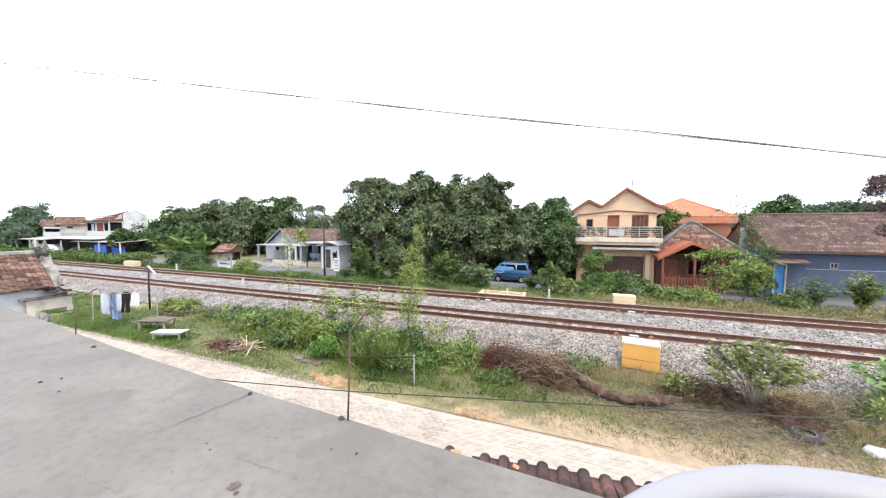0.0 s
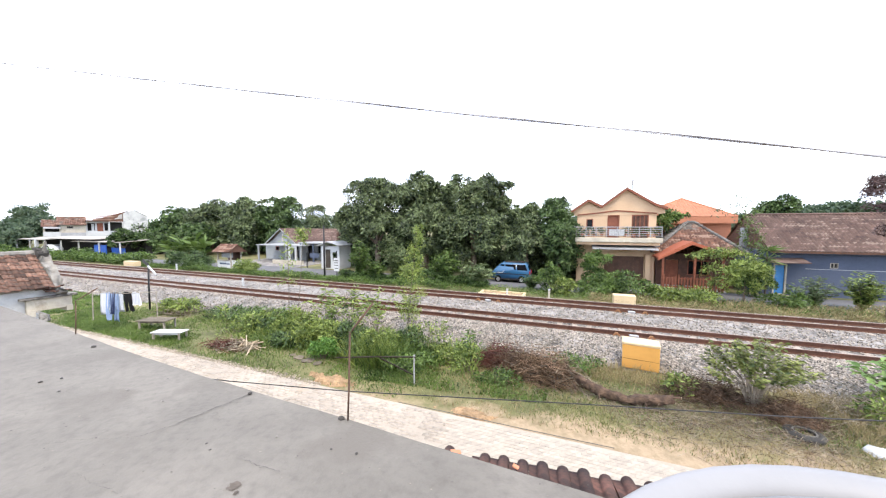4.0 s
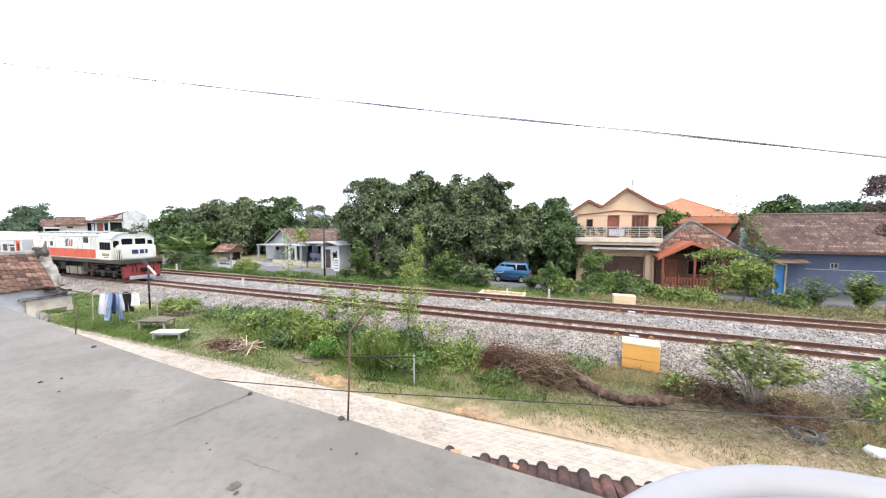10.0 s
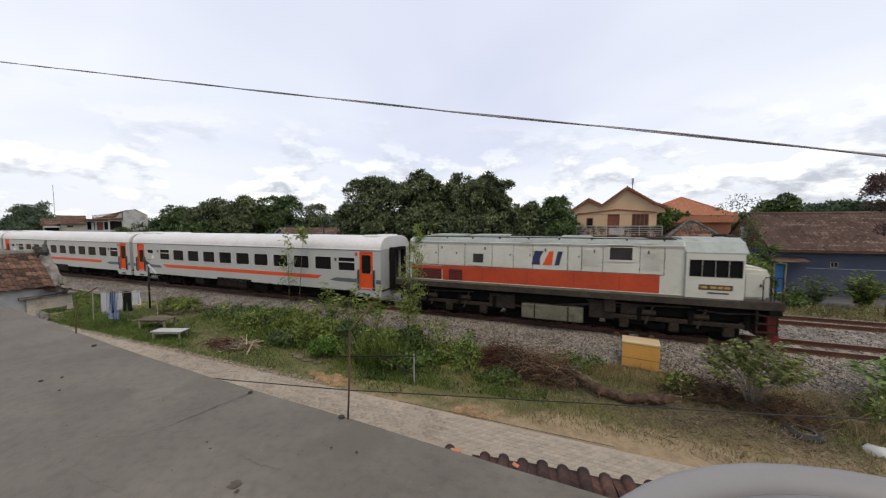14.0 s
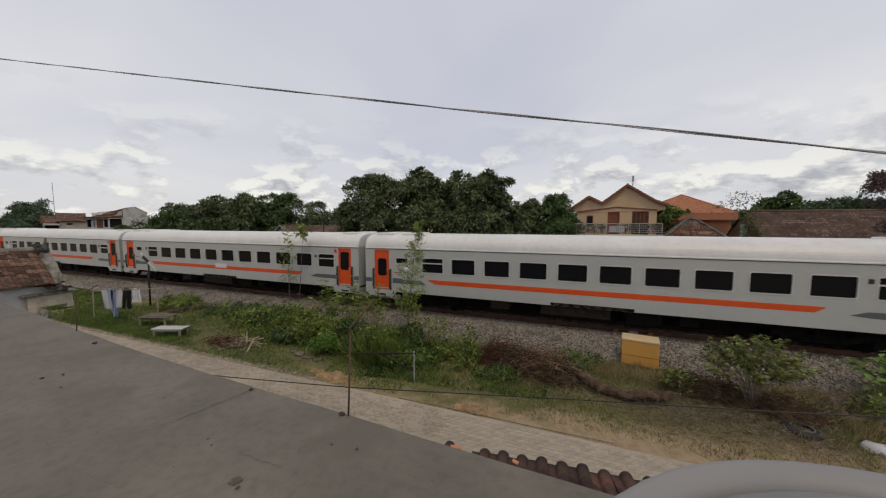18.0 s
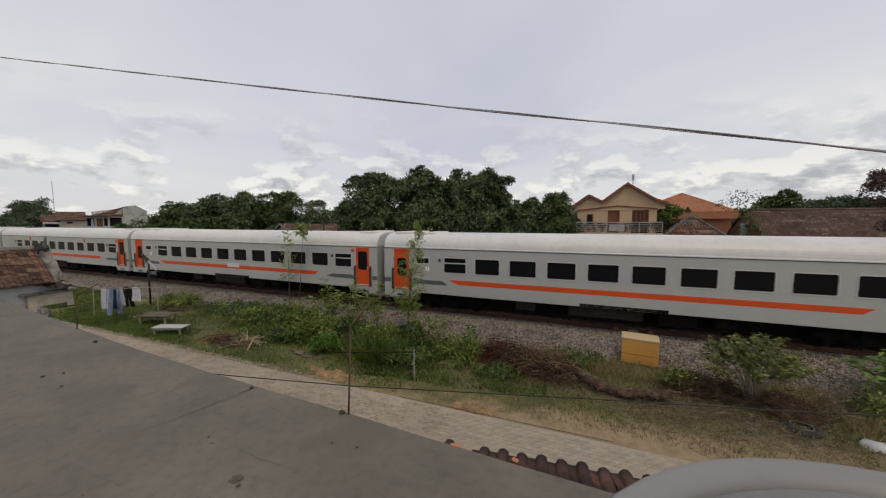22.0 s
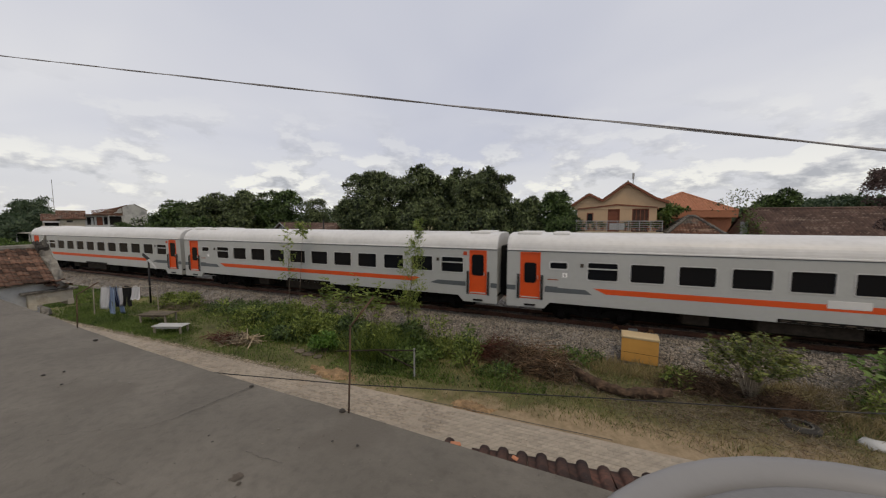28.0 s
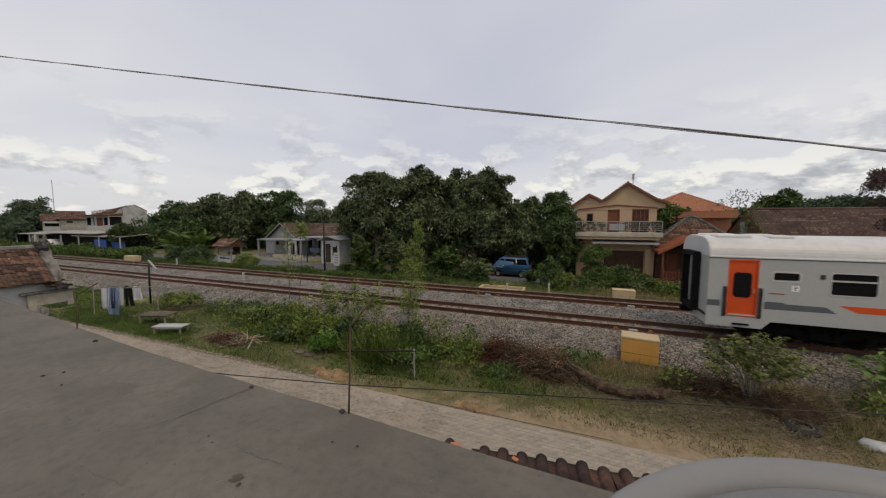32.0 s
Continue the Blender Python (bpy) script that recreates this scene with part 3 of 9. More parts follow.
def tile_rows(name, origin, u, v, width, height, material, tile_w=0.26, course=0.32, inside=None):
    """Overlapping pan tiles on a slope: origin at one end of the eave, u along the eave, v up the slope."""
    o, u, v = (np.array(a, float) for a in (origin, u, v))
    u, v = u / np.linalg.norm(u), v / np.linalg.norm(v)
    nrm = np.cross(u, v)
    nrm *= np.sign(nrm[2])
    verts, faces, k = [], [], 0
    prof = [(0.0, 0.0), (0.28, 0.012), (0.5, 0.05), (0.75, 0.055), (1.04, 0.008)]
    rows, cols = max(1, round(height / course)), max(1, round(width / tile_w))
    ch, cw = height / rows, width / cols
    for i in range(rows):
        for j in range(cols):
            if inside and not inside((j + 0.5) * cw, (i + 0.5) * ch):
                continue
            jit = RNG.uniform(-0.008, 0.008)
            for s, lift in ((-0.03, 0.04 + jit), (1.05, 0.008)):
                for a, hgt in prof:
                    verts.append(o + u * (j + a) * cw + v * (i + s) * ch + nrm * (hgt + lift))
            for q in range(4):
                faces.append((k + q, k + q + 1, k + q + 6, k + q + 5))
            k += 10
    return mesh_np(name, np.array(verts), np.array(faces), material)

# ---- large structure ----
GROUND, NEAR, FAR, GAUGE = -0.62, 15.23, 19.38, 1.067


def ticks(lo, hi, step, ends):
    return np.concatenate([[-e for e in ends[::-1] if -e < lo], np.arange(lo, hi + 1e-6, step), [e for e in ends if e > hi]])


def ground_mesh():
    xs = ticks(-60, 30, 0.6, [45, 80, 140, 260, 500, 1000, 2500])
    ys = ticks(-12, 30, 0.5, [40, 60, 100, 180, 320, 600, 1200, 2500])
    gx, gy = np.meshgrid(xs, ys, indexing="ij")
    bumps = 0.05 * np.sin(gx * 0.9 + gy * 0.5) * np.sin(gy * 1.3 - gx * 0.3) + 0.03 * np.sin(gx * 2.3 + 1.0) * np.cos(gy * 2.1)
    zone = np.clip((gy - 7.7) / 0.8, 0, 1) * np.clip((24.6 - gy) / 0.8, 0, 1)
    gz = GROUND + bumps * zone
    idx = np.arange(gx.size).reshape(gx.shape)
    f = np.stack([idx[:-1, :-1], idx[1:, :-1], idx[1:, 1:], idx[:-1, 1:]], -1).reshape(-1, 4)
    return mesh_np("ground", np.stack([gx, gy, gz], -1).reshape(-1, 3), f, M_GROUND, True)


solo("ground", ground_mesh(), None, "grassy sandy ground beside the railway", "ground", kind="structure")


def strip_along_x(name, profile, xs, material, rough=0.0):
    p = np.array(profile)
    gx, k = np.meshgrid(np.array(xs), np.arange(len(p)), indexing="ij")
    v = np.stack([gx, p[k, 0], p[k, 1] + (RNG.uniform(-rough, rough, gx.shape) if rough else 0)], -1)
    idx = np.arange(gx.size).reshape(gx.shape)
    f = np.stack([idx[:-1, :-1], idx[1:, :-1], idx[1:, 1:], idx[:-1, 1:]], -1).reshape(-1, 4)
    return mesh_np(name, v.reshape(-1, 3), f, material)


BED = [(11.9, -0.78), (12.35, -0.60), (12.8, -0.47), (13.25, -0.33), (13.7, -0.205), (14.2, -0.19), (14.7, -0.19), (15.23, -0.19), (15.8, -0.19), (16.3, -0.19), (16.8, -0.21), (17.3, -0.27),
       (17.8, -0.22), (18.3, -0.19), (18.8, -0.19), (19.38, -0.19), (19.9, -0.19), (20.5, -0.19), (21.0, -0.22), (21.6, -0.38), (22.2, -0.56), (22.8, -0.78)]
bed_x = np.concatenate([np.arange(-330, -60, 6.0), np.arange(-60, 26, 0.3), np.arange(26, 160, 6.0)])
solo("ballast_bed", strip_along_x("ballast_bed", BED, bed_x, M_BALLAST, 0.02), None, "bed of grey crushed stone under two railway tracks", "ballast", kind="structure")


def scatter_stones(n):
    x = RNG.uniform(-62, 16, n)
    x = np.where(RNG.random(n) < 0.5, RNG.uniform(-14, 14, n), x)
    y = np.where(RNG.random(n) < 0.62, RNG.uniform(12.0, 15.0, n), RNG.uniform(15.0, 22.3, n))
    p = np.array(BED)
    z = np.interp(y, p[:, 0], p[:, 1])
    keep = np.ones(n, bool)
    for c in (NEAR, FAR):
        for s in (-1, 1):
            keep &= np.abs(y - (c + s * GAUGE / 2)) > 0.11
    x, y, z = x[keep], y[keep], z[keep]
    n = len(x)
    s = RNG.uniform(0.022, 0.05, (n, 1, 1)) * RNG.uniform(0.7, 1.3, (n, 6, 1))
    base = np.array([[1, 0, 0], [-1, 0, 0], [0, 1, 0], [0, -1, 0], [0, 0, 0.8], [0, 0, -0.8]])
    a = RNG.uniform(0, 6.28, n)
    ca, sa = np.cos(a), np.sin(a)
    v = np.empty((n, 6, 3))
    v[:, :, 0] = base[None, :, 0] * ca[:, None] - base[None, :, 1] * sa[:, None]
    v[:, :, 1] = base[None, :, 0] * sa[:, None] + base[None, :, 1] * ca[:, None]
    v[:, :, 2] = base[None, :, 2]
    v = v * s + np.stack([x, y, z + 0.012], -1)[:, None, :]
    tri = np.array([[0, 2, 4], [2, 1, 4], [1, 3, 4], [3, 0, 4], [2, 0, 5], [1, 2, 5], [3, 1, 5], [0, 3, 5]])
    f = (np.arange(n)[:, None, None] * 6 + tri[None]).reshape(-1, 3)
    return mesh_np("ballast_stones", v.reshape(-1, 3), f, M_STONE)


solo("ballast_stones", scatter_stones(80000), None, "loose grey and brownish crushed stones on the track bed", "gravel", kind="stuff")

solo("road", strip_along_x("road", [(25.9, -0.64), (25.95, -0.585), (27.5, -0.565), (29.3, -0.585), (29.35, -0.64)], np.arange(-330, 160, 5.0), M_ASPHALT), None,
     "narrow grey asphalt road beside the railway", "road", kind="structure")

RAIL_PROFILE = [(-0.062, -0.172), (0.062, -0.172), (0.062, -0.160), (0.012, -0.145), (0.010, -0.045), (0.035, -0.032), (0.035, -0.004), (0.028, 0.0), (-0.028, 0.0), (-0.035, -0.004), (-0.035, -0.032), (-0.010, -0.045), (-0.012, -0.145), (-0.062, -0.160)]


def sleeper_mesh():
    bm = bmesh.new()
    prof = [(-0.13, -0.34), (0.13, -0.34), (0.105, -0.172), (-0.105, -0.172)]
    prism(prof, -1.0, 1.0, bm, axis="y")
    for v in bm.verts:
        if v.co.z > -0.2 and abs(v.co.y) < 0.3:
            v.co.z -= 0.02
    return finish(bm, "sleeper", M_SLEEPER)


def clip_mesh():
    bm = bmesh.new()
    for s in (-1, 1):
        box(-0.05, 0.05, s * 0.075 - 0.03, s * 0.075 + 0.03, -0.172, -0.135, 0.008, bm)
    return finish(bm, "rail_clip", M_RAIL)


SLEEPER_ME, CLIP_ME = sleeper_mesh(), clip_mesh()
for ty, word in ((NEAR, "near"), (FAR, "far")):
    tr = thing("railway_track", (0, ty, 0), 0, "rusty steel rails on concrete sleepers in ballast", "railway track", "two railway tracks", "structure")
    for s in (-1, 1):
        part("rail", prism([(s * GAUGE / 2 + a, b) for a, b in RAIL_PROFILE], -330, 160), M_RAIL, tr)
        part("rail_head", box(-330, 160, s * GAUGE / 2 - 0.024, s * GAUGE / 2 + 0.024, -0.003, 0.003), M_RAILTOP, tr, "worn brown rail head")
    for i in range(110):
        x = -52 + i * 0.62 + RNG.uniform(-0.03, 0.03)
        part("sleeper", SLEEPER_ME, None, tr, at=pose(x, 0, RNG.uniform(0.0, 0.006), 0, 0, RNG.uniform(-0.8, 0.8)))
        if x > -26:
            for s in (-1, 1):
                part("rail_clip", CLIP_ME, None, tr, at=pose(x, s * GAUGE / 2, 0))

# paved lane below the roof
pl = thing("pavement", (0, 0, 0), 0, "pale dusty concrete block paving of a lane", "pavement", "", "structure")
part("lane_bed", box(-60, 14, 4.9, 7.56, GROUND - 0.1, GROUND + 0.0515), M_PAVER2, pl, "dusty joints between the blocks")


def block_mesh(material):
    bm = bmesh.new()
    box(-0.102, 0.102, -0.049, 0.049, GROUND, GROUND + 0.055, 0.006, bm)
    return finish(bm, "paving_block", material)


BLOCK_ME = block_mesh(M_PAVER)
near_blocks, rest = [], []
row = 0
y = 5.0
while y < 7.5:
    x = -30.0 + (0.105 if row % 2 else 0)
    while x < 6.0:
        if -2.6 < x < 2.3 and y > 6.22:
            near_blocks.append((x, y))
        elif x > -24 and RNG.random() < 0.985:
            rest.append((x, y))
        x += 0.21
    y += 0.105
    row += 1
for i, (x, y) in enumerate(near_blocks[:300]):
    part("paving_block", BLOCK_ME, None, pl, at=pose(x, y, RNG.uniform(-0.004, 0.006), RNG.uniform(-0.6, 0.6), RNG.uniform(-0.6, 0.6), RNG.uniform(-1.2, 1.2)))
rest += near_blocks[300:]
q = np.array(rest)
k = len(q)
hb = np.array([[-0.104, -0.051, 0.0], [0.104, -0.051, 0.0], [0.104, 0.051, 0.0], [-0.104, 0.051, 0.0], [-0.1, -0.048, 0.053], [0.1, -0.048, 0.053], [0.1, 0.048, 0.053], [-0.1, 0.048, 0.053]])
bv = hb[None] + np.concatenate([q, GROUND + RNG.uniform(-0.005, 0.004, (k, 1))], 1)[:, None, :]
bf = (np.arange(k)[:, None, None] * 8 + np.array([[4, 5, 6, 7], [0, 1, 5, 4], [1, 2, 6, 5], [2, 3, 7, 6], [3, 0, 4, 7]])[None]).reshape(-1, 4)
tagged(part("paving_blocks", mesh_np("paving_blocks", bv.reshape(-1, 3), bf, M_PAVER2), None, pl), kind="stuff")

# ---- the flat roof the view is taken from ----
SLAB_Z = 2.448


def slab_mesh():
    xs = np.concatenate([np.arange(-13, 3.2, 0.35), [3.2]])
    edge = np.interp(xs, [-13, -10.33, -9.04, -7.39, -5.94, -4.87, -3.87, -3.02, -1.84, -0.9, 0.14, 3.2], [3.16, 2.97, 2.85, 2.69, 2.56, 2.48, 2.42, 2.38, 2.335, 2.28, 2.225, 2.15]) + RNG.uniform(-0.006, 0.006, len(xs))
    rows = np.linspace(0, 1, 14)
    gx = np.repeat(xs[:, None], 14, 1)
    gy = -9 + (edge[:, None] + 9) * rows[None]
    gz = SLAB_Z + 0.012 * np.sin(gx * 1.7) * np.sin(gy * 1.3) - 0.02 * np.clip(gy - edge[:, None] + 0.5, 0, 1)
    bm = bmesh.new()
    top = [[bm.verts.new((gx[i, j], gy[i, j], gz[i, j])) for j in range(14)] for i in range(len(xs))]
    for i in range(len(xs) - 1):
        for j in range(13):
            bm.faces.new((top[i][j], top[i + 1][j], top[i + 1][j + 1], top[i][j + 1]))
    ext = bmesh.ops.extrude_face_region(bm, geom=bm.faces[:])
    for v in ext["geom"]:
        if isinstance(v, bmesh.types.BMVert):
            v.co.z -= 0.13
    return finish(bm, "roof_slab", M_SLAB, False)


house = thing("flat_roofed_house", (0, 0, 0), 0, "plain house with a bare grey cement flat roof", "house", "", "structure")
part("roof_slab", slab_mesh(), None, house, "grey cement screed with cracks and stains")
part("wall", box(-12.4, 2.9, 1.7, 1.85, GROUND, SLAB_Z - 0.12), M_PLASTER, house)
part("wall", box(-12.4, 2.9, -8.7, -8.55, GROUND, SLAB_Z - 0.12), M_PLASTER, house)
part("wall", box(-12.4, -12.25, -8.55, 1.7, GROUND, SLAB_Z - 0.12), M_PLASTER, house)
part("wall", box(2.75, 2.9, -8.55, 1.7, GROUND, SLAB_Z - 0.12), M_PLASTER, house)


def crack(points, w=0.008, z=SLAB_Z + 0.004):
    bm = bmesh.new()
    pts = []
    for (x0, y0), (x1, y1) in zip(points, points[1:]):
        for s in np.linspace(0, 1, 9)[:-1]:
            pts.append((x0 + (x1 - x0) * s + RNG.uniform(-0.012, 0.012), y0 + (y1 - y0) * s + RNG.uniform(-0.012, 0.012)))
    pts.append(points[-1])
    L, R = [], []
    for i, (x, y) in enumerate(pts):
        d = Vector((pts[min(i + 1, len(pts) - 1)][0] - pts[max(i - 1, 0)][0], pts[min(i + 1, len(pts) - 1)][1] - pts[max(i - 1, 0)][1], 0)).normalized()
        nn = Vector((-d.y, d.x, 0)) * w * RNG.uniform(0.15, 0.7)
        zz = z + 0.012 * math.sin(x * 1.7) * math.sin(y * 1.3)
        L.append(bm.verts.new((x + nn.x, y + nn.y, zz)))
        R.append(bm.verts.new((x - nn.x, y - nn.y, zz)))
    for i in range(len(pts) - 1):
        bm.faces.new((L[i], L[i + 1], R[i + 1], R[i]))
    return bm


M_HAIR = mat("hairline_crack", (0.060, 0.054, 0.048), 0.95, 0.2, 6, 40, 0.2)
for pts, w in (([(-3.02, 2.35), (-3.06, 2.12), (-3.14, 1.71)], 0.008), ([(-3.14, 1.71), (-3.19, 1.58), (-3.24, 1.46)], 0.003), ([(-3.15, 1.08), (-2.96, 1.08), (-2.65, 1.09)], 0.0014), ([(-3.24, 1.46), (-3.62, 1.30), (-3.9, 1.12)], 0.0016), ([(-5.0, 1.78), (-4.86, 1.66), (-4.9, 1.55)], 0.0035), ([(-2.2, 1.62), (-2.02, 1.60), (-1.86, 1.62)], 0.003), ([(-1.5, 1.45), (-1.3, 1.47), (-1.15, 1.46)], 0.0025)):
    part("crack", crack(pts, w), M_HAIR, house)


def lump(r, flat=0.5, seed=0):
    bm = bmesh.new()
    bmesh.ops.create_icosphere(bm, subdivisions=2, radius=r)
    for v in bm.verts:
        k = 1 + 0.35 * noise.noise(v.co * (2.2 / r) + Vector((seed, 0, 0)))
        v.co = Vector((v.co.x * k, v.co.y * k * 0.8, max(v.co.z * k * flat, -r * 0.2)))
    return bm


for i, (x, y, r) in enumerate([(-6.31, 2.45, 0.034), (-5.40, 1.65, 0.020), (-3.04, 2.32, 0.024), (-2.64, 1.63, 0.012), (-2.54, 1.59, 0.012), (-1.69, 1.94, 0.010), (-1.48, 1.97, 0.012), (-5.31, 1.78, 0.016), (-4.91, 1.62, 0.014), (-1.9, 1.3, 0.008), (-3.7, 1.9, 0.012), (-4.3, 1.9, 0.012), (-2.2, 1.9, 0.009), (-1.2, 1.55, 0.008), (-0.7, 1.7, 0.009)]):
    solo("rubble_crumb", lump(r, 0.45, i), M_CRACK if i < 9 else M_RIDGE, "small dark crumb of dry mortar on the cement roof", "rubble", "crumbs on the roof", at=pose(x, y, SLAB_Z + 0.006, 0, 0, i * 50), smooth=True)


def stain_patch(x, y, r, seed):
    bm = bmesh.new()
    c = bm.verts.new((x, y, SLAB_Z + 0.0045 + 0.012 * math.sin(x * 1.7) * math.sin(y * 1.3)))
    ring = [bm.verts.new((x + math.cos(a) * r * (0.7 + 0.5 * noise.noise(Vector((math.cos(a) * 2, math.sin(a) * 2, seed)))), y + math.sin(a) * r * (0.7 + 0.5 * noise.noise(Vector((math.cos(a) * 2, math.sin(a) * 2, seed + 4)))), c.co.z)) for a in (k * math.tau / 22 for k in range(22))]
    for k in range(22):
        bm.faces.new((c, ring[k], ring[(k + 1) % 22]))
    return bm


M_STAIN = mat("brown_damp_stain", (0.098, 0.080, 0.064), 0.9, 0.3, 9, 60, 0.3)
for x, y, r, k in ((-2.03, 1.41, 0.055, 1.0), (-1.97, 1.38, 0.022, 4.0)):
    part("damp_stain", stain_patch(x, y, r, k), M_STAIN, house, "small brown damp stain")


def specks(n):
    """Tiny pale and dark crumbs of mortar strewn over the roof."""
    x, y = RNG.uniform(-9, 0.2, n), RNG.uniform(0.3, 2.3, n)
    z = SLAB_Z + 0.012 * np.sin(x * 1.7) * np.sin(y * 1.3) - 0.02 * np.clip(y - 1.8, 0, 1) + 0.002
    r = 0.003 + 0.007 * RNG.random(n) ** 4
    base = np.array([[1, 0, 0], [-0.3, 0.9, 0], [-0.8, -0.5, 0], [0, 0, 0.7]])
    v = np.stack([x, y, z], 1)[:, None, :] + base[None] * r[:, None, None] * RNG.uniform(0.6, 1.4, (n, 4, 1))
    return mesh_np("mortar_specks", v.reshape(-1, 3), (np.arange(n)[:, None, None] * 4 + np.array([[0, 1, 3], [1, 2, 3], [2, 0, 3]])[None]).reshape(-1, 3), M_SPECK)


M_SPECK = mat("mortar_specks", (0.14, 0.128, 0.115), 0.9, 0.2, 8, 40, 0.2, island=0.55)
solo("mortar_specks", specks(1500), None, "tiny pale and dark mortar crumbs on the cement roof", "rubble", kind="stuff")

# bent reinforcement bars at the slab's edge
for (x, y), top, tip in (((-1.83, 2.32), (-1.79, 2.32, 3.22), (-1.55, 2.32, 3.51)), ((-7.37, 2.66), (-7.29, 2.66, 2.97), (-6.63, 2.66, 3.23))):
    t = thing("reinforcement_bar", (x, y, SLAB_Z - 0.06), 0, "thin rusty bent reinforcement bar in the cement roof edge", "rebar", "bars at the roof edge")
    a, b = Vector(top) - Vector((x, y, SLAB_Z - 0.06)), Vector(tip) - Vector((x, y, SLAB_Z - 0.06))
    part("bar", tube([(0, 0, 0), a * 0.5 + Vector((0.004, 0, 0)), a, a.lerp(b, 0.1) + Vector((0, 0, 0.01)), b], 0.0085, 8), M_RUSTBAR, t, smooth=True)
    part("wire_tie", tube([a + Vector((-0.012, 0, -0.02)), a + Vector((0.014, 0, 0.0)), a + Vector((-0.01, 0.0, 0.02))], 0.005, 6), M_RUSTBAR, t)
solo("mortar_lump", lump(0.03, 0.8, 9), M_CRACK, "dark lump of mortar at the foot of a bar", "rubble", "crumbs on the roof", at=pose(-1.89, 2.31, SLAB_Z - 0.004))

# eave of pan tiles under the slab's edge
eave = thing("tiled_eave", (-0.97, 2.485, 2.278), 6.2, "row of old red-brown clay roof tiles at the eave", "eave")


def pan_tile(w=0.165, ln=0.42, h=0.032, t=0.012):
    """A roman pan tile, its length along -y, its lower end at the origin."""
    bm = bmesh.new()
    prof = [(s, 0.004 + h * math.sqrt(max(0.0, 1 - ((s - 0.71) / 0.30) ** 2))) for s in (0, 0.3, 0.41, 0.44, 0.50, 0.57, 0.64, 0.71, 0.78, 0.85, 0.92, 0.98, 1.01)]
    prof = [(s * w, z) for s, z in prof]
    grid = [[bm.verts.new((x, -yy, z - dz)) for x, z in prof] for dz in (0, t) for yy in (0, ln)]
    a, b, c, d = grid
    for i in range(12):
        bm.faces.new((a[i], a[i + 1], b[i + 1], b[i]))
        bm.faces.new((c[i], d[i], d[i + 1], c[i + 1]))
        bm.faces.new((a[i], c[i], c[i + 1], a[i + 1]))
    return finish(bm, "roof_tile", M_TILE, True)


PAN = pan_tile(0.148, 0.40, 0.040, 0.014)
PAN.materials.clear()
PAN.materials.append(M_TILED)
for i in range(11):
    drop = 0.03 if i == 1 else 0.0
    part("roof_tile", PAN, None, eave, at=pose(i * 0.1485 - 0.06, -drop * 2 + RNG.uniform(-0.014, 0.014), -drop + RNG.uniform(-0.006, 0.006), -10, 0, RNG.uniform(-2.5, 2.5)))
    part("roof_tile", PAN, None, eave, at=pose(i * 0.1485 - 0.056, -0.27 + RNG.uniform(-0.01, 0.01), 0.045, -10, 0, RNG.uniform(-1, 1)))
part("batten", box(-0.1, 1.6, -0.14, -0.09, -0.03, -0.004), M_WOODG, eave)
part("rafter", box(-0.05, 0.01, -0.85, -0.06, -0.12, -0.035), M_WOODG, eave)
part("rafter", box(1.4, 1.46, -0.85, -0.06, -0.12, -0.035), M_WOODG, eave)
part("broken_tile", box(0.0, 0.085, 0.0, 0.045, 0.0, 0.012, 0.004), M_TILEO, eave, "broken orange piece of tile", at=pose(0.08, -0.10, 0.045, 5, 10, 25))
part("broken_tile", box(0.0, 0.07, 0.0, 0.035, 0.0, 0.012, 0.004), M_TILEO, eave, "broken orange piece of tile", at=pose(0.56, -0.12, 0.05, 5, 10, -20))

# white water tank beside the viewer
tank = thing("water_tank", (0.659, 0.284, SLAB_Z - 0.04), 0, "round white plastic water tank on the flat roof", "water tank")


def lathe(profile, n=48):
    bm = bmesh.new()
    rings = [[bm.verts.new((r * math.cos(a), r * math.sin(a), z)) for a in (k * math.tau / n for k in range(n))] for r, z in profile]
    for a, b in zip(rings, rings[1:]):
        for k in range(n):
            bm.faces.new((a[k], a[(k + 1) % n], b[(k + 1) % n], b[k]))
    bm.faces.new(rings[0][::-1])
    bm.faces.new(rings[-1])
    return bm


part("tank_body", lathe([(0.60, 0.0), (0.63, 0.03), (0.64, 0.34), (0.655, 0.37), (0.64, 0.40), (0.645, 0.74), (0.66, 0.77), (0.645, 0.80), (0.645, 1.04), (0.63, 1.10)]), M_TANK, tank, smooth=True)
part("rim", lathe([(0.62, 1.08), (0.67, 1.10), (0.70, 1.13), (0.714, 1.165), (0.716, 1.185), (0.706, 1.196), (0.690, 1.192), (0.668, 1.180), (0.655, 1.165), (0.64, 1.14)]), M_TANK, tank, "white moulded rim", smooth=True)
part("lid", lathe([(0.652, 1.150), (0.640, 1.176), (0.625, 1.186), (0.45, 1.205), (0.15, 1.225), (0.02, 1.228)]), M_TANKIN, tank, "grey domed lid", smooth=True)

# overhead wire and the cable along the roof's edge
wire = thing("overhead_wire", (0, 2.8, 0), 0, "thin twisted overhead power wire", "wire")
wp = []
for i in range(60):
    s = i / 59
    x = -14 + 20 * s
    z = float(np.interp(x, [-14, -9.69, -3.87, -1.11, 0.27, 1.69, 6], [8.14, 7.09, 5.78, 5.165, 4.87, 4.56, 3.62]))
    wp.append((x, 0, z))
fine = [tuple(np.array(wp[j]) + (np.array(wp[j + 1]) - np.array(wp[j])) * f) for j in range(59) for f in (0, 0.125, 0.25, 0.375, 0.5, 0.625, 0.75, 0.875)]
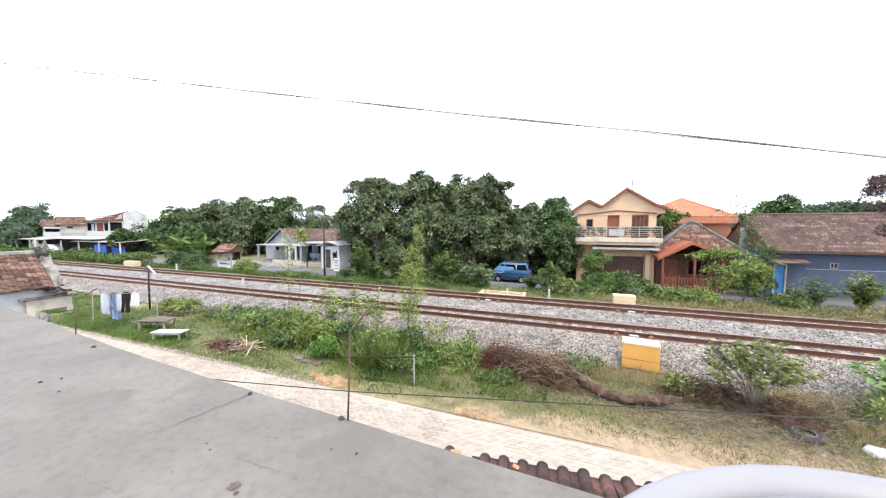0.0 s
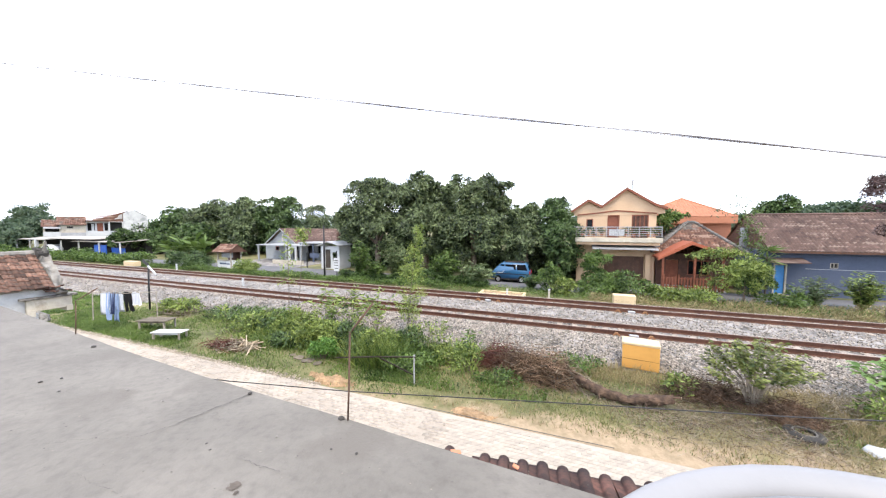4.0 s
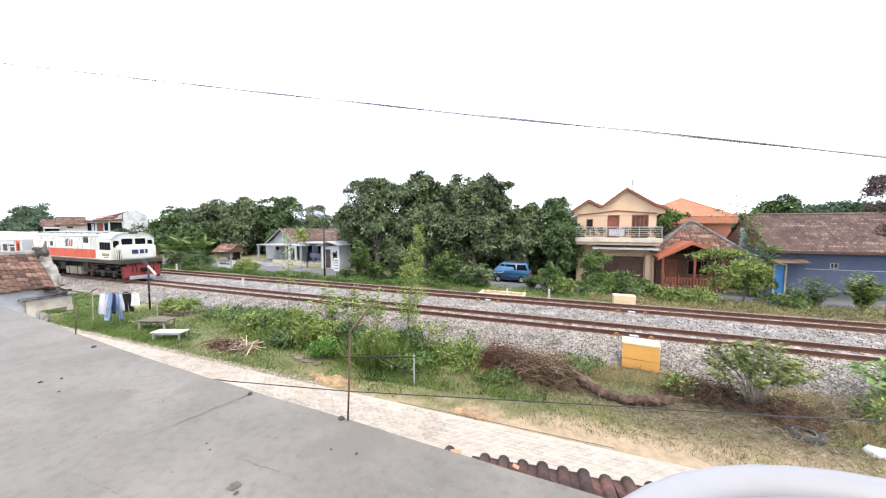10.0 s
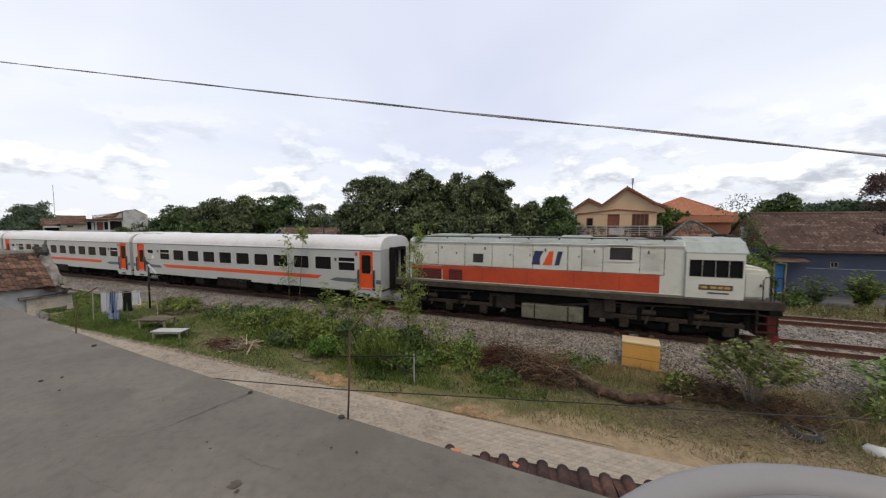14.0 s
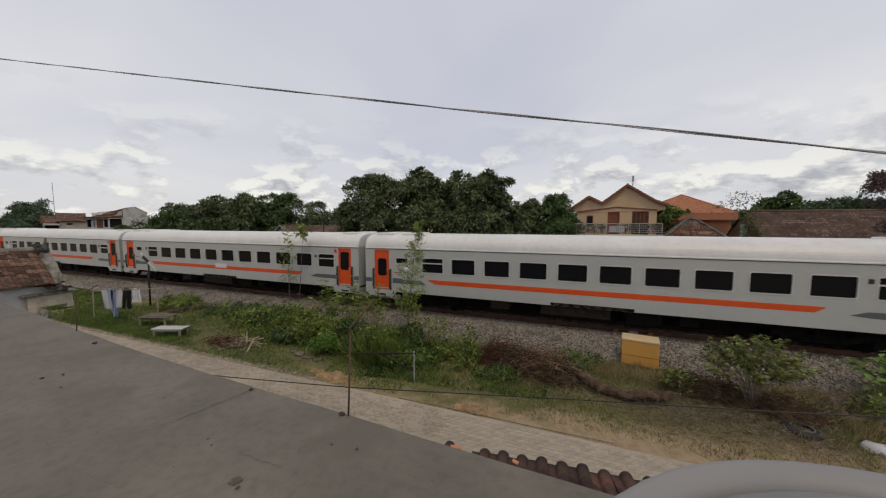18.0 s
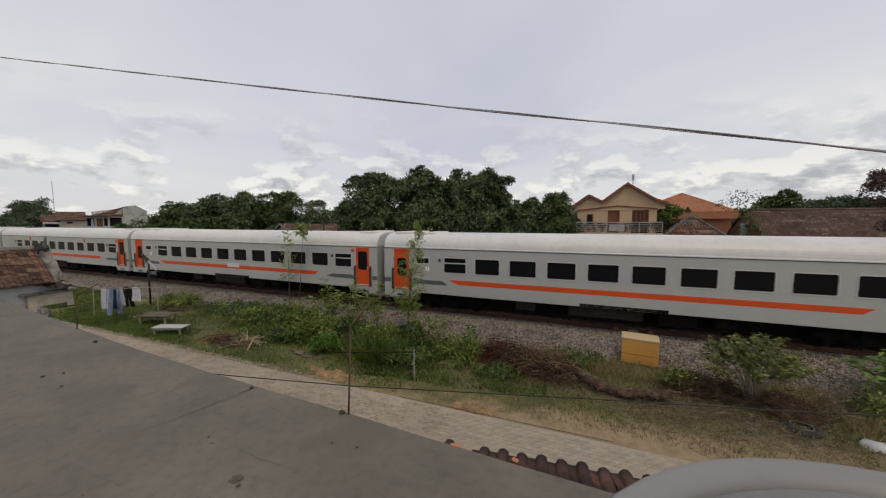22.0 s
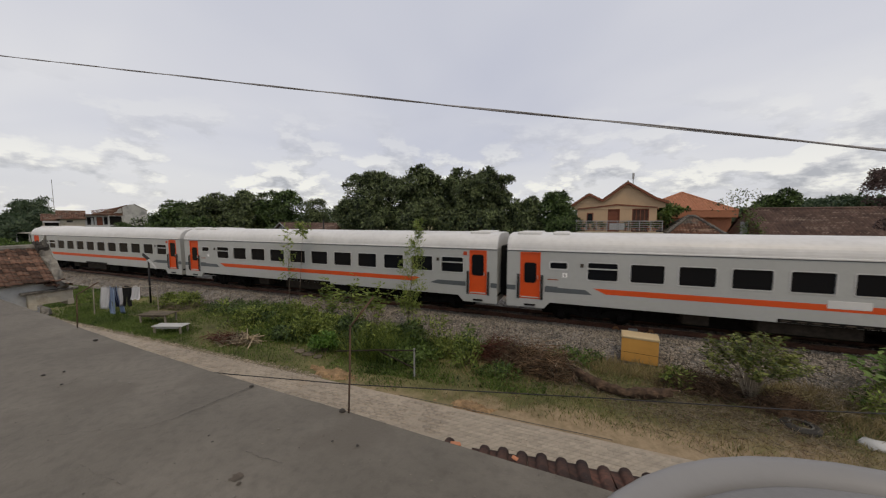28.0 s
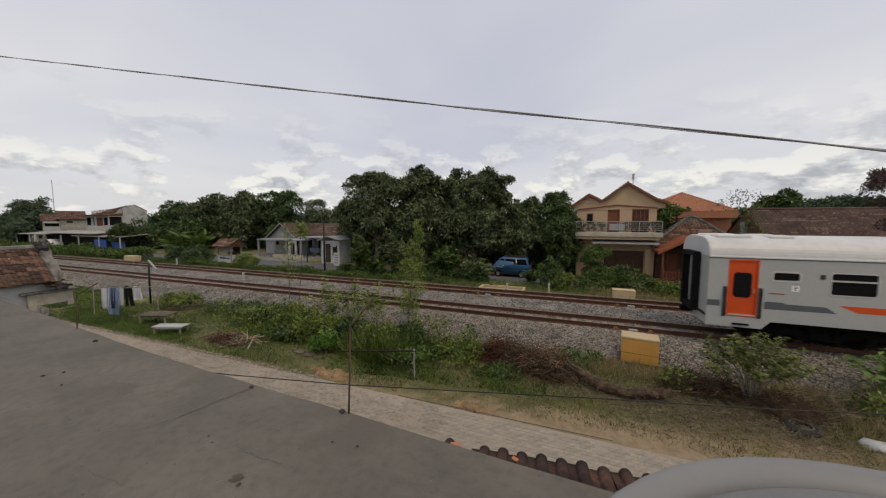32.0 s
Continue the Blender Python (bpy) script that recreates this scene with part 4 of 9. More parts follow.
for ph, wm, rr in ((0.0, M_CABLE, 0.0062), (math.pi, M_WIREP, 0.0045)):
    part("strand", tube([(x, 0.0052 * math.cos(x * 2.45 + ph), z + 0.0052 * math.sin(x * 2.45 + ph)) for x, _, z in fine], rr, 7), wm, wire, "dark sheathed conductor" if ph == 0 else "bare pale conductor", smooth=True)
low = thing("slack_cable", (0, 0, 2.2), 0, "thin black cable hung along the lane below the roof", "cable")
part("cable", tube([(-5.5, 2.47, 0.03), (-4.02, 2.79, 0.0), (-2.45, 3.13, 0.0), (0.18, 3.86, 0.0), (2.12, 4.39, -0.01), (5.5, 5.3, 0.05)], 0.006, 6), M_BLACKM, low, smooth=True)

# ---- the train ----
HALF, CAR, PITCH, SIDE = 10.25, 20.5, 20.92, 1.495
WINDOWS = [(5.06 + 1.491 * i - 0.54 - HALF, 5.06 + 1.491 * i + 0.54 - HALF) for i in range(9)]


def rounded_pane(x0, x1, z0, z1, y0, y1, r=0.06, bm=None):
    bm = bm or bmesh.new()
    prof = []
    for cx, cz, a0 in ((x1 - r, z1 - r, 0), (x0 + r, z1 - r, 90), (x0 + r, z0 + r, 180), (x1 - r, z0 + r, 270)):
        for k in range(4):
            a = radians(a0 + k * 30)
            prof.append((cx + r * math.cos(a), cz + r * math.sin(a)))
    prism(prof, y0, y1, bm, axis="y")
    return bm


def rounded_frame(x0, x1, z0, z1, y0, y1, w, r):
    """A window surround with rounded corners, proud of the wall around its opening."""
    bm = bmesh.new()
    inner, outer = [], []
    for cx, cz, a0 in ((x1 - w - r, z1 - w - r, 0), (x0 + w + r, z1 - w - r, 90), (x0 + w + r, z0 + w + r, 180), (x1 - w - r, z0 + w + r, 270)):
        for k in range(5):
            a = radians(a0 + k * 22.5)
            inner.append((cx + r * math.cos(a), cz + r * math.sin(a)))
            outer.append((cx + (r + w) * math.cos(a), cz + (r + w) * math.sin(a)))
    rings = [[bm.verts.new((p[0], yy, p[1])) for p in prof] for prof, yy in ((inner, y0), (outer, y0), (outer, y1), (inner, y1))]
    n = len(inner)
    for a, b in zip(rings, rings[1:] + rings[:1]):
        for i in range(n):
            bm.faces.new((a[i], a[(i + 1) % n], b[(i + 1) % n], b[i]))
    return bm


def wheelset_mesh(r, half, name):
    bm = bmesh.new()
    for s in (-1, 1):
        tube([(0, s * half - 0.065, 0), (0, s * half + 0.065, 0)], r, 20, bm)
        tube([(0, s * half - s * 0.07, 0), (0, s * half - s * 0.10, 0)], r + 0.028, 20, bm)
    tube([(0, -half - 0.16, 0), (0, half + 0.16, 0)], 0.075, 10, bm)
    box(-0.03, 0.03, -half - 0.07, half + 0.07, r * 0.4, r * 0.75, bm=bm)
    return finish(bm, name, M_UNDER)


CWHEEL, LWHEEL = wheelset_mesh(0.387, GAUGE / 2, "wheelset"), wheelset_mesh(0.457, GAUGE / 2, "wheelset")


def bogie_frame(t, cx, wheelbase, r, heavy=False):
    bm = bmesh.new()
    for s in (-1, 1):
        y0, y1 = sorted((s * 0.92, s * 1.02))
        h = wheelbase / 2 + 0.35
        prism([(cx - h, 0.42), (cx - h, 0.60), (cx - h * 0.45, 0.66), (cx - h * 0.3, 0.50), (cx + h * 0.3, 0.50), (cx + h * 0.45, 0.66), (cx + h, 0.60), (cx + h, 0.42), (cx + h * 0.5, 0.40), (cx + h * 0.3, 0.30), (cx - h * 0.3, 0.30), (cx - h * 0.5, 0.40)], y0, y1, bm, axis="y")
        for k in (-1, 1):
            box(cx + k * wheelbase / 2 - 0.13, cx + k * wheelbase / 2 + 0.13, s * 1.0 - 0.1, s * 1.0 + 0.1, 0.25, 0.52, 0.03, bm)
            tube([(cx + k * 0.3, s * 1.0, 0.35), (cx + k * 0.3, s * 1.0, 0.75)], 0.09, 8, bm)
    box(cx - 0.25, cx + 0.25, -0.95, 0.95, 0.45, 0.62, 0.03, bm)
    part("bogie_frame", bm, M_UNDER, t)


def logo_shapes(t, x, z, w, h, y0, y1, mats):
    """Three plain slanted shapes in the livery's colours."""
    sl = h * 0.22

    def shape(pts, m):
        part("emblem_bar", prism([(x + a * w + sl * b, z + b * h) for a, b in pts], y0, y1, axis="y"), m, t, "plain slanted shape of an emblem")
    shape([(0.0, 0), (0.30, 0), (0.24, 0.5), (0.30, 1), (0.0, 1)], mats[0])
    shape([(0.38, 0), (0.70, 0), (0.64, 1), (0.50, 1)], mats[1])
    shape([(0.78, 0), (0.94, 0), (0.94, 1), (0.78, 1)], mats[0])


def coach(label, generator=False, plate=False):
    t = thing("passenger_coach", (0, 0, 0), 0, label, "railway coach", "coaches of the train")
    doors = [(0.57 - HALF, 1.31 - HALF), (CAR - 1.19 - HALF, CAR - 0.48 - HALF)]
    splits = [(3.08 - HALF, 4.12 - HALF), (CAR - 2.54 - HALF, CAR - 1.50 - HALF)]
    toilet = (1.70 - HALF, 2.36 - HALF)
    wins = WINDOWS
    if generator:
        doors = doors[1:]
    holes = [(a, b, 1.88, 2.56) for a, b in wins + splits] + [(a, b, 1.02, 2.86) for a, b in doors]
    if not generator:
        holes.append((*toilet, 2.25, 2.52))
    for s in (-1, 1):
        y0, y1 = sorted((s * SIDE, s * (SIDE - 0.07)))
        hs = holes
        part("side_wall", wall(-HALF, HALF, 0.88, 2.97, y0, y1, hs), M_SILVER, t)
        for a, b in ((-HALF, 1.50 - HALF), (HALF - 1.50, HALF)):
            sgn = 1 if a < 0 else -1
            e = b + 0.22 if a < 0 else a - 0.22
            prof = [(a, 0.62), (b, 0.62), (e, 0.88), (a, 0.88)] if a < 0 else [(a, 0.62), (b, 0.62), (b, 0.88), (e, 0.88)]
            part("skirt", prism(prof, y0, y1, axis="y"), M_SILVER, t)
        ya, yb = sorted((s * (SIDE - 0.035), s * (SIDE - 0.045)))
        fa, fb = sorted((s * (SIDE - 0.05), s * (SIDE + 0.012)))
        for a, b in wins + splits:
            w = part("window", rounded_frame(a - 0.022, b + 0.022, 1.858, 2.582, fa, fb, 0.036, 0.05), M_FRAMEW, t, "rounded aluminium window frame")
            part("pane", rounded_pane(a - 0.005, b + 0.005, 1.875, 2.565, ya, yb, 0.03), M_GLASS, w)
        for a, b in splits:
            part("transom", box(a, b, fa, fb, 2.30, 2.345), M_FRAMEW, t)
            part("intake_box", box(a - 0.26 if a < 0 else a - 0.22, a - 0.14 if a < 0 else a - 0.10, min(s * SIDE, s * (SIDE + 0.03)), max(s * SIDE, s * (SIDE + 0.03)), 2.36, 2.5, 0.01), M_LGREY, t)
        if not generator:
            w = part("window", rounded_frame(toilet[0] - 0.04, toilet[1] + 0.04, 2.21, 2.56, fa, fb, 0.055, 0.05), M_FRAMEW, t, "small dark lavatory window")
            part("pane", box(toilet[0] + 0.005, toilet[1] - 0.005, ya, yb, 2.255, 2.515), M_GLASS, w)
        for a, b in doors:
            pz0, pz1 = (1.63, 2.46) if a < 0 else (1.79, 2.70)
            px0, px1 = (a + 0.125, b - 0.13) if a < 0 else (a + 0.07, b - 0.11)
            d = part("door", wall(a, b, 1.02, 2.86, *sorted((s * (SIDE - 0.03), s * (SIDE - 0.07))), [(px0 + 0.03, px1 - 0.03, pz0 + 0.03, pz1 - 0.03)]), M_ORANGE, t, "bright orange entrance door")
            part("pane", rounded_pane(px0, px1, pz0, pz1, *sorted((s * (SIDE - 0.022), s * (SIDE - 0.055))), 0.1), M_GLASS, d)
            part("door_sill", box(a + 0.02, b - 0.02, *sorted((s * (SIDE - 0.03), s * (SIDE + 0.02))), 1.02, 1.06), M_FRAMEW, d, "bright worn sill")
            part("door_frame", ring_frame(a - 0.03, b + 0.03, 0.98, 2.89, fa, fb, 0.04), M_ORANGE, t, "orange door surround")
            part("handle", box(b - 0.09, b - 0.06, min(s * SIDE, s * (SIDE + 0.02)), max(s * SIDE, s * (SIDE + 0.02)), 1.8, 1.95), M_CHROME, d)
            for x in (a - 0.10, b + 0.10):
                part("grab_rail", tube([(x, s * (SIDE + 0.01), 1.0), (x, s * (SIDE + 0.07), 1.05), (x, s * (SIDE + 0.07), 1.9), (x, s * (SIDE + 0.01), 1.95)], 0.028, 6), M_STEEL, t)
                # flat slate plate on the wall, standing for a shaded recess behind the rail
                part("rail_recess", box(x - 0.055, x + 0.055, min(s * SIDE, s * (SIDE + 0.006)), max(s * SIDE, s * (SIDE + 0.006)), 0.95, 1.98), M_BAND, t)
            part("footstep", box(a + 0.15, b - 0.15, *sorted((s * (SIDE - 0.02), s * (SIDE + 0.05))), 0.70, 0.76), M_UNDER, t)
        yy = sorted((s * (SIDE - 0.004), s * (SIDE + 0.004)))
        part("stripe", prism([(3.3 - HALF, 1.57), (3.75 - HALF, 1.37), (HALF - 3.90, 1.37), (HALF - 3.62, 1.55), (HALF - 3.72, 1.57)], *yy, axis="y"), M_ORANGE, t, "orange stripe along the side")
        for prof in ([(-HALF, 1.30), (0.36 - HALF, 1.30), (0.36 - HALF, 1.50), (-HALF, 1.50)], [(1.52 - HALF, 1.30), (3.27 - HALF, 1.31), (3.02 - HALF, 1.49), (2.05 - HALF, 1.50), (2.0 - HALF, 1.54), (1.56 - HALF, 1.55), (1.52 - HALF, 1.50)],
                     [(HALF - 0.28, 1.30), (HALF, 1.30), (HALF, 1.50), (HALF - 0.28, 1.50)], [(HALF - 3.1, 1.36), (HALF - 2.6, 1.31), (HALF - 1.40, 1.30), (HALF - 1.40, 1.50), (HALF - 2.7, 1.50)]):
            part("stripe", prism(prof, *yy, axis="y"), M_BAND, t, "slate grey stripe end")
        part("info_plate", box(HALF - 1.50, HALF - 1.33, min(s * SIDE, s * (SIDE + 0.012)), max(s * SIDE, s * (SIDE + 0.012)), 2.66, 2.82), M_LRED, t, "small red information plate")
        if plate:
            part("destination_plate", box(-0.35, 0.65, min(s * SIDE, s * (SIDE + 0.012)), max(s * SIDE, s * (SIDE + 0.012)), 1.45, 1.70, 0.01), M_ROOFP, t, "pale destination board")
        panel = part("number_panel", box(-1.5, 1.45, min(s * SIDE, s * (SIDE + 0.006)), max(s * SIDE, s * (SIDE + 0.006)), 0.885, 1.0), M_UNDER, t, "dark data panel")
        for i in range(7):
            part("data_bar", box(-1.4 + i * 0.38, -1.18 + i * 0.38, min(s * (SIDE + 0.006), s * (SIDE + 0.01)), max(s * (SIDE + 0.006), s * (SIDE + 0.01)), 0.915, 0.965), M_LGREY, panel)
        # slate strip stands for the shadow line below the gutter
        part("gutter_seal", box(-HALF, HALF, min(s * SIDE, s * (SIDE + 0.008)), max(s * SIDE, s * (SIDE + 0.008)), 2.915, 2.945), M_BAND, t, "dark strip painted as the gutter's shadow")
        part("number_patch", box(2.18 - HALF, 2.36 - HALF, yy[0], yy[1] + 0.0, 1.93, 2.11), M_DECAL, t, "white coach number patch") if not generator else None
        part("placard", box(1.62 - HALF, 2.02 - HALF, yy[0], yy[1], 1.80, 1.84), M_TERRA, t, "faded red line of print")
        part("gutter", box(-HALF, HALF, *sorted((s * (SIDE - 0.02), s * (SIDE + 0.035))), 2.945, 3.0, 0.01), M_ROOFP, t)
        if generator:
            lv = part("louvre_door", ring_frame(1.55 - HALF, 2.75 - HALF, 1.05, 2.75, *sorted((s * SIDE, s * (SIDE + 0.02))), 0.04), M_SILVER, t, "grey louvred generator door")
            for i in range(22):
                part("slat", box(1.59 - HALF, 2.71 - HALF, *sorted((s * SIDE, s * (SIDE + 0.014))), 1.11 + i * 0.073, 1.11 + i * 0.073 + 0.05), M_SILVER, lv)
            for x in (5.7, 14.7):
                part("hazard_disc", tube([(x - HALF, s * SIDE, 2.7), (x - HALF, s * (SIDE + 0.01), 2.7)], 0.14, 16), M_LRED, t, "round red warning disc")
    arc = [(math.copysign(abs(math.cos(a)) ** 0.52, math.cos(a)) * SIDE, 2.985 + 0.66 * math.sin(a) ** 0.92) for a in np.linspace(0, math.pi, 25)]
    bm = bmesh.new()
    rings = []
    for x, k, dz in ((-HALF, 0.985, -0.03), (-HALF + 0.04, 1, 0), (HALF - 0.04, 1, 0), (HALF, 0.985, -0.03)):
        rings.append([bm.verts.new((x, y * k, 2.985 + (z - 2.985) * (1 + dz * 1.2))) for y, z in arc])
    for a, b in zip(rings, rings[1:]):
        for i in range(24):
            bm.faces.new((a[i], a[i + 1], b[i + 1], b[i]))
    bm.faces.new(rings[0])
    bm.faces.new(rings[-1][::-1])
    part("roof", bm, M_ROOFP, t, "pale grey curved roof")
    for x0, x1, hgt in ((0.32, 1.30, 0.10), (1.75, 2.40, 0.09), (CAR - 1.35, CAR - 0.45, 0.10)):
        # dark pieces below the ventilators put their shadow into colour
        part("vent_base", box(x0 - 0.08 - HALF, x1 + 0.08 - HALF, -1.05, 1.05, 3.44, 3.535, 0.03), M_STEEL, t, "dark slab standing for the shadow below a roof ventilator")
        if x0 == 1.75:
            for y0, y1 in ((-1.16, -1.0), (1.0, 1.16)):
                part("vent_base", box(x0 + 0.18 - HALF, x1 - 0.2 - HALF, y0, y1, 3.42, 3.50, 0.02), M_BLACKM, t, "black block standing for a ventilator's shaded underside")
        part("roof_vent", box(x0 - HALF, x1 - HALF, -1.0, -0.25, 3.47, 3.59 + hgt, 0.04), M_ROOFP, t, "pale roof ventilator")
        part("roof_vent", box(x0 - HALF, x1 - HALF, 0.25, 1.0, 3.47, 3.59 + hgt, 0.04), M_ROOFP, t, "pale roof ventilator")
    if generator:
        for x0 in (0.5, 1.7, 2.9):
            part("exhaust_hatch", box(x0 - HALF, x0 + 0.8 - HALF, -0.75, 0.75, 3.52, 3.70, 0.03), M_BLACKM, t, "black exhaust hatch on the roof")
    for s in (-1, 1):
        part("end_wall", wall(-SIDE + 0.07, SIDE - 0.07, 0.62, 3.0, -0.04, 0.04, [(-0.42, 0.42, 1.02, 2.9)]), M_SILVER, t, "silver-grey end wall", at=pose(s * (HALF - 0.05), 0, 0, 0, 0, 90))
        g = part("gangway", ring_frame(-0.68, 0.68, 0.90, 3.05, -0.2, 0.2, 0.16), M_RUBBER, t, "black folded gangway bellows", at=pose(s * (HALF + 0.02), 0, 0, 0, 0, 90))
        part("gangway_door", box(-0.42, 0.42, -0.02, 0.02, 1.02, 2.9), M_DARK, t, "dark closed gangway door", at=pose(s * (HALF - 0.12), 0, 0, 0, 0, 90))
        part("coupler", box(-0.3, 0.3, -0.12, 0.12, 0.72, 0.95, 0.03), M_UNDER, t, at=pose(s * (HALF + 0.08), 0, 0))
    part("floor", box(-HALF, HALF, -SIDE + 0.08, SIDE - 0.08, 0.9, 1.0), M_DARK, t)
    part("underframe", box(-HALF + 0.2, HALF - 0.2, -0.9, 0.9, 0.62, 0.9), M_UNDER, t)
    # plain boxes added to close the view below, so it stays dark
    part("keel_gear", box(-5.4, 5.4, -0.5, 0.5, 0.20, 0.62, 0.03), M_UNDER, t, "sooty gear filling the shaded space under the coach")
    for cx in (-7.0, 7.0):
        part("bolster", box(cx - 1.9, cx + 1.9, -0.40, 0.40, 0.18, 0.62), M_UNDER, t)
    for x0, x1, z0 in ((-1.9, 0.7, 0.42), (1.2, 2.4, 0.36), (2.9, 3.5, 0.45), (-4.0, -3.2, 0.45)):
        part("equipment_box", box(x0, x1, -1.25, -0.5, z0, 0.86, 0.03), M_STEEL if x0 < 0 else M_UNDER, t, "grimy equipment box")
        part("equipment_box", box(x0, x1, 0.5, 1.25, z0, 0.86, 0.03), M_UNDER, t)
    for cx in (-7.0, 7.0):
        bogie_frame(t, cx, 2.2, 0.387)
        for k in (-1.1, 1.1):
            part("wheelset", CWHEEL, None, t, at=pose(cx + k, 0, 0.387))
    return t


def locomotive():
    """Local x = 0 lies 8.23 m ahead of the first coach's front."""
    t = thing("locomotive", (0, 0, 0), 0, "white and red diesel locomotive with grimy deck", "locomotive")
    O = 8.23
    part("deck", box(-7.5, 6.87, -1.35, 1.35, 1.36, 1.66, 0.02), M_LGREY, t, "grimy grey deck frame")
    part("deck_edge", box(-7.45, 5.7, -1.362, -1.345, 1.60, 1.685), M_OLIVE, t, "chipped olive deck edge")
    hw = 1.28
    arch = [(-hw, 1.66), (-hw, 3.42), (-hw + 0.10, 3.54), (-hw + 0.35, 3.62), (hw - 0.35, 3.62), (hw - 0.10, 3.54), (hw, 3.42), (hw, 1.66)]
    part("hood", prism(arch, 1.5 - O, 12.35 - O), M_LWHITE, t, "white engine hood")
    part("hood_roof", prism([(-1.262, 3.475), (-1.19, 3.575), (-0.95, 3.65), (0.95, 3.65), (1.19, 3.575), (1.262, 3.475), (1.0, 3.40), (-1.0, 3.40)], 1.6 - O, 12.3 - O), M_LROOF, t, "grey-green roof of the hood")
    for x0, x1, h in ((2.3, 3.9, 0.10), (4.3, 5.9, 0.10), (8.2, 9.4, 0.07), (11.4, 12.1, 0.05)):
        part("roof_hatch", box(x0 - O, x1 - O, -0.72, 0.72, 3.64, 3.66 + h, 0.03), M_LROOF if x0 < 11 else M_STEEL, t, "low roof hatch" if x0 < 11 else "sooty exhaust housing")
    for s in (-1, 1):
        part("roof_rail", tube([(1.9 - O, s * 1.14, 3.66), (7.0 - O, s * 1.14, 3.67), (12.1 - O, s * 1.14, 3.66)], 0.022, 6), M_STEEL, t, "dark rail along the roof edge")
        for i in range(9):
            part("rail_foot", box(2.1 + i * 1.2 - O, 2.16 + i * 1.2 - O, *sorted((s * 1.12, s * 1.16)), 3.58, 3.66), M_STEEL, t)
    for s in (-1, 1):
        def sb(x0, x1, z0, z1, d0=0.0, d1=0.012, bevel=0.0, hw=hw):
            y0, y1 = sorted((s * (hw + d0), s * (hw + d1)))
            return box(x0 - O, x1 - O, y0, y1, z0, z1, bevel)
        part("red_band", sb(3.15, 11.6, 1.70, 2.36), M_LRED, t, "red band along the hood")
        part("red_band", sb(1.55, 3.15, 2.18, 2.34), M_LRED, t, "red band along the hood")
        for x0, x1 in ((1.62, 3.1), (3.45, 4.1)):
            g = part("grille", sb(x0, x1, 1.72, 2.2, 0.012, 0.02), M_DARK, t, "dark air grille")
            for i in range(6):
                part("slat", sb(x0, x1, 1.74 + i * 0.078, 1.78 + i * 0.078, 0.02, 0.04), M_PLOUGH, g)
        part("hatch_frame", sb(4.35, 5.3, 2.42, 3.08, 0.0, 0.02, 0.004), M_LWHITE, t)
        part("hatch_window", sb(4.59, 5.05, 2.56, 2.94, 0.02, 0.03), M_DARK, t, "dark square opening")
        part("vent_frame", sb(9.86, 10.81, 2.80, 3.42, 0.0, 0.03, 0.004), M_LWHITE, t)
        v = part("vent", sb(9.96, 10.71, 2.88, 3.34, 0.03, 0.036), M_DARK, t, "dark vent opening")
        for x0, x1, z0, z1 in ((9.0, 9.6, 2.6, 3.25), (11.05, 11.65, 2.55, 3.25)):
            lv = part("louvre", sb(x0, x1, z0, z1, 0.0, 0.012), M_LWHITE, t, "white louvred door")
            for i in range(9):
                part("slat", sb(x0 + 0.05, x1 - 0.05, z0 + 0.04 + i * 0.07, z0 + 0.075 + i * 0.07, 0.012, 0.03), M_LWHITE, lv)
        for x0, x1 in ((1.75, 2.9), (2.95, 3.9), (5.5, 6.3), (6.35, 7.1), (8.5, 8.95)):
            part("door_panel", sb(x0, x1, 2.42, 3.25, 0.0, 0.014, 0.004), M_LWHITE, t)
            part("latch", sb(x1 - 0.1, x1 - 0.06, 2.9, 2.98, 0.014, 0.03), M_DARK, t)
        part("rain_strip", sb(1.5, 12.3, 3.37, 3.43, 0.0, 0.03), M_SHEETM, t, "grey strip under the roof edge")
        part("lower_strip", sb(1.55, 12.3, 1.66, 1.70, 0.0, 0.05), M_LWHITE, t, "chipped pale foot strip")
        for x in (2.92, 4.2, 5.42, 6.33, 7.12, 8.46, 8.97, 9.72, 10.95, 11.72):
            part("seam", sb(x, x + 0.02, 2.37, 3.36, 0.0, 0.006), M_LGREY, t)
        part("seam", sb(1.55, 11.72, 2.365, 2.385, 0.0, 0.006), M_LGREY, t)
        for x in (3.1, 5.1, 7.6, 9.4, 11.2):
            part("lifting_eye", sb(x, x + 0.05, 3.12, 3.24, 0.0, 0.035), M_DARK, t)
        for x in (5.0, 6.9, 8.7, 10.3):
            part("band_seam", sb(x, x + 0.015, 1.72, 2.34, 0.012, 0.016), M_PLOUGH, t)
        for x0, x1, z0, z1 in ((9.3, 10.2, 0.55, 1.2), (5.3, 6.4, 0.6, 1.2), (10.4, 11.2, 0.8, 1.2), (0.9, 1.6, 0.6, 1.2)):
            part("equipment_box", sb(x0, x1, z0, z1, -0.35, -0.14, 0.03), M_STEEL, t, "grimy equipment box")
        for x0, x1, zz in ((1.0, 4.6, 1.22), (9.2, 12.6, 1.25), (12.8, 14.4, 1.18)):
            part("air_pipe", tube([(x0 - O, s * 1.18, zz), ((x0 + x1) / 2 - O, s * 1.18, zz - 0.06), (x1 - O, s * 1.18, zz)], 0.03, 6), M_STEEL, t)
        y0, y1 = sorted((s * (hw + 0.002), s * (hw + 0.014)))
        logo_shapes(t, 7.08 - O, 2.57, 1.15, 0.56, y0, y1, (M_NAVY, M_ORANGE))
        cw = 1.38
        cy0, cy1 = sorted((s * cw, s * (cw - 0.07)))
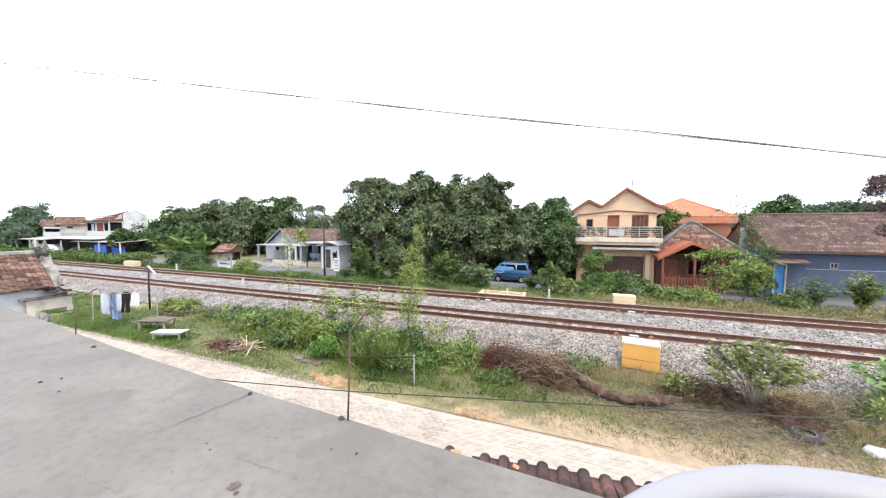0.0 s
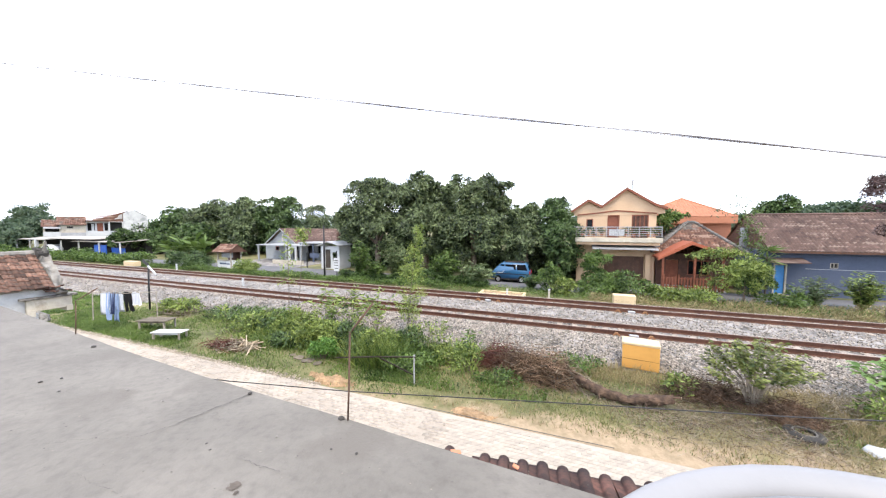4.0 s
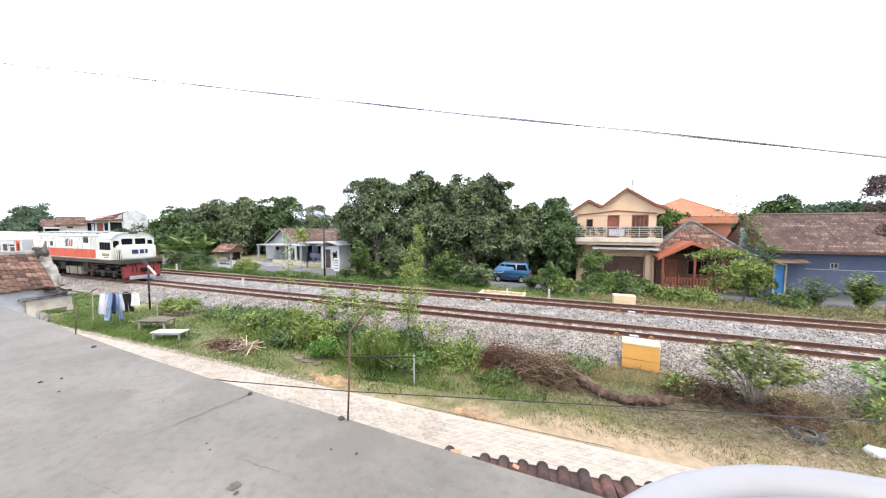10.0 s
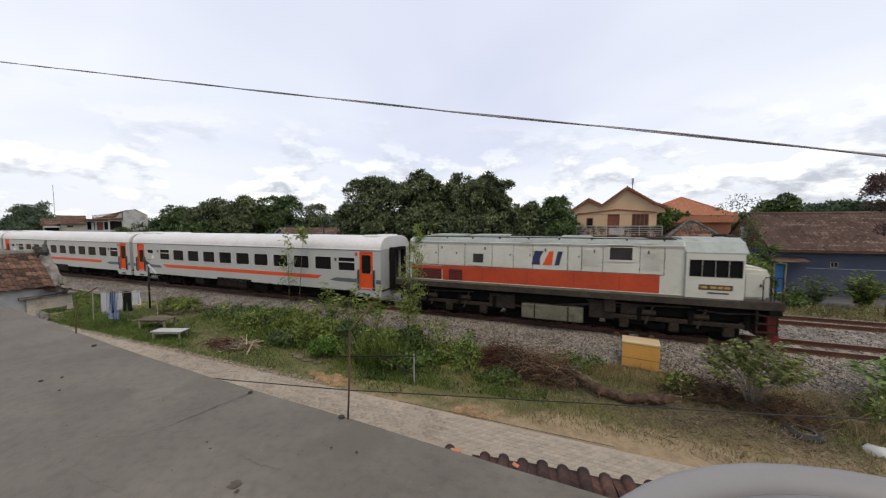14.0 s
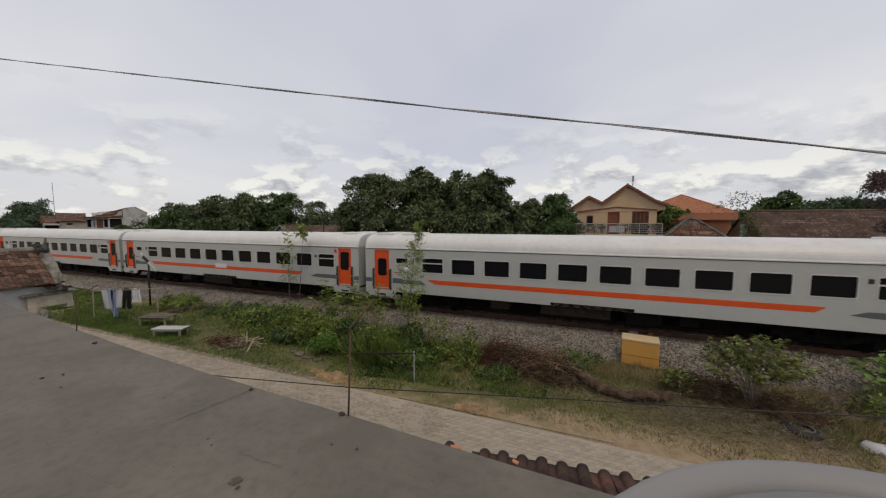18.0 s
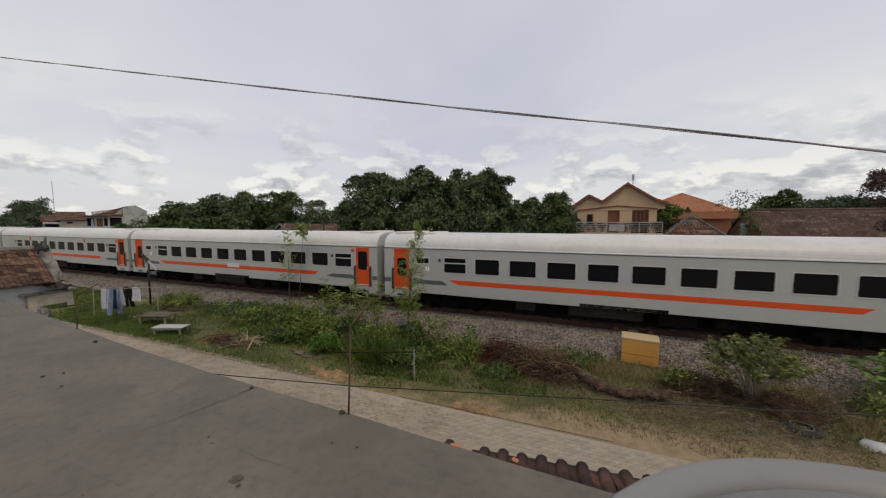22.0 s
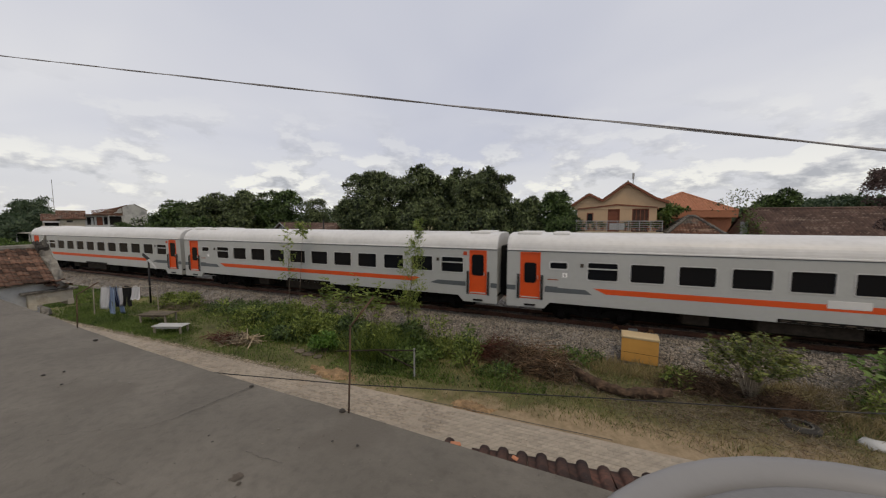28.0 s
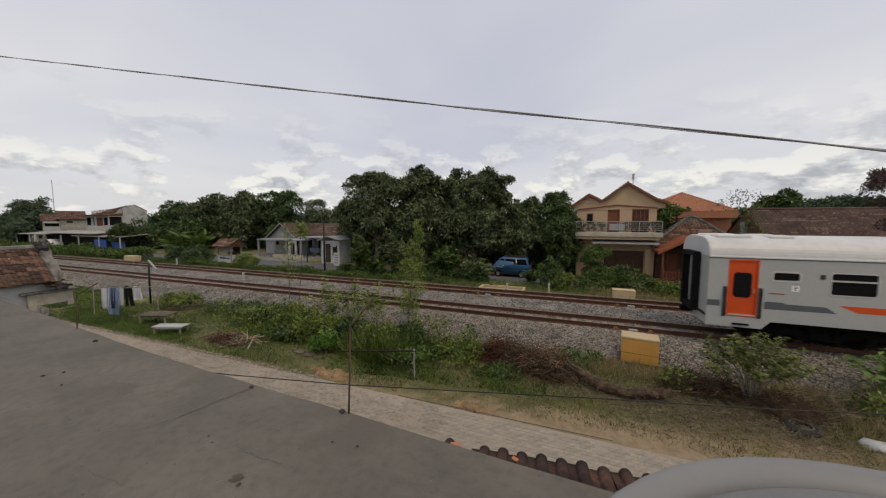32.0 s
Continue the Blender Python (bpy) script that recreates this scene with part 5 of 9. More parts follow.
        panes = [(12.46 - O + i * 0.375, 12.815 - O + i * 0.375) for i in range(4)]
        part("cab_side", wall(12.36 - O, 14.0 - O, 1.66, 3.2, cy0, cy1, [(a, b, 2.40, 2.98) for a, b in panes]), M_LWHITE, t, "white cab side")
        for a, b in panes:
            w = part("cab_window", ring_frame(a, b, 2.40, 2.98, *sorted((s * (cw - 0.06), s * (cw + 0.01))), 0.025), M_RUBBER, t)
            part("pane", box(a, b, *sorted((s * (cw - 0.03), s * (cw - 0.04))), 2.40, 2.98), M_GLASS, w)
        part("number_plate", box(12.75 - O, 13.7 - O, *sorted((s * cw, s * (cw + 0.012))), 1.95, 2.13), M_WOODD, t, "brown number plate bar")
        for x0, x1 in ((12.81, 12.99), (13.07, 13.25), (13.29, 13.42), (13.46, 13.63)):
            part("plate_text", box(x0 - O, x1 - O, *sorted((s * (cw + 0.012), s * (cw + 0.016))), 2.0, 2.08), M_PLATE, t, "brass bar of lettering")
        part("plate_text", box(13.0 - O, 13.6 - O, *sorted((s * cw, s * (cw + 0.006))), 1.82, 1.87), M_LGREY, t, "grey bar of lettering")
        part("fuel_tank", box(6.7 - O, 9.1 - O, *sorted((s * 0.75, s * 1.22)), 0.30, 0.90, 0.03), M_OLIVE, t, "grimy olive fuel tank")
        part("tank_strap", box(7.2 - O, 7.26 - O, *sorted((s * 1.21, s * 1.235)), 0.30, 0.90), M_STEEL, t)
        part("tank_strap", box(8.5 - O, 8.56 - O, *sorted((s * 1.21, s * 1.235)), 0.30, 0.90), M_STEEL, t)
        part("tank_pipe", tube([(5.2 - O, s * 1.05, 0.95), (6.6 - O, s * 1.05, 0.72), (9.3 - O, s * 1.05, 1.05), (11 - O, s * 1.05, 1.1)], 0.05, 6), M_STEEL, t)
        for x in (14.42, 14.95):
            part("step_upright", tube([(x - O, s * 1.28, 0.55), (x - O, s * 1.28, 1.5)], 0.03, 6), M_STEEL, t)
        for z in (0.6, 0.88, 1.16):
            part("step", box(14.40 - O, 14.97 - O, *sorted((s * 1.12, s * 1.34)), z, z + 0.03), M_STEEL, t, "grimy grey cab step")
        for x in (14.12, 14.42):
            part("hand_rail", tube([(x + 0.42 - O, s * 1.27, 1.66), (x + 0.42 - O, s * 1.27, 2.35), (x + 0.47 - O, s * 1.27, 2.45), (x + 0.58 - O, s * 1.27, 2.45), (x + 0.63 - O, s * 1.27, 2.35), (x + 0.63 - O, s * 1.27, 1.66)], 0.018, 6), M_STEEL, t)
        part("hand_rail", tube([(1.3 - O, s * 1.3, 1.66), (1.3 - O, s * 1.3, 2.5), (1.5 - O, s * 1.29, 2.5)], 0.022, 6), M_LWHITE, t)
        part("headlight", tube([(14.98 - O, s * 0.95, 1.54), (15.04 - O, s * 0.95, 1.54)], 0.075, 12), M_CHROME, t, "small round deck lamp")
        part("windscreen_frame", ring_frame(-0.40, 0.40, -0.30, 0.30, -0.03, 0.03, 0.07), M_LWHITE, t, at=pose(14.02 - O, s * 0.42, 3.0, 0, 0, 90))
        part("windscreen", rounded_pane(-0.34, 0.34, -0.24, 0.24, -0.01, 0.01, 0.06), M_GLASS, t, "dark windscreen", at=pose(14.045 - O, s * 0.42, 3.0, 0, 0, 90))
        part("corner_window", rounded_pane(-0.17, 0.17, -0.26, 0.26, -0.01, 0.01, 0.1), M_GLASS, t, "small dark corner window", at=pose(14.01 - O, s * 1.08, 2.84, 0, 0, 90))
        part("buffer_step", box(14.7 - O, 15.05 - O, *sorted((s * 1.0, s * 1.35)), 1.2, 1.42, 0.02), M_UNDER, t)
    front = [(-1.36, 1.66), (1.36, 1.66), (1.36, 3.2), (1.05, 3.55), (0.62, 3.70), (-0.62, 3.70), (-1.05, 3.55), (-1.36, 3.2)]
    part("cab_front", prism(front, 13.93 - O, 14.0 - O), M_LWHITE, t, "white cab front")
    part("cab_back", prism(front, 12.38 - O, 12.45 - O), M_LWHITE, t)
    roofp = [(-1.38, 3.18), (-1.38, 3.24), (-1.06, 3.58), (-0.62, 3.73), (0.62, 3.73), (1.06, 3.58), (1.38, 3.24), (1.38, 3.18), (1.02, 3.5), (0.6, 3.66), (-0.6, 3.66), (-1.02, 3.5)]
    part("cab_roof", prism(roofp, 12.34 - O, 14.08 - O), M_LROOF, t, "greyed chamfered cab roof")
    part("horn", tube([(13.4 - O, -0.3, 3.72), (13.4 - O, -0.3, 3.8), (13.8 - O, -0.3, 3.82)], 0.04, 8), M_STEEL, t)
    part("marker_lamps", box(13.92 - O, 14.1 - O, -0.3, 0.3, 3.62, 3.82, 0.04), M_LGREY, t, "lamp housing over the windscreens")
    nose = [(14.0 - O, 1.66), (14.80 - O, 1.66), (14.78 - O, 2.62), (14.66 - O, 2.74), (14.0 - O, 2.78)]
    bm = prism(nose, -1.12, 1.12, axis="y")
    bmesh.ops.bevel(bm, geom=[e for e in bm.edges if abs(e.verts[0].co.x - e.verts[1].co.x) > 0.05 or e.verts[0].co.x > 6.3], offset=0.09, segments=3, affect="EDGES")
    part("nose", bm, M_LWHITE, t, "white rounded nose")
    for s in (-1, 1):
        part("nose_door", box(14.12 - O, 14.58 - O, *sorted((s * 1.12, s * 1.14)), 1.75, 2.55, 0.008), M_LWHITE, t)
        part("door_latch", box(14.50 - O, 14.54 - O, *sorted((s * 1.14, s * 1.16)), 2.1, 2.2), M_DARK, t)
    for a, b in ((-0.5, -0.1), (0.0, 0.26), (0.36, 0.5)):
        part("emblem_bar", box(14.785 - O, 14.808 - O, a, b, 2.08, 2.40), M_NAVY, t, "plain dark shape of an emblem")
    part("front_beam", box(14.80 - O, 15.0 - O, -1.33, 1.33, 1.25, 1.66, 0.03), M_LGREY, t)
    part("plough", prism([(14.75 - O, 1.35), (14.95 - O, 1.35), (15.08 - O, 0.35), (14.92 - O, 0.16), (14.75 - O, 0.4)], -1.16, 1.16, axis="y"), M_PLOUGH, t, "dirty red snow plough")
    part("coupler", box(15.0 - O, 15.5 - O, -0.16, 0.16, 0.72, 1.0, 0.05), M_UNDER, t)
    part("pilot_plate", box(15.0 - O, 15.1 - O, -0.85, 0.85, 0.14, 0.42, 0.03), M_SHEETM, t, "pale scuffed lower edge of the plough")
    for yy in (-0.7, -0.45, 0.45, 0.7):
        part("brake_hose", tube([(15.02 - O, yy, 1.3), (15.16 - O, yy, 1.1), (15.10 - O, yy * 0.95, 0.7)], 0.025, 6), M_RUBBER, t)
    part("rear_coupler", box(0.1 - O, 0.8 - O, -0.14, 0.14, 0.75, 1.0, 0.03), M_UNDER, t)
    part("underframe", box(-7.0, 6.5, -0.95, 0.95, 0.80, 1.36), M_UNDER, t)
    part("sump", box(-2.3, 1.5, -0.74, 0.74, 0.22, 0.80, 0.03), M_UNDER, t)
    for cx in (-4.8, 3.9):
        bogie_frame(t, cx, 3.2, 0.457, True)
        part("bogie_beam", box(cx - 2.1, cx + 2.1, -1.16, -1.04, 0.62, 0.78, 0.02), M_STEEL, t)
        for k in (-1.6, 0.0, 1.6):
            part("wheelset", LWHEEL, None, t, at=pose(cx + k, 0, 0.457))
            part("axle_box", box(cx + k - 0.16, cx + k + 0.16, -1.2, -1.04, 0.3, 0.62, 0.03), M_STEEL, t)
            part("spring", tube([(cx + k + 0.5, -1.1, 0.6), (cx + k + 0.5, -1.1, 1.1)], 0.1, 8), M_UNDER, t)
        part("motor_block", box(cx - 2.15, cx + 2.15, -0.42, 0.42, 0.2, 0.8), M_UNDER, t)
        for k in (-0.8, 0.8):
            part("brake_cylinder", tube([(cx + k - 0.22, -1.12, 0.92), (cx + k + 0.22, -1.12, 0.92)], 0.11, 10), M_STEEL, t)
            part("damper", tube([(cx + k - 0.1, -1.14, 0.5), (cx + k + 0.15, -1.14, 1.2)], 0.035, 6), M_LGREY, t)
        part("sand_box", box(cx - 2.3, cx - 1.9, -1.25, -0.9, 0.85, 1.35, 0.02), M_STEEL, t)
    return t


def add_digit(t, digit):
    cu = bpy.data.curves.new("digit", "FONT")
    cu.body, cu.size, cu.align_x, cu.align_y, cu.extrude = digit, 0.19, "CENTER", "CENTER", 0.001
    ob = new("digit_shape", cu)
    me = bpy.data.meshes.new_from_object(ob.evaluated_get(bpy.context.evaluated_depsgraph_get()))
    bpy.data.objects.remove(ob)
    me.materials.clear()
    me.materials.append(M_BLACKM)
    part("coach_digit", me, None, t, "black printed numeral", at=pose(2.27 - HALF, -SIDE - 0.007, 2.02, 90))


loco = locomotive()
plain = coach("silver-grey passenger coach with orange stripe and orange doors")
plated = coach("silver-grey passenger coach with orange stripe and pale destination boards", plate=True)
coaches = [plain] + [copy_thing(plain, pose(0, 0, 0)) for _ in range(4)]
boarded = [plated] + [copy_thing(plated, pose(0, 0, 0)) for _ in range(2)]
coaches = [coaches[0], coaches[1], boarded[0], coaches[2], boarded[1], boarded[2], coaches[3], coaches[4]]
gen = coach("silver-grey passenger coach with louvred generator compartment", generator=True)
TRAIN = coaches[:5] + [gen] + coaches[5:]
for c, d in zip(coaches, "12345678"):
    add_digit(c, d)

# ---- buildings across the line ----


def window_in(t, x0, x1, z0, z1, y, depth=0.14, bars=1, frame_mat=M_WOODR, pane_mat=None, name="window"):
    w = part(name, ring_frame(x0, x1, z0, z1, y - 0.02, y + depth, 0.07), frame_mat, t)
    part("pane", box(x0 + 0.06, x1 - 0.06, y + depth * 0.5, y + depth * 0.5 + 0.02, z0 + 0.06, z1 - 0.06), pane_mat or M_GLASS, w)
    for i in range(1, bars + 1):
        x = x0 + (x1 - x0) * i / (bars + 1)
        part("mullion", box(x - 0.03, x + 0.03, y, y + depth, z0 + 0.07, z1 - 0.07), frame_mat, w)
    return w


def two_storey_house():
    t = thing("two_storey_house", (0.2, 30.5, GROUND), 0, "cream two-storey house with wavy gables and a balcony", "house")
    W, D, F2, TOP = 5.9, 8.0, 3.95, 5.85
    h1 = [(2.2, 5.15, 0.0, 2.32)]
    part("lower_wall", wall(0, W, 0, 3.3, 0.9, 1.1, h1), M_CREAM, t)
    part("side_wall", box(0, 0.2, 1.1, D, 0, TOP), M_CREAM, t)
    part("side_wall", box(W - 0.2, W, 1.1, D, 0, TOP), M_CREAM, t)
    part("back_wall", box(0.2, W - 0.2, D - 0.2, D, 0, TOP), M_CREAM, t)
    g = part("garage_door", box(2.2, 5.15, 0.98, 1.05, 0.02, 2.32), M_WOODD, t, "dark brown folding garage door")
    for i in range(8):
        part("leaf", box(2.24 + i * 0.365, 2.24 + i * 0.365 + 0.33, 0.95, 0.98, 0.06, 2.28, 0.01), M_WOODD, g)
    part("gate_post", box(5.2, 5.55, 0.55, 0.9, 0, 2.5), M_CREAM, t)
    part("upper_floor", box(-0.1, W + 0.1, -0.35, D, 3.3, 3.6), M_CREAM, t)
    part("balcony_fascia", box(-0.15, W + 0.25, -0.55, -0.35, 3.52, 3.90, 0.03), M_PALE, t, "pale balcony edge beam")
    part("awning", prism([(-0.75, 2.95), (-0.75, 3.03), (0.9, 3.28), (0.9, 3.2)], 1.2, W - 0.05), M_SHEETM, t, "white awning over the ground floor")
    h2 = [(0.72, 1.25, 4.55, 5.45), (2.35, 3.25, 3.65, 5.75), (4.15, 5.35, 3.65, 5.75)]
    part("upper_wall", wall(0, W, 3.6, 6.0, 0.7, 0.9, h2), M_CREAM, t)
    window_in(t, *h2[0], 0.7, bars=0)
    d = part("balcony_door", ring_frame(*h2[1], 0.68, 0.88, 0.08), M_WOODR, t, "brown panelled balcony door")
    part("door_leaf", box(2.43, 3.17, 0.78, 0.82, 3.65, 5.67), M_WOODR, d)
    window_in(t, *h2[2], 0.7, bars=3, pane_mat=M_WOODD)
    # wavy gable front
    gab = [(-0.45, 5.75), (-0.4, 6.05), (0.85, 6.95), (1.9, 6.38), (3.72, 7.78), (5.75, 6.45), (6.45, 6.15), (6.45, 5.85), (W, 5.80), (0, 5.72)]
    part("gable", prism(gab, 0.66, 0.84, axis="y"), M_CREAM, t, "cream wavy gable wall")
    part("cornice", prism([(0, 5.74), (1.5, 5.88), (3.0, 6.06), (4.6, 5.92), (W, 5.82), (W, 5.90), (4.6, 6.02), (3.0, 6.17), (1.5, 5.98), (0, 5.84)], 0.60, 0.74, axis="y"), M_WOODR, t, "thin brown moulding")
    verge = [(-0.55, 6.02), (0.85, 7.02), (1.9, 6.45), (3.72, 7.88), (5.75, 6.55), (6.6, 6.22)]
    for (xa, za), (xb, zb) in zip(verge, verge[1:]):
        part("verge", prism([(xa, za - 0.10), (xb, zb - 0.10), (xb, zb + 0.06), (xa, za + 0.06)], 0.35, 0.75, axis="y"), M_WOODR, t, "brown roof verge")
        ln = math.hypot(xb - xa, zb - za)
        u = ((xb - xa) / ln, 0, (zb - za) / ln)
        part("roof", tile_rows("roof", (xa, 0.4, za + 0.05), (0, 1, 0), u, D - 0.2, ln, M_TILER) if u[2] > 0 else tile_rows("roof", (xb, 0.4, zb + 0.05), (0, 1, 0), (-u[0], 0, -u[2]), D - 0.2, ln, M_TILER), None, t, "brown tiled roof")
    part("finial", tube([(3.72, 0.5, 7.88), (3.72, 0.5, 8.05)], [0.1, 0.05], 8), M_RIDGE, t)
    part("finial", tube([(0.85, 0.5, 7.0), (0.85, 0.5, 7.12)], [0.1, 0.05], 8), M_RIDGE, t)
    rail = part("balustrade", box(-0.1, W + 0.2, -0.50, -0.44, 4.72, 4.79), M_SHEETM, t, "grey metal balcony railing")
    for z in (4.05, 4.22, 4.38, 4.55):
        part("rail_bar", box(-0.1, W + 0.2, -0.49, -0.455, z, z + 0.035), M_SHEETM, rail)
    for i in range(48):
        x = -0.05 + i * (W + 0.2) / 47
        part("baluster", box(x - 0.012, x + 0.012, -0.485, -0.46, 3.95, 4.74), M_STEEL, rail)
    for i in range(9):
        x = -0.08 + i * (W + 0.25) / 8
        part("post", box(x - 0.025, x + 0.025, -0.50, -0.44, 3.98, 4.76), M_SHEETM, rail)
    part("panel", box(2.4, 3.5, -0.485, -0.46, 4.05, 4.55), M_WHITE, rail, "white ornamental panel")
    for x, z in ((1.3, 4.3), (1.9, 4.35), (3.6, 4.5), (0.9, 4.2), (4.6, 4.3), (0.4, 4.3), (4.2, 4.3), (5.2, 4.3), (5.6, 4.3)):
        p2 = part("potted_plant", lathe([(0.08, 0), (0.12, 0.22), (0.11, 0.24)], 12), M_TILEO, t, at=pose(x, -0.15, 3.98))
        part("plant_leaves", crown_mesh("plant_leaves", [(0, 0, 0.44, 0.26, 0.22, 0.28)], 200, 0.16, 0.06, L_DARK, 8), None, p2)
    m = part("mast", tube([(4.5, 3.5, 6.4), (4.5, 3.5, 8.9)], 0.03, 6), M_STEEL, t, "thin antenna mast")
    part("antenna_panel", box(4.42, 4.58, 3.45, 3.55, 8.5, 9.0), M_SHEETM, m)
    return t


two_storey_house()


def orange_roof_house():
    t = thing("orange_roofed_house", (6.6, 40, GROUND), 0, "house with a bright orange hipped tile roof", "house")
    part("wall", wall(0, 7.4, 0, 5.3, 0, 0.2), M_TILEO, t, "orange painted wall")
    part("wall", box(0, 0.2, 0.2, 8, 0, 5.3), M_CREAM, t)
    part("wall", box(7.2, 7.4, 0.2, 8, 0, 5.3), M_CREAM, t)
    W2, rise = 8.2, 2.1
    part("roof", tile_rows("roof", (-0.5, -0.5, 5.75), (1, 0, 0), (0, 4.3, rise), W2, math.hypot(4.3, rise), M_TILEO, inside=lambda a, b: 4.7 * b / 4.8 < a < W2 - 3.5 * b / 4.8), None, t, "orange tiled front slope")
    bm = bmesh.new()
    pk = bm.verts.new((4.2, 3.8, 5.72 + rise))
    base = [bm.verts.new(p) for p in ((-0.5, -0.5, 5.72), (7.7, -0.5, 5.72), (7.7, 8.5, 5.72), (-0.5, 8.5, 5.72))]
    for i in range(4):
        bm.faces.new((base[i], base[(i + 1) % 4], pk))
    bm.faces.new(base[::-1])
    part("roof_deck", bm, M_TILEO, t)
    part("fascia", box(-0.5, 7.7, -0.56, -0.5, 5.1, 5.76), M_TILEO, t, "orange fascia board")
    for i in range(4):
        a, b = Vector(((-0.5, 7.7, 7.7, -0.5)[i], (-0.5, -0.5, 8.5, 8.5)[i], 5.8)), Vector((4.2, 3.8, 5.8 + rise))
        part("hip_ridge", tube([a, b], 0.08, 6), M_TILEO, t)


orange_roof_house()


def porch_house():
    t = thing("porch_house", (6.3, 30.2, GROUND), 0, "low house with brown tiled hip roof and red wooden porch", "house")
    W, D = 5.2, 6.5
    # front wall is dark brown: the porch's shade is put into its colour
    part("wall", wall(0, W, 0, 2.7, 1.7, 1.85, [(0.7, 1.6, 0, 2.1), (2.2, 3.6, 0.9, 2.1)]), M_WOODD, t, "porch wall with the porch's shade put into its dark brown")
    part("wall", box(0, 0.15, 1.85, D, 0, 2.7), M_CREAM, t)
    part("wall", box(W - 0.15, W, 1.85, D, 0, 2.7), M_CREAM, t)
    part("back_wall", box(0.15, W - 0.15, D - 0.15, D, 0, 2.7), M_CREAM, t)
    part("door", box(0.72, 1.58, 1.75, 1.80, 0.02, 2.08), M_WOODR, t)
    window_in(t, 2.2, 3.6, 0.9, 2.1, 1.7, bars=2)
    # hipped roof, its ridge along x
    part("roof", tile_rows("roof", (-0.5, 0.9, 2.72), (1, 0, 0), (0, 2.9, 2.35), W + 1.0, math.hypot(2.9, 2.35), M_TILER, 0.22, 0.26, inside=lambda a, b: 3.1 * b / 3.73 < a < W + 1.0 - 2.6 * b / 3.73), None, t, "weathered red-brown tile slope")
    part("roof", tile_rows("roof", (-0.5, 6.7, 2.72), (0, -1, 0), (3.1, 0, 2.35), 5.8, math.hypot(3.1, 2.35), M_TILEG, 0.24, 0.3, inside=lambda a, b: 2.9 * b / 3.89 < a < 5.8 - 2.9 * b / 3.89), None, t, "lichen-grey tile slope")
    bm = bmesh.new()
    e = [bm.verts.new(p) for p in ((-0.5, 0.9, 2.70), (W + 0.5, 0.9, 2.70), (W + 0.5, 6.7, 2.70), (-0.5, 6.7, 2.70), (2.6, 3.8, 5.05), (3.1, 3.8, 5.05))]
    for q in ((0, 1, 5, 4), (1, 2, 5), (2, 3, 4, 5), (3, 0, 4), (3, 2, 1, 0)):
        bm.faces.new([e[i] for i in q])
    part("roof_deck", bm, M_TILER, t)
    for a, b, k in (((-0.5, 0.9, 2.82), (2.6, 3.8, 5.17), 13), ((5.7, 0.9, 2.82), (3.1, 3.8, 5.17), 13), ((2.6, 3.8, 5.17), (3.1, 3.8, 5.17), 2), ((-0.5, 6.7, 2.82), (2.6, 3.8, 5.17), 13)):
        a, b = Vector(a), Vector(b)
        for i in range(k):
            part("ridge_tile", tube([a.lerp(b, i / k), a.lerp(b, (i + 1.08) / k)], [0.15, 0.11], 7), M_TILEG, t)
    # porch with its own gable
    part("porch_roof", prism([(-0.35, 2.35), (1.75, 3.55), (3.9, 2.7), (3.9, 2.82), (1.75, 3.7), (-0.35, 2.5)], -0.9, 1.6, axis="y"), M_TERRA, t, "red-orange porch roof")
    part("porch_beam", prism([(-0.38, 2.25), (1.75, 3.46), (1.75, 3.62), (-0.38, 2.42)], -1.0, -0.9, axis="y"), M_TERRA, t, "red bargeboard")
    part("porch_beam", prism([(1.75, 3.46), (3.95, 2.6), (3.95, 2.76), (1.75, 3.62)], -1.0, -0.9, axis="y"), M_TERRA, t, "red bargeboard")
    for x in (0.0, 2.0, 3.7):
        part("porch_post", box(x - 0.07, x + 0.07, -0.82, -0.68, 0, 2.65), M_WOODR, t)
    f = part("porch_fence", box(0.0, 3.8, -0.86, -0.80, 0.88, 0.95), M_WOODR, t, "red-brown picket fence")
    part("lower_rail", box(0.0, 3.8, -0.86, -0.80, 0.25, 0.32), M_WOODR, f)
    for i in range(20):
        part("picket", box(0.02 + i * 0.19, 0.11 + i * 0.19, -0.9, -0.86, 0.05, 1.02 + (0.18 if i % 5 == 0 else 0)), M_WOODR, f)
    part("porch_floor", box(-0.1, 4.0, -0.9, 1.7, -0.05, 0.05), M_CONC, t)


porch_house()


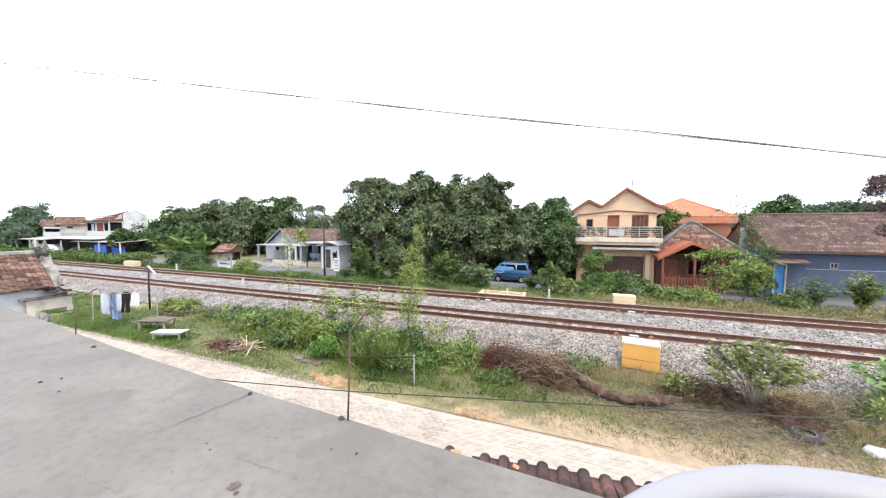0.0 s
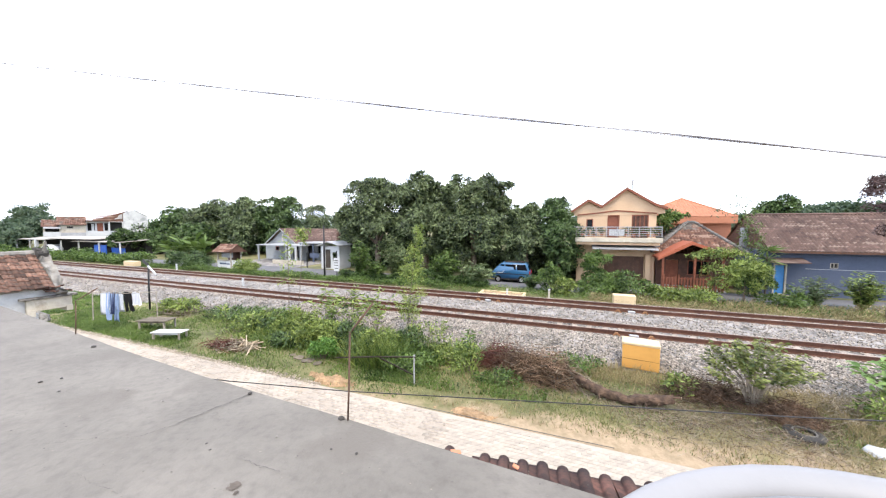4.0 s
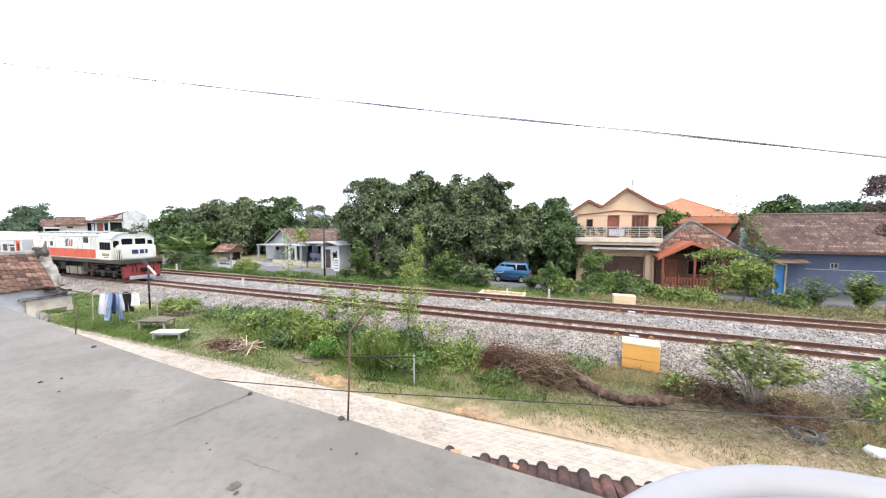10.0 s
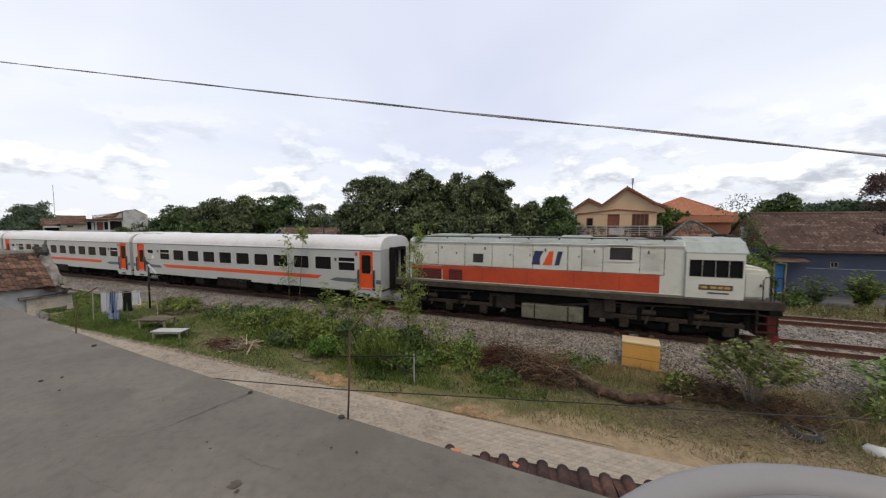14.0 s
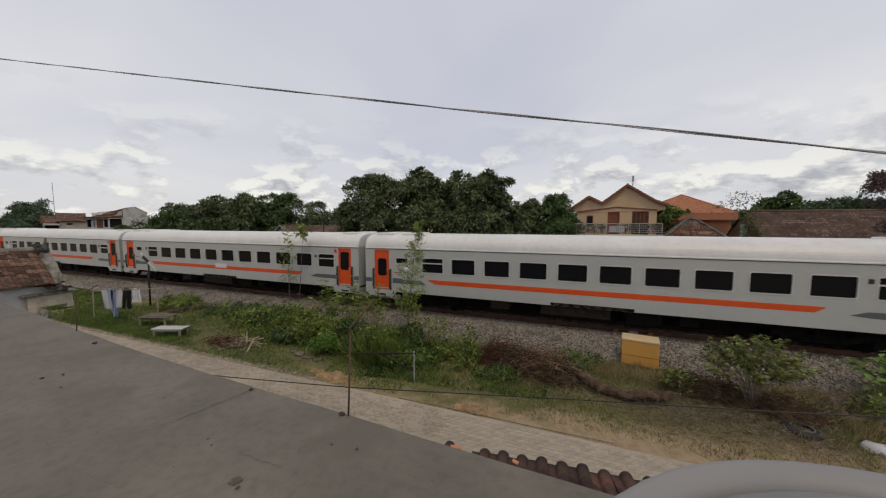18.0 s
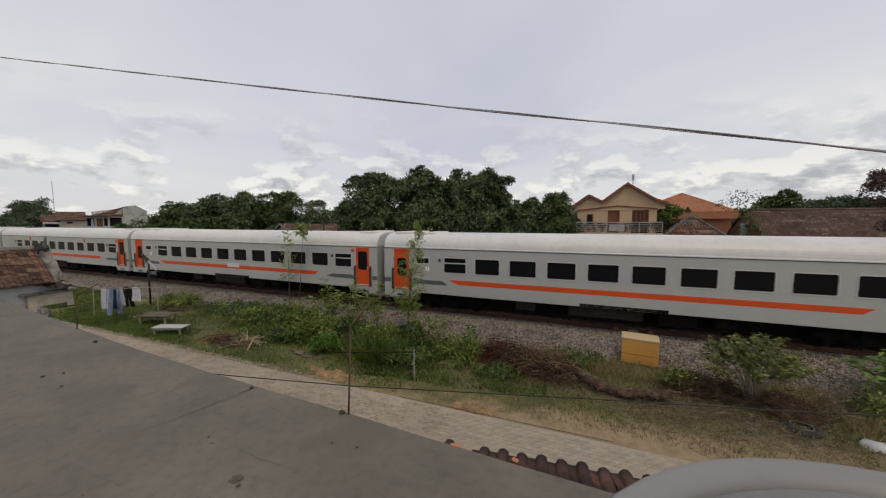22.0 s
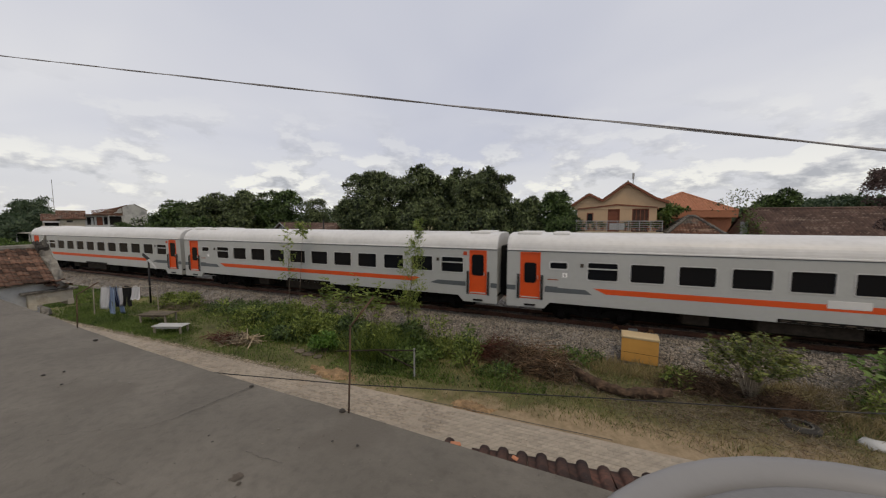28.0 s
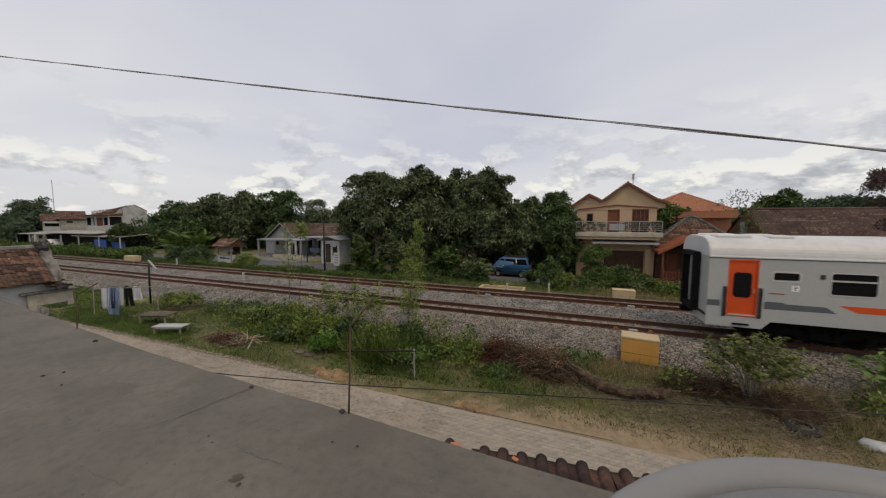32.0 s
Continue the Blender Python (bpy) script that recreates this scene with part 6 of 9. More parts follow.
def blue_house():
    t = thing("blue_house", (12.4, 30.2, GROUND), 0, "long blue-grey house with a brown tiled roof", "house")
    W, D = 13.0, 7.4
    part("wall", wall(0, W, 0, 3.15, 0, 0.18, [(0.75, 1.35, 0.0, 2.1), (3.62, 4.02, 1.98, 2.34), (7.2, 8.4, 1.0, 2.3)]), M_BLUEW, t, "faded blue-grey wall")
    part("wall", box(0, 0.18, 0.18, D, 0, 3.15), M_BLUEW, t)
    part("wall", box(W - 0.18, W, 0.18, D, 0, 3.15), M_BLUEW, t)
    part("back_wall", box(0.18, W - 0.18, D - 0.18, D, 0, 3.15), M_BLUEW, t)
    part("door", box(0.78, 1.32, 0.08, 0.13, 0.02, 2.08), M_SKYB, t, "bright blue door, dimmed in colour for shade")
    part("door_frame", ring_frame(0.7, 1.42, 0, 2.18, -0.03, 0.1, 0.08), M_PALE, t, "yellowish door frame")
    w = part("vent_window", ring_frame(3.62, 4.02, 1.98, 2.34, -0.03, 0.12, 0.04), M_WOODG, t)
    part("pane", box(3.64, 4.0, 0.06, 0.09, 2.0, 2.32), M_DARK, w)
    part("mullion", box(3.80, 3.84, -0.01, 0.1, 2.0, 2.32), M_WOODG, w)
    window_in(t, 7.2, 8.4, 1.0, 2.3, 0.0, bars=2)
    part("canopy", prism([(-1.0, 2.32), (-1.0, 2.38), (0.0, 2.62), (0.0, 2.56)], 0.1, 2.2), M_TILEI, t, "small brown door canopy")
    part("plinth_pipe", box(2.4, 12.9, -0.02, 0.0, 1.87, 1.905), M_SHEETM, t, "pale horizontal pipe on the wall")
    rise, run = 2.55, 3.9
    part("roof", tile_rows("roof", (0.25, -0.5, 3.1), (1, 0, 0), (0, run, rise), W + 0.25, math.hypot(run, rise), M_TILEI, 0.2, 0.235), None, t, "dark weathered brown tile slope")
    part("roof", tile_rows("roof", (W + 0.5, D + 0.4, 3.1), (-1, 0, 0), (0, -run, rise), W + 0.25, math.hypot(run, rise), M_TILEI), None, t)
    part("roof_deck", prism([(-0.5, 3.06), (3.4, 5.62), (7.8, 3.06)], 0.3, W + 0.4), M_WOODD, t)
    part("ridge", tube([(0.25, 3.4, 5.72), (W * 0.5, 3.4, 5.70), (W + 0.5, 3.4, 5.72)], 0.11, 7), M_TILEI, t)
    part("eave_board", box(0.25, W + 0.5, -0.56, -0.52, 2.98, 3.12), M_WOODD, t)
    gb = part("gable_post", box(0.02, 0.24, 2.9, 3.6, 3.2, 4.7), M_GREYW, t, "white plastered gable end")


blue_house()


def white_house():
    t = thing("white_house", (-43.8, 36.5, GROUND), 0, "pale blue-white house with a brown tiled gable roof", "house")
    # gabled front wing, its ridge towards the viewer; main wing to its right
    # white walls painted grey, standing for the shade of the overhang
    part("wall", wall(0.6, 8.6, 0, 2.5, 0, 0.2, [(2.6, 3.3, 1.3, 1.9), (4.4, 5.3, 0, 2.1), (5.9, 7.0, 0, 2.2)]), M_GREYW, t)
    part("gable", prism([(1.5, 2.5), (6.6, 2.5), (4.05, 4.30)], 0.0, 0.2, axis="y"), M_GREYW, t, "white gable wall, greyed to hold its shade")
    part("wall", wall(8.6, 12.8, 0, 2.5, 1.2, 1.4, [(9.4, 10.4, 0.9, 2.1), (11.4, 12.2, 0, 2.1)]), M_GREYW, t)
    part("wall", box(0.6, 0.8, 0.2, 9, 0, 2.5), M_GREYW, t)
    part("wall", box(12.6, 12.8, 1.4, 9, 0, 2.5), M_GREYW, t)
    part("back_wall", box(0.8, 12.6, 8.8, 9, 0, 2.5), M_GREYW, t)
    # dark sheet added behind the openings as the room's shade
    part("dark_room", box(1.0, 12.4, 2.0, 2.1, 0, 2.5), M_DARK, t)
    ln = math.hypot(3.0, 2.25)
    part("roof", tile_rows("roof", (7.05, -0.5, 2.2), (0, 1, 0), (-3.0, 0, 2.25), 7, ln, M_TILEI), None, t, "brown tiled roof")
    part("roof", tile_rows("roof", (1.05, -0.5, 2.2), (0, 1, 0), (3.0, 0, 2.25), 7, ln, M_TILEI), None, t, "brown tiled roof")
    part("roof", tile_rows("roof", (5.0, 0.7, 2.4), (1, 0, 0), (0, 3.6, 2.0), 8.2, math.hypot(3.6, 2.0), M_TILEI, inside=lambda a, b: 1.9 - b * 0.7 < a < 8.2 - b * 0.72), None, t, "brown tiled main roof")
    part("roof_deck", prism([(0.8, 2.36), (4.3, 4.3), (7.9, 2.36)], 5.0, 10.2), M_WOODD, t)
    part("ridge", tube([(4.05, -0.5, 4.5), (4.05, 4.5, 4.5)], 0.1, 6), M_TILEI, t)
    part("ridge", tube([(4.05, 4.3, 4.42), (10.2, 4.3, 4.42)], 0.1, 6), M_TILEI, t)
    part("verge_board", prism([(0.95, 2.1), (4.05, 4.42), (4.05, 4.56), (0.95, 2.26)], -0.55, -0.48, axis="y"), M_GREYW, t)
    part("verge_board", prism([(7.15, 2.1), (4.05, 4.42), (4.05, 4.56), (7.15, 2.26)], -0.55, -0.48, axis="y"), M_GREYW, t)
    part("side_vane", prism([(3.9, 2.7), (4.2, 2.7), (4.05, 3.9)], -0.06, 0.0, axis="y"), M_PALE, t, "narrow pale gable panel")
    c = part("carport", box(2.8, 10.8, -3.4, 0.0, 2.24, 2.36), M_SHEETM, t, "flat pale carport roof")
    for x in (3.0, 8.1, 10.6):
        part("post", box(x - 0.09, x + 0.09, -3.3, -3.1, 0, 2.24), M_GREYW, c)
    part("arch", ring_frame(8.5, 9.9, -0.1, 2.24, -3.32, -3.12, 0.26), M_WHITE, t, "white porch arch")
    c2 = part("side_canopy", box(9.0, 13.2, -2.0, 1.2, 2.55, 2.68), M_SHEETM, t, "flat pale canopy")
    for x in (9.2, 11.4, 13.0):
        part("post", box(x - 0.08, x + 0.08, -1.9, -1.74, 0, 2.55), M_BLUEW, c2)
    for h in ((2.6, 3.3, 1.3, 1.9),):
        window_in(t, *h, 0.0, bars=0)
    window_in(t, 9.4, 10.4, 0.9, 2.1, 1.2, bars=1, frame_mat=M_GREYW)
    part("low_wall", box(7.6, 12.6, -5.0, -4.8, 0, 0.55), M_PALE, t, "low grey-brown garden wall")
    part("forecourt", box(1.0, 13.5, -7.2, -0.1, -0.05, 0.05), M_BALLAST, t, "grey gravel forecourt")


white_house()


def pavilion():
    t = thing("roadside_booth", (-26.7, 30.2, GROUND), 0, "small white booth with a zinc roof beside the road", "booth")
    part("roof", prism([(-0.5, 2.55), (1.0, 3.05), (2.7, 2.65), (2.7, 2.72), (1.0, 3.14), (-0.5, 2.64)], -0.6, 2.2, axis="y"), M_SHEETM, t, "pale zinc roof")
    part("wall", wall(0.2, 2.2, 0, 2.6, 0.0, 0.1, [(1.2, 1.9, 0.9, 1.9)]), M_WHITE, t)
    part("shutter", box(0.3, 0.95, -0.05, 0.0, 0.1, 2.2), M_LGREY, t, "grey shutter")
    part("wall", box(2.1, 2.2, 0.1, 2.0, 0, 2.6), M_WHITE, t)
    part("column", box(-0.1, 0.15, -0.3, -0.05, 0, 2.6), M_WHITE, t)
    part("sign", box(-1.6, -0.3, -0.5, -0.45, 1.25, 1.75), M_BLUEW, t, "blue sign board")
    part("sign_post", box(-2.15, -2.05, -0.45, -0.38, -0.05, 1.8), M_BLACKM, t)


pavilion()


def kiosk():
    t = thing("kiosk", (-37.8, 25.4, GROUND), 0, "small roadside kiosk with tiled roof and white panels", "kiosk")
    W, D = 2.3, 1.4
    for x in (0.1, W - 0.1):
        for y in (0.1, D - 0.1):
            part("post", box(x - 0.06, x + 0.06, y - 0.06, y + 0.06, 0, 2.0), M_WOODG, t)
    part("front_panel", box(0.1, W - 0.1, 0.02, 0.07, 0.15, 1.0), M_WHITE, t, "white front panel with faded lettering")
    part("lettering_bar", box(0.5, 1.5, 0.005, 0.02, 0.55, 0.75), M_BLUEW, t, "plain bar of faded lettering")
    part("lettering_bar", box(1.6, 2.1, 0.005, 0.02, 0.55, 0.7), M_BLUEW, t, "plain bar of faded lettering")
    part("side_panel", box(W - 0.12, W - 0.07, 0.1, D - 0.1, 0.15, 1.0), M_WHITE, t)
    part("back_wall", box(0.1, W - 0.1, D - 0.12, D - 0.06, 0.1, 2.0), M_WOODD, t)
    part("counter", box(0.05, W - 0.05, -0.1, 0.35, 1.0, 1.06), M_WOODG, t)
    part("awning_cloth", box(0.3, W - 0.2, 0.4, 0.45, 1.3, 1.9), M_GREYW, t)
    ln = math.hypot(1.15, 0.85)
    part("roof", tile_rows("roof", (-0.25, -0.4, 1.95), (1, 0, 0), (0, 1.15, 0.85), W + 0.5, ln, M_TILER), None, t, "brown tiled roof")
    part("roof", tile_rows("roof", (W + 0.25, D + 0.4, 1.95), (-1, 0, 0), (0, -1.15, 0.85), W + 0.5, ln, M_TILER), None, t, "brown tiled roof")
    part("roof_deck", prism([(-0.4, 1.92), (0.75, 2.78), (1.9, 1.92)], -0.2, W + 0.2), M_WOODD, t)


kiosk()


def far_houses():
    # three narrow houses in a row that look towards the railway bend
    spot, turn = (-104, 38.6, GROUND), 69.6
    u = thing("far_low_house", spot, turn, "far small house with a brown roof and a white balcony", "house")
    part("wall", wall(-4.5, -2.0, 0, 4.8, 0, 0.25, [(-4.2, -2.2, 3.7, 4.4)]), M_PALE, u)
    part("side_wall", box(-4.5, -4.3, 0.25, 6, 0, 4.8), M_PALE, u)
    part("back_wall", box(-4.3, -2.0, 5.8, 6, 0, 4.8), M_PALE, u)
    # dark sheet stands for the dimness of the upper room
    part("room_dark", box(-4.3, -2.1, 0.9, 1.0, 3.4, 4.6), M_DARK, u)
    part("roof", tile_rows("roof", (-4.75, -0.5, 4.8), (1, 0, 0), (0, 3.0, 1.5), 2.6, 3.35, M_TILER), None, u, "brown tiled roof")
    part("roof_deck", prism([(-0.45, 4.74), (2.6, 6.28), (6.2, 4.74)], -4.7, -2.15), M_WOODD, u)
    part("white_band", box(-4.4, -2.0, -0.5, -0.25, 4.38, 4.78), M_WHITE, u, "white fascia")
    part("balcony", box(-4.45, -2.05, -1.2, -1.05, 2.5, 3.65), M_WHITE, u, "white balcony parapet")
    part("balcony_floor", box(-4.45, -2.05, -1.05, 0, 2.4, 2.55), M_WHITE, u)
    w = thing("far_brown_roofed_house", spot, turn, "far cream house with a brown tiled roof and grey balcony rail", "house")
    part("wall", wall(-1.98, 1.75, 0, 5.3, -0.2, 0.05, [(-1.05, -0.15, 4.45, 4.87)]), M_PALE, w)
    part("side_wall", box(-1.98, -1.78, 0.05, 7, 0, 5.3), M_PALE, w)
    part("back_wall", box(-1.78, 1.75, 6.8, 7, 0, 5.3), M_PALE, w)
    part("vent", box(-1.05, -0.15, -0.1, -0.05, 4.45, 4.87), M_DARK, w, "dark vent opening")
    part("roof", tile_rows("roof", (-2.6, -0.8, 5.2), (1, 0, 0), (0, 3.4, 1.75), 4.55, 3.8, M_TILER), None, w, "brown tiled roof")
    part("roof_deck", prism([(-0.75, 5.14), (2.65, 6.92), (7.2, 5.14)], -2.55, 1.9), M_WOODD, w)
    part("ridge", tube([(-2.65, 2.65, 7.02), (1.95, 2.65, 7.02)], 0.12, 6), M_TILER, w)
    part("balcony_rail", box(-2.0, 1.7, -1.2, -1.1, 2.5, 3.5), M_SHEETM, w, "grey balcony rail")
    part("balcony_floor", box(-2.0, 1.7, -1.1, -0.2, 2.4, 2.55), M_WHITE, w)
    t = thing("far_two_storey_house", spot, turn, "far two-storey white house with stained gable wall and patched roof", "house")
    part("wall", wall(1.8, 8.0, 0, 6.0, 0, 0.25, [(2.05, 3.2, 3.9, 5.65), (3.55, 4.55, 3.65, 5.65), (4.75, 5.35, 3.9, 5.65), (5.68, 7.75, 3.85, 5.9)]), M_WHITE, t)
    # dark sheet behind the wall makes its openings look unlit
    part("room_dark", box(1.9, 7.9, 1.2, 1.3, 0.2, 6.0), M_DARK, t)
    part("back_wall", box(1.8, 12.3, 7.8, 8.0, 0, 6.0), M_WHITE, t)
    part("white_cabinet", box(2.65, 3.05, 0.05, 0.2, 3.9, 5.5), M_WHITE, t)
    part("brown_door", box(3.58, 4.52, 0.1, 0.16, 3.68, 5.62), M_WOODR, t, "brown upper door")
    part("flat_roof", box(1.7, 5.5, -1.0, 3.0, 6.0, 6.3), M_WOODD, t, "dark flat porch roof")
    part("parapet", box(1.7, 5.5, -1.1, -0.95, 2.6, 3.75), M_WHITE, t, "white balcony parapet")
    part("balcony_floor", box(1.7, 8.0, -0.95, 0, 2.4, 2.6), M_WHITE, t)
    part("column", box(5.4, 5.65, -0.6, -0.35, 2.6, 6.0), M_WHITE, t)
    # the slope rises from the eave over the dark opening to a ridge that climbs towards the gable
    part("patched_roof", tile_rows("roof", (2.9, 0.3, 6.05), (0.985, 0, 0.17), (0, 4.0, 1.15), 6.4, 4.16, M_TILER), None, t, "patched brown tiled roof slope")
    part("roof_body", prism([(2.9, 5.95), (8.05, 5.95), (8.05, 8.0), (7.0, 7.7), (2.9, 6.35)], 0.3, 7.8, axis="y"), M_TILER, t, "brown roof end")
    part("roof_end", prism([(2.9, 6.0), (9.2, 6.0), (9.2, 8.80), (2.9, 6.45)], 3.9, 4.3, axis="y"), M_TILER, t, "brown weathered roof end")
    part("paint_patch", prism([(6.3, 6.55), (7.9, 6.75), (7.9, 7.9), (7.3, 7.55), (7.0, 6.95)], 0.27, 0.30, axis="y"), M_PLASTER, t, "flaking white patch")
    part("gable_wall", prism([(8.0, 0), (12.4, 0), (12.4, 7.35), (10.15, 8.75), (9.25, 8.72), (8.0, 8.05)], -0.4, 0.0, axis="y"), M_PLASTER, t, "stained white gable wall, greyed to hold its shade")
    part("gable_coping", prism([(10.15, 8.75), (12.5, 7.3), (12.5, 7.42), (10.15, 8.87)], -0.5, 4.0, axis="y"), M_RIDGE, t, "grey stained coping")
    part("small_window", box(10.5, 11.45, -0.44, -0.39, 4.5, 5.1), M_DARK, t)
    part("side_wall", box(12.2, 12.4, 0.0, 7.8, 0, 7.2), M_PLASTER, t)
    part("water_drum", lathe([(0.4, 0.0), (0.45, 0.1), (0.45, 0.6), (0.1, 0.75)], 14), M_WHITE, t, "white roof water drum", at=pose(4.4, 1.0, 6.3))
    c = thing("roadside_canopy", (-104, 32.5, GROUND), 0, "long flat pale sheet canopy over parked cars", "canopy")
    for x0, x1, z in ((0.0, 13.0, 2.45), (11.0, 29.5, 2.75), (22.0, 37.0, 2.35)):
        part("sheet_roof", prism([(-2.6, z - 0.12), (-2.6, z - 0.06), (1.5, z + 0.28), (1.5, z + 0.2)], x0, x1), M_CONC, c, "pale sheet roof")
    for x in (0.5, 6, 12, 18, 24, 30.5, 36.6):
        part("post", box(x - 0.08, x + 0.08, -2.5, -2.34, 0, 2.3), M_WHITE, c)
    part("back_wall", box(0, 37, 1.6, 1.75, 0, 2.3), M_DARK, c)
    part("tarpaulin", box(28.4, 32.0, -2.2, -2.1, 0.25, 1.75), M_TARP, c, "hanging blue tarpaulin")
    part("tarpaulin", box(32.2, 36.0, -1.6, -1.5, 0.25, 1.3), M_TARP, c, "hanging blue tarpaulin")
    part("white_column", box(8.4, 9.0, -2.6, -2.2, 0, 2.4), M_WHITE, c)
    s = thing("far_blue_shop", (-128, 42, GROUND), 0, "far grey-blue house corner behind trees", "house")
    part("wall", box(0, 9, 0, 6, 0, 6.2), M_SHEETM, s)
    part("flat_roof", box(-0.5, 9.5, -0.5, 6.5, 6.2, 6.4), M_WHITE, s)
    m = thing("radio_mast", (-174.3, 60, GROUND), 0, "thin far grey radio mast", "mast")
    part("pole", tube([(0, 0, 0), (0, 0, 19.4)], 0.06, 6), M_STEEL, m)


far_houses()

# ---- vehicles ----


def wheel(t, x, y, r=0.29, w=0.18):
    wh = part("wheel", lathe([(r * 0.6, -w / 2), (r * 0.95, -w / 2), (r, -w / 3), (r, w / 3), (r * 0.95, w / 2), (r * 0.6, w / 2)], 20), M_RUBBER, t, "black tyre", at=pose(x, y, r, 90))
    part("rim", lathe([(r * 0.2, -w / 2 - 0.005), (r * 0.62, -w / 2 - 0.01), (r * 0.62, w / 2 + 0.01), (r * 0.2, w / 2 + 0.005)], 16), M_CHROME, wh)


def blue_van():
    t = thing("blue_minivan", (-5.0, 28.75, -0.585), 0, "old bright blue minivan parked beside the road", "van")
    t.scale = (0.82, 0.9, 0.93)
    # faces -x, its side towards the viewer
    L2, W2 = 1.95, 0.78
    side = [(-1.95, 0.35), (1.90, 0.35), (1.97, 0.75), (1.92, 1.12), (1.72, 1.62), (1.55, 1.80), (-0.75, 1.84), (-1.0, 1.74), (-1.72, 1.10), (-1.93, 0.95), (-1.98, 0.6)]
    bm = prism(side, -W2, W2, axis="y")
    for v in bm.verts:
        if v.co.z > 1.1:
            v.co.y *= 0.90 - 0.04 * (v.co.z - 1.1)
    bmesh.ops.bevel(bm, geom=bm.edges[:], offset=0.05, segments=2, affect="EDGES", clamp_overlap=True)
    part("body", bm, M_VAN, t, "bright blue painted body", smooth=True)
    for s in (-1, 1):
        for x0, x1, xa, xb in ((-1.55, -0.62, -0.98, -0.62), (-0.52, 0.55, -0.52, 0.55), (0.65, 1.72, 0.65, 1.52)):
            bm = bmesh.new()
            vs = []
            for y in (0.0, 0.02):
                vs.append([bm.verts.new((px_, s * (W2 * 0.9 - (pz - 1.1) * 0.035 + y), pz)) for px_, pz in ((x0, 1.16), (x1, 1.16), (xb, 1.66), (xa, 1.66))])
            for i in range(4):
                bm.faces.new((vs[0][i], vs[0][(i + 1) % 4], vs[1][(i + 1) % 4], vs[1][i]))
            bm.faces.new(vs[1])
            bm.faces.new(vs[0][::-1])
            part("side_window", bm, M_GLASS, t, "dark side window")
        part("side_moulding", box(-1.85, 1.88, *sorted((s * W2, s * (W2 + 0.015))), 0.78, 0.84), M_BLACKM, t)
        part("sill", box(-1.3, 1.4, *sorted((s * (W2 - 0.04), s * (W2 + 0.01))), 0.28, 0.38), M_BLACKM, t)
        part("door_handle", box(-0.8, -0.62, *sorted((s * W2, s * (W2 + 0.02))), 1.0, 1.05), M_CHROME, t)
        part("light_stripe", box(-1.4, -0.75, *sorted((s * W2, s * (W2 + 0.006))), 0.88, 0.93), M_WHITE, t, "white stripe")
        part("tail_lamp", box(1.9, 1.98, *sorted((s * 0.5, s * 0.72)), 0.8, 1.1), M_TAIL, t)
        for x in (-1.25, 1.15):
            wheel(t, x, s * 0.70)
            part("wheel_arch", tube([(x, s * (W2 - 0.02), 0.30), (x, s * (W2 + 0.006), 0.30)], 0.36, 20), M_RUBBER, t)
    part("windscreen", box(-0.02, 0.02, -0.6, 0.6, -0.36, 0.36), M_GLASS, t, at=pose(-1.40, 0, 1.43, 0, 48))
    part("rear_window", box(-0.02, 0.02, -0.55, 0.55, -0.22, 0.22), M_GLASS, t, at=pose(1.84, 0, 1.40, 0, -18))
    part("front_bumper", box(-2.03, -1.9, -0.76, 0.76, 0.32, 0.5, 0.03), M_BLACKM, t)
    part("rear_bumper", box(1.9, 2.02, -0.76, 0.76, 0.32, 0.5, 0.03), M_BLACKM, t)
    part("roof_rack", box(-0.6, 1.4, -0.6, 0.6, 1.86, 1.89), M_STEEL, t, "dark low roof rack")


blue_van()


def white_car():
    t = thing("white_car", (-91, 30.6, GROUND), 0, "small white car parked under a canopy", "car")
    side = [(-2.0, 0.3), (2.0, 0.3), (2.05, 0.75), (1.7, 0.95), (1.0, 1.45), (-0.9, 1.48), (-1.5, 1.0), (-2.02, 0.9)]
    bm = prism(side, -0.8, 0.8, axis="y")
    bmesh.ops.bevel(bm, geom=bm.edges[:], offset=0.06, segments=2, affect="EDGES", clamp_overlap=True)
    part("body", bm, M_CARW, t, "white painted body", smooth=True)
    for s in (-1, 1):
        part("side_window", prism([(-1.2, 1.02), (1.3, 1.02), (0.9, 1.36), (-0.85, 1.38)], *sorted((s * 0.78, s * 0.81)), axis="y"), M_GLASS, t)
        for x in (-1.25, 1.25):
            wheel(t, x, s * 0.72)


white_car()

# ---- neighbour's low house with the tile roof ----
nb = thing("neighbour_house", (-14.0, 0, GROUND), 0, "neighbour's low whitewashed house with an old red tile roof", "house")
part("wall", box(-2.0, -0.2, 0.5, 0.7, 0, 3.0), M_PLASTER, nb)
part("wall", box(-0.2, -0.02, 0.5, 4.18, 0, 3.02), M_PLASTER, nb, "stained whitewashed wall")
part("wall_end", box(-0.2, -0.02, 4.18, 4.92, 2.42, 2.98), M_PLASTER, nb)
part("gable", prism([(-0.2, 0), (-0.2, 3.02), (-0.9, 3.82), (-1.8, 3.02), (-1.8, 0)], 4.05, 4.18, axis="y"), M_PLASTER, nb, "grey plastered gable end")
part("wall", box(-2.0, -1.8, 0.7, 4.05, 0, 3.0), M_PLASTER, nb)
part("roof_deck", prism([(0.10, 3.0), (-0.9, 3.93), (-2.1, 3.0), (-0.9, 3.85)], 0.3, 4.62, axis="y"), M_WOODG, nb)
PANR = pan_tile(0.205, 0.26, 0.03, 0.014)
slope = math.atan2(0.93, 1.0)
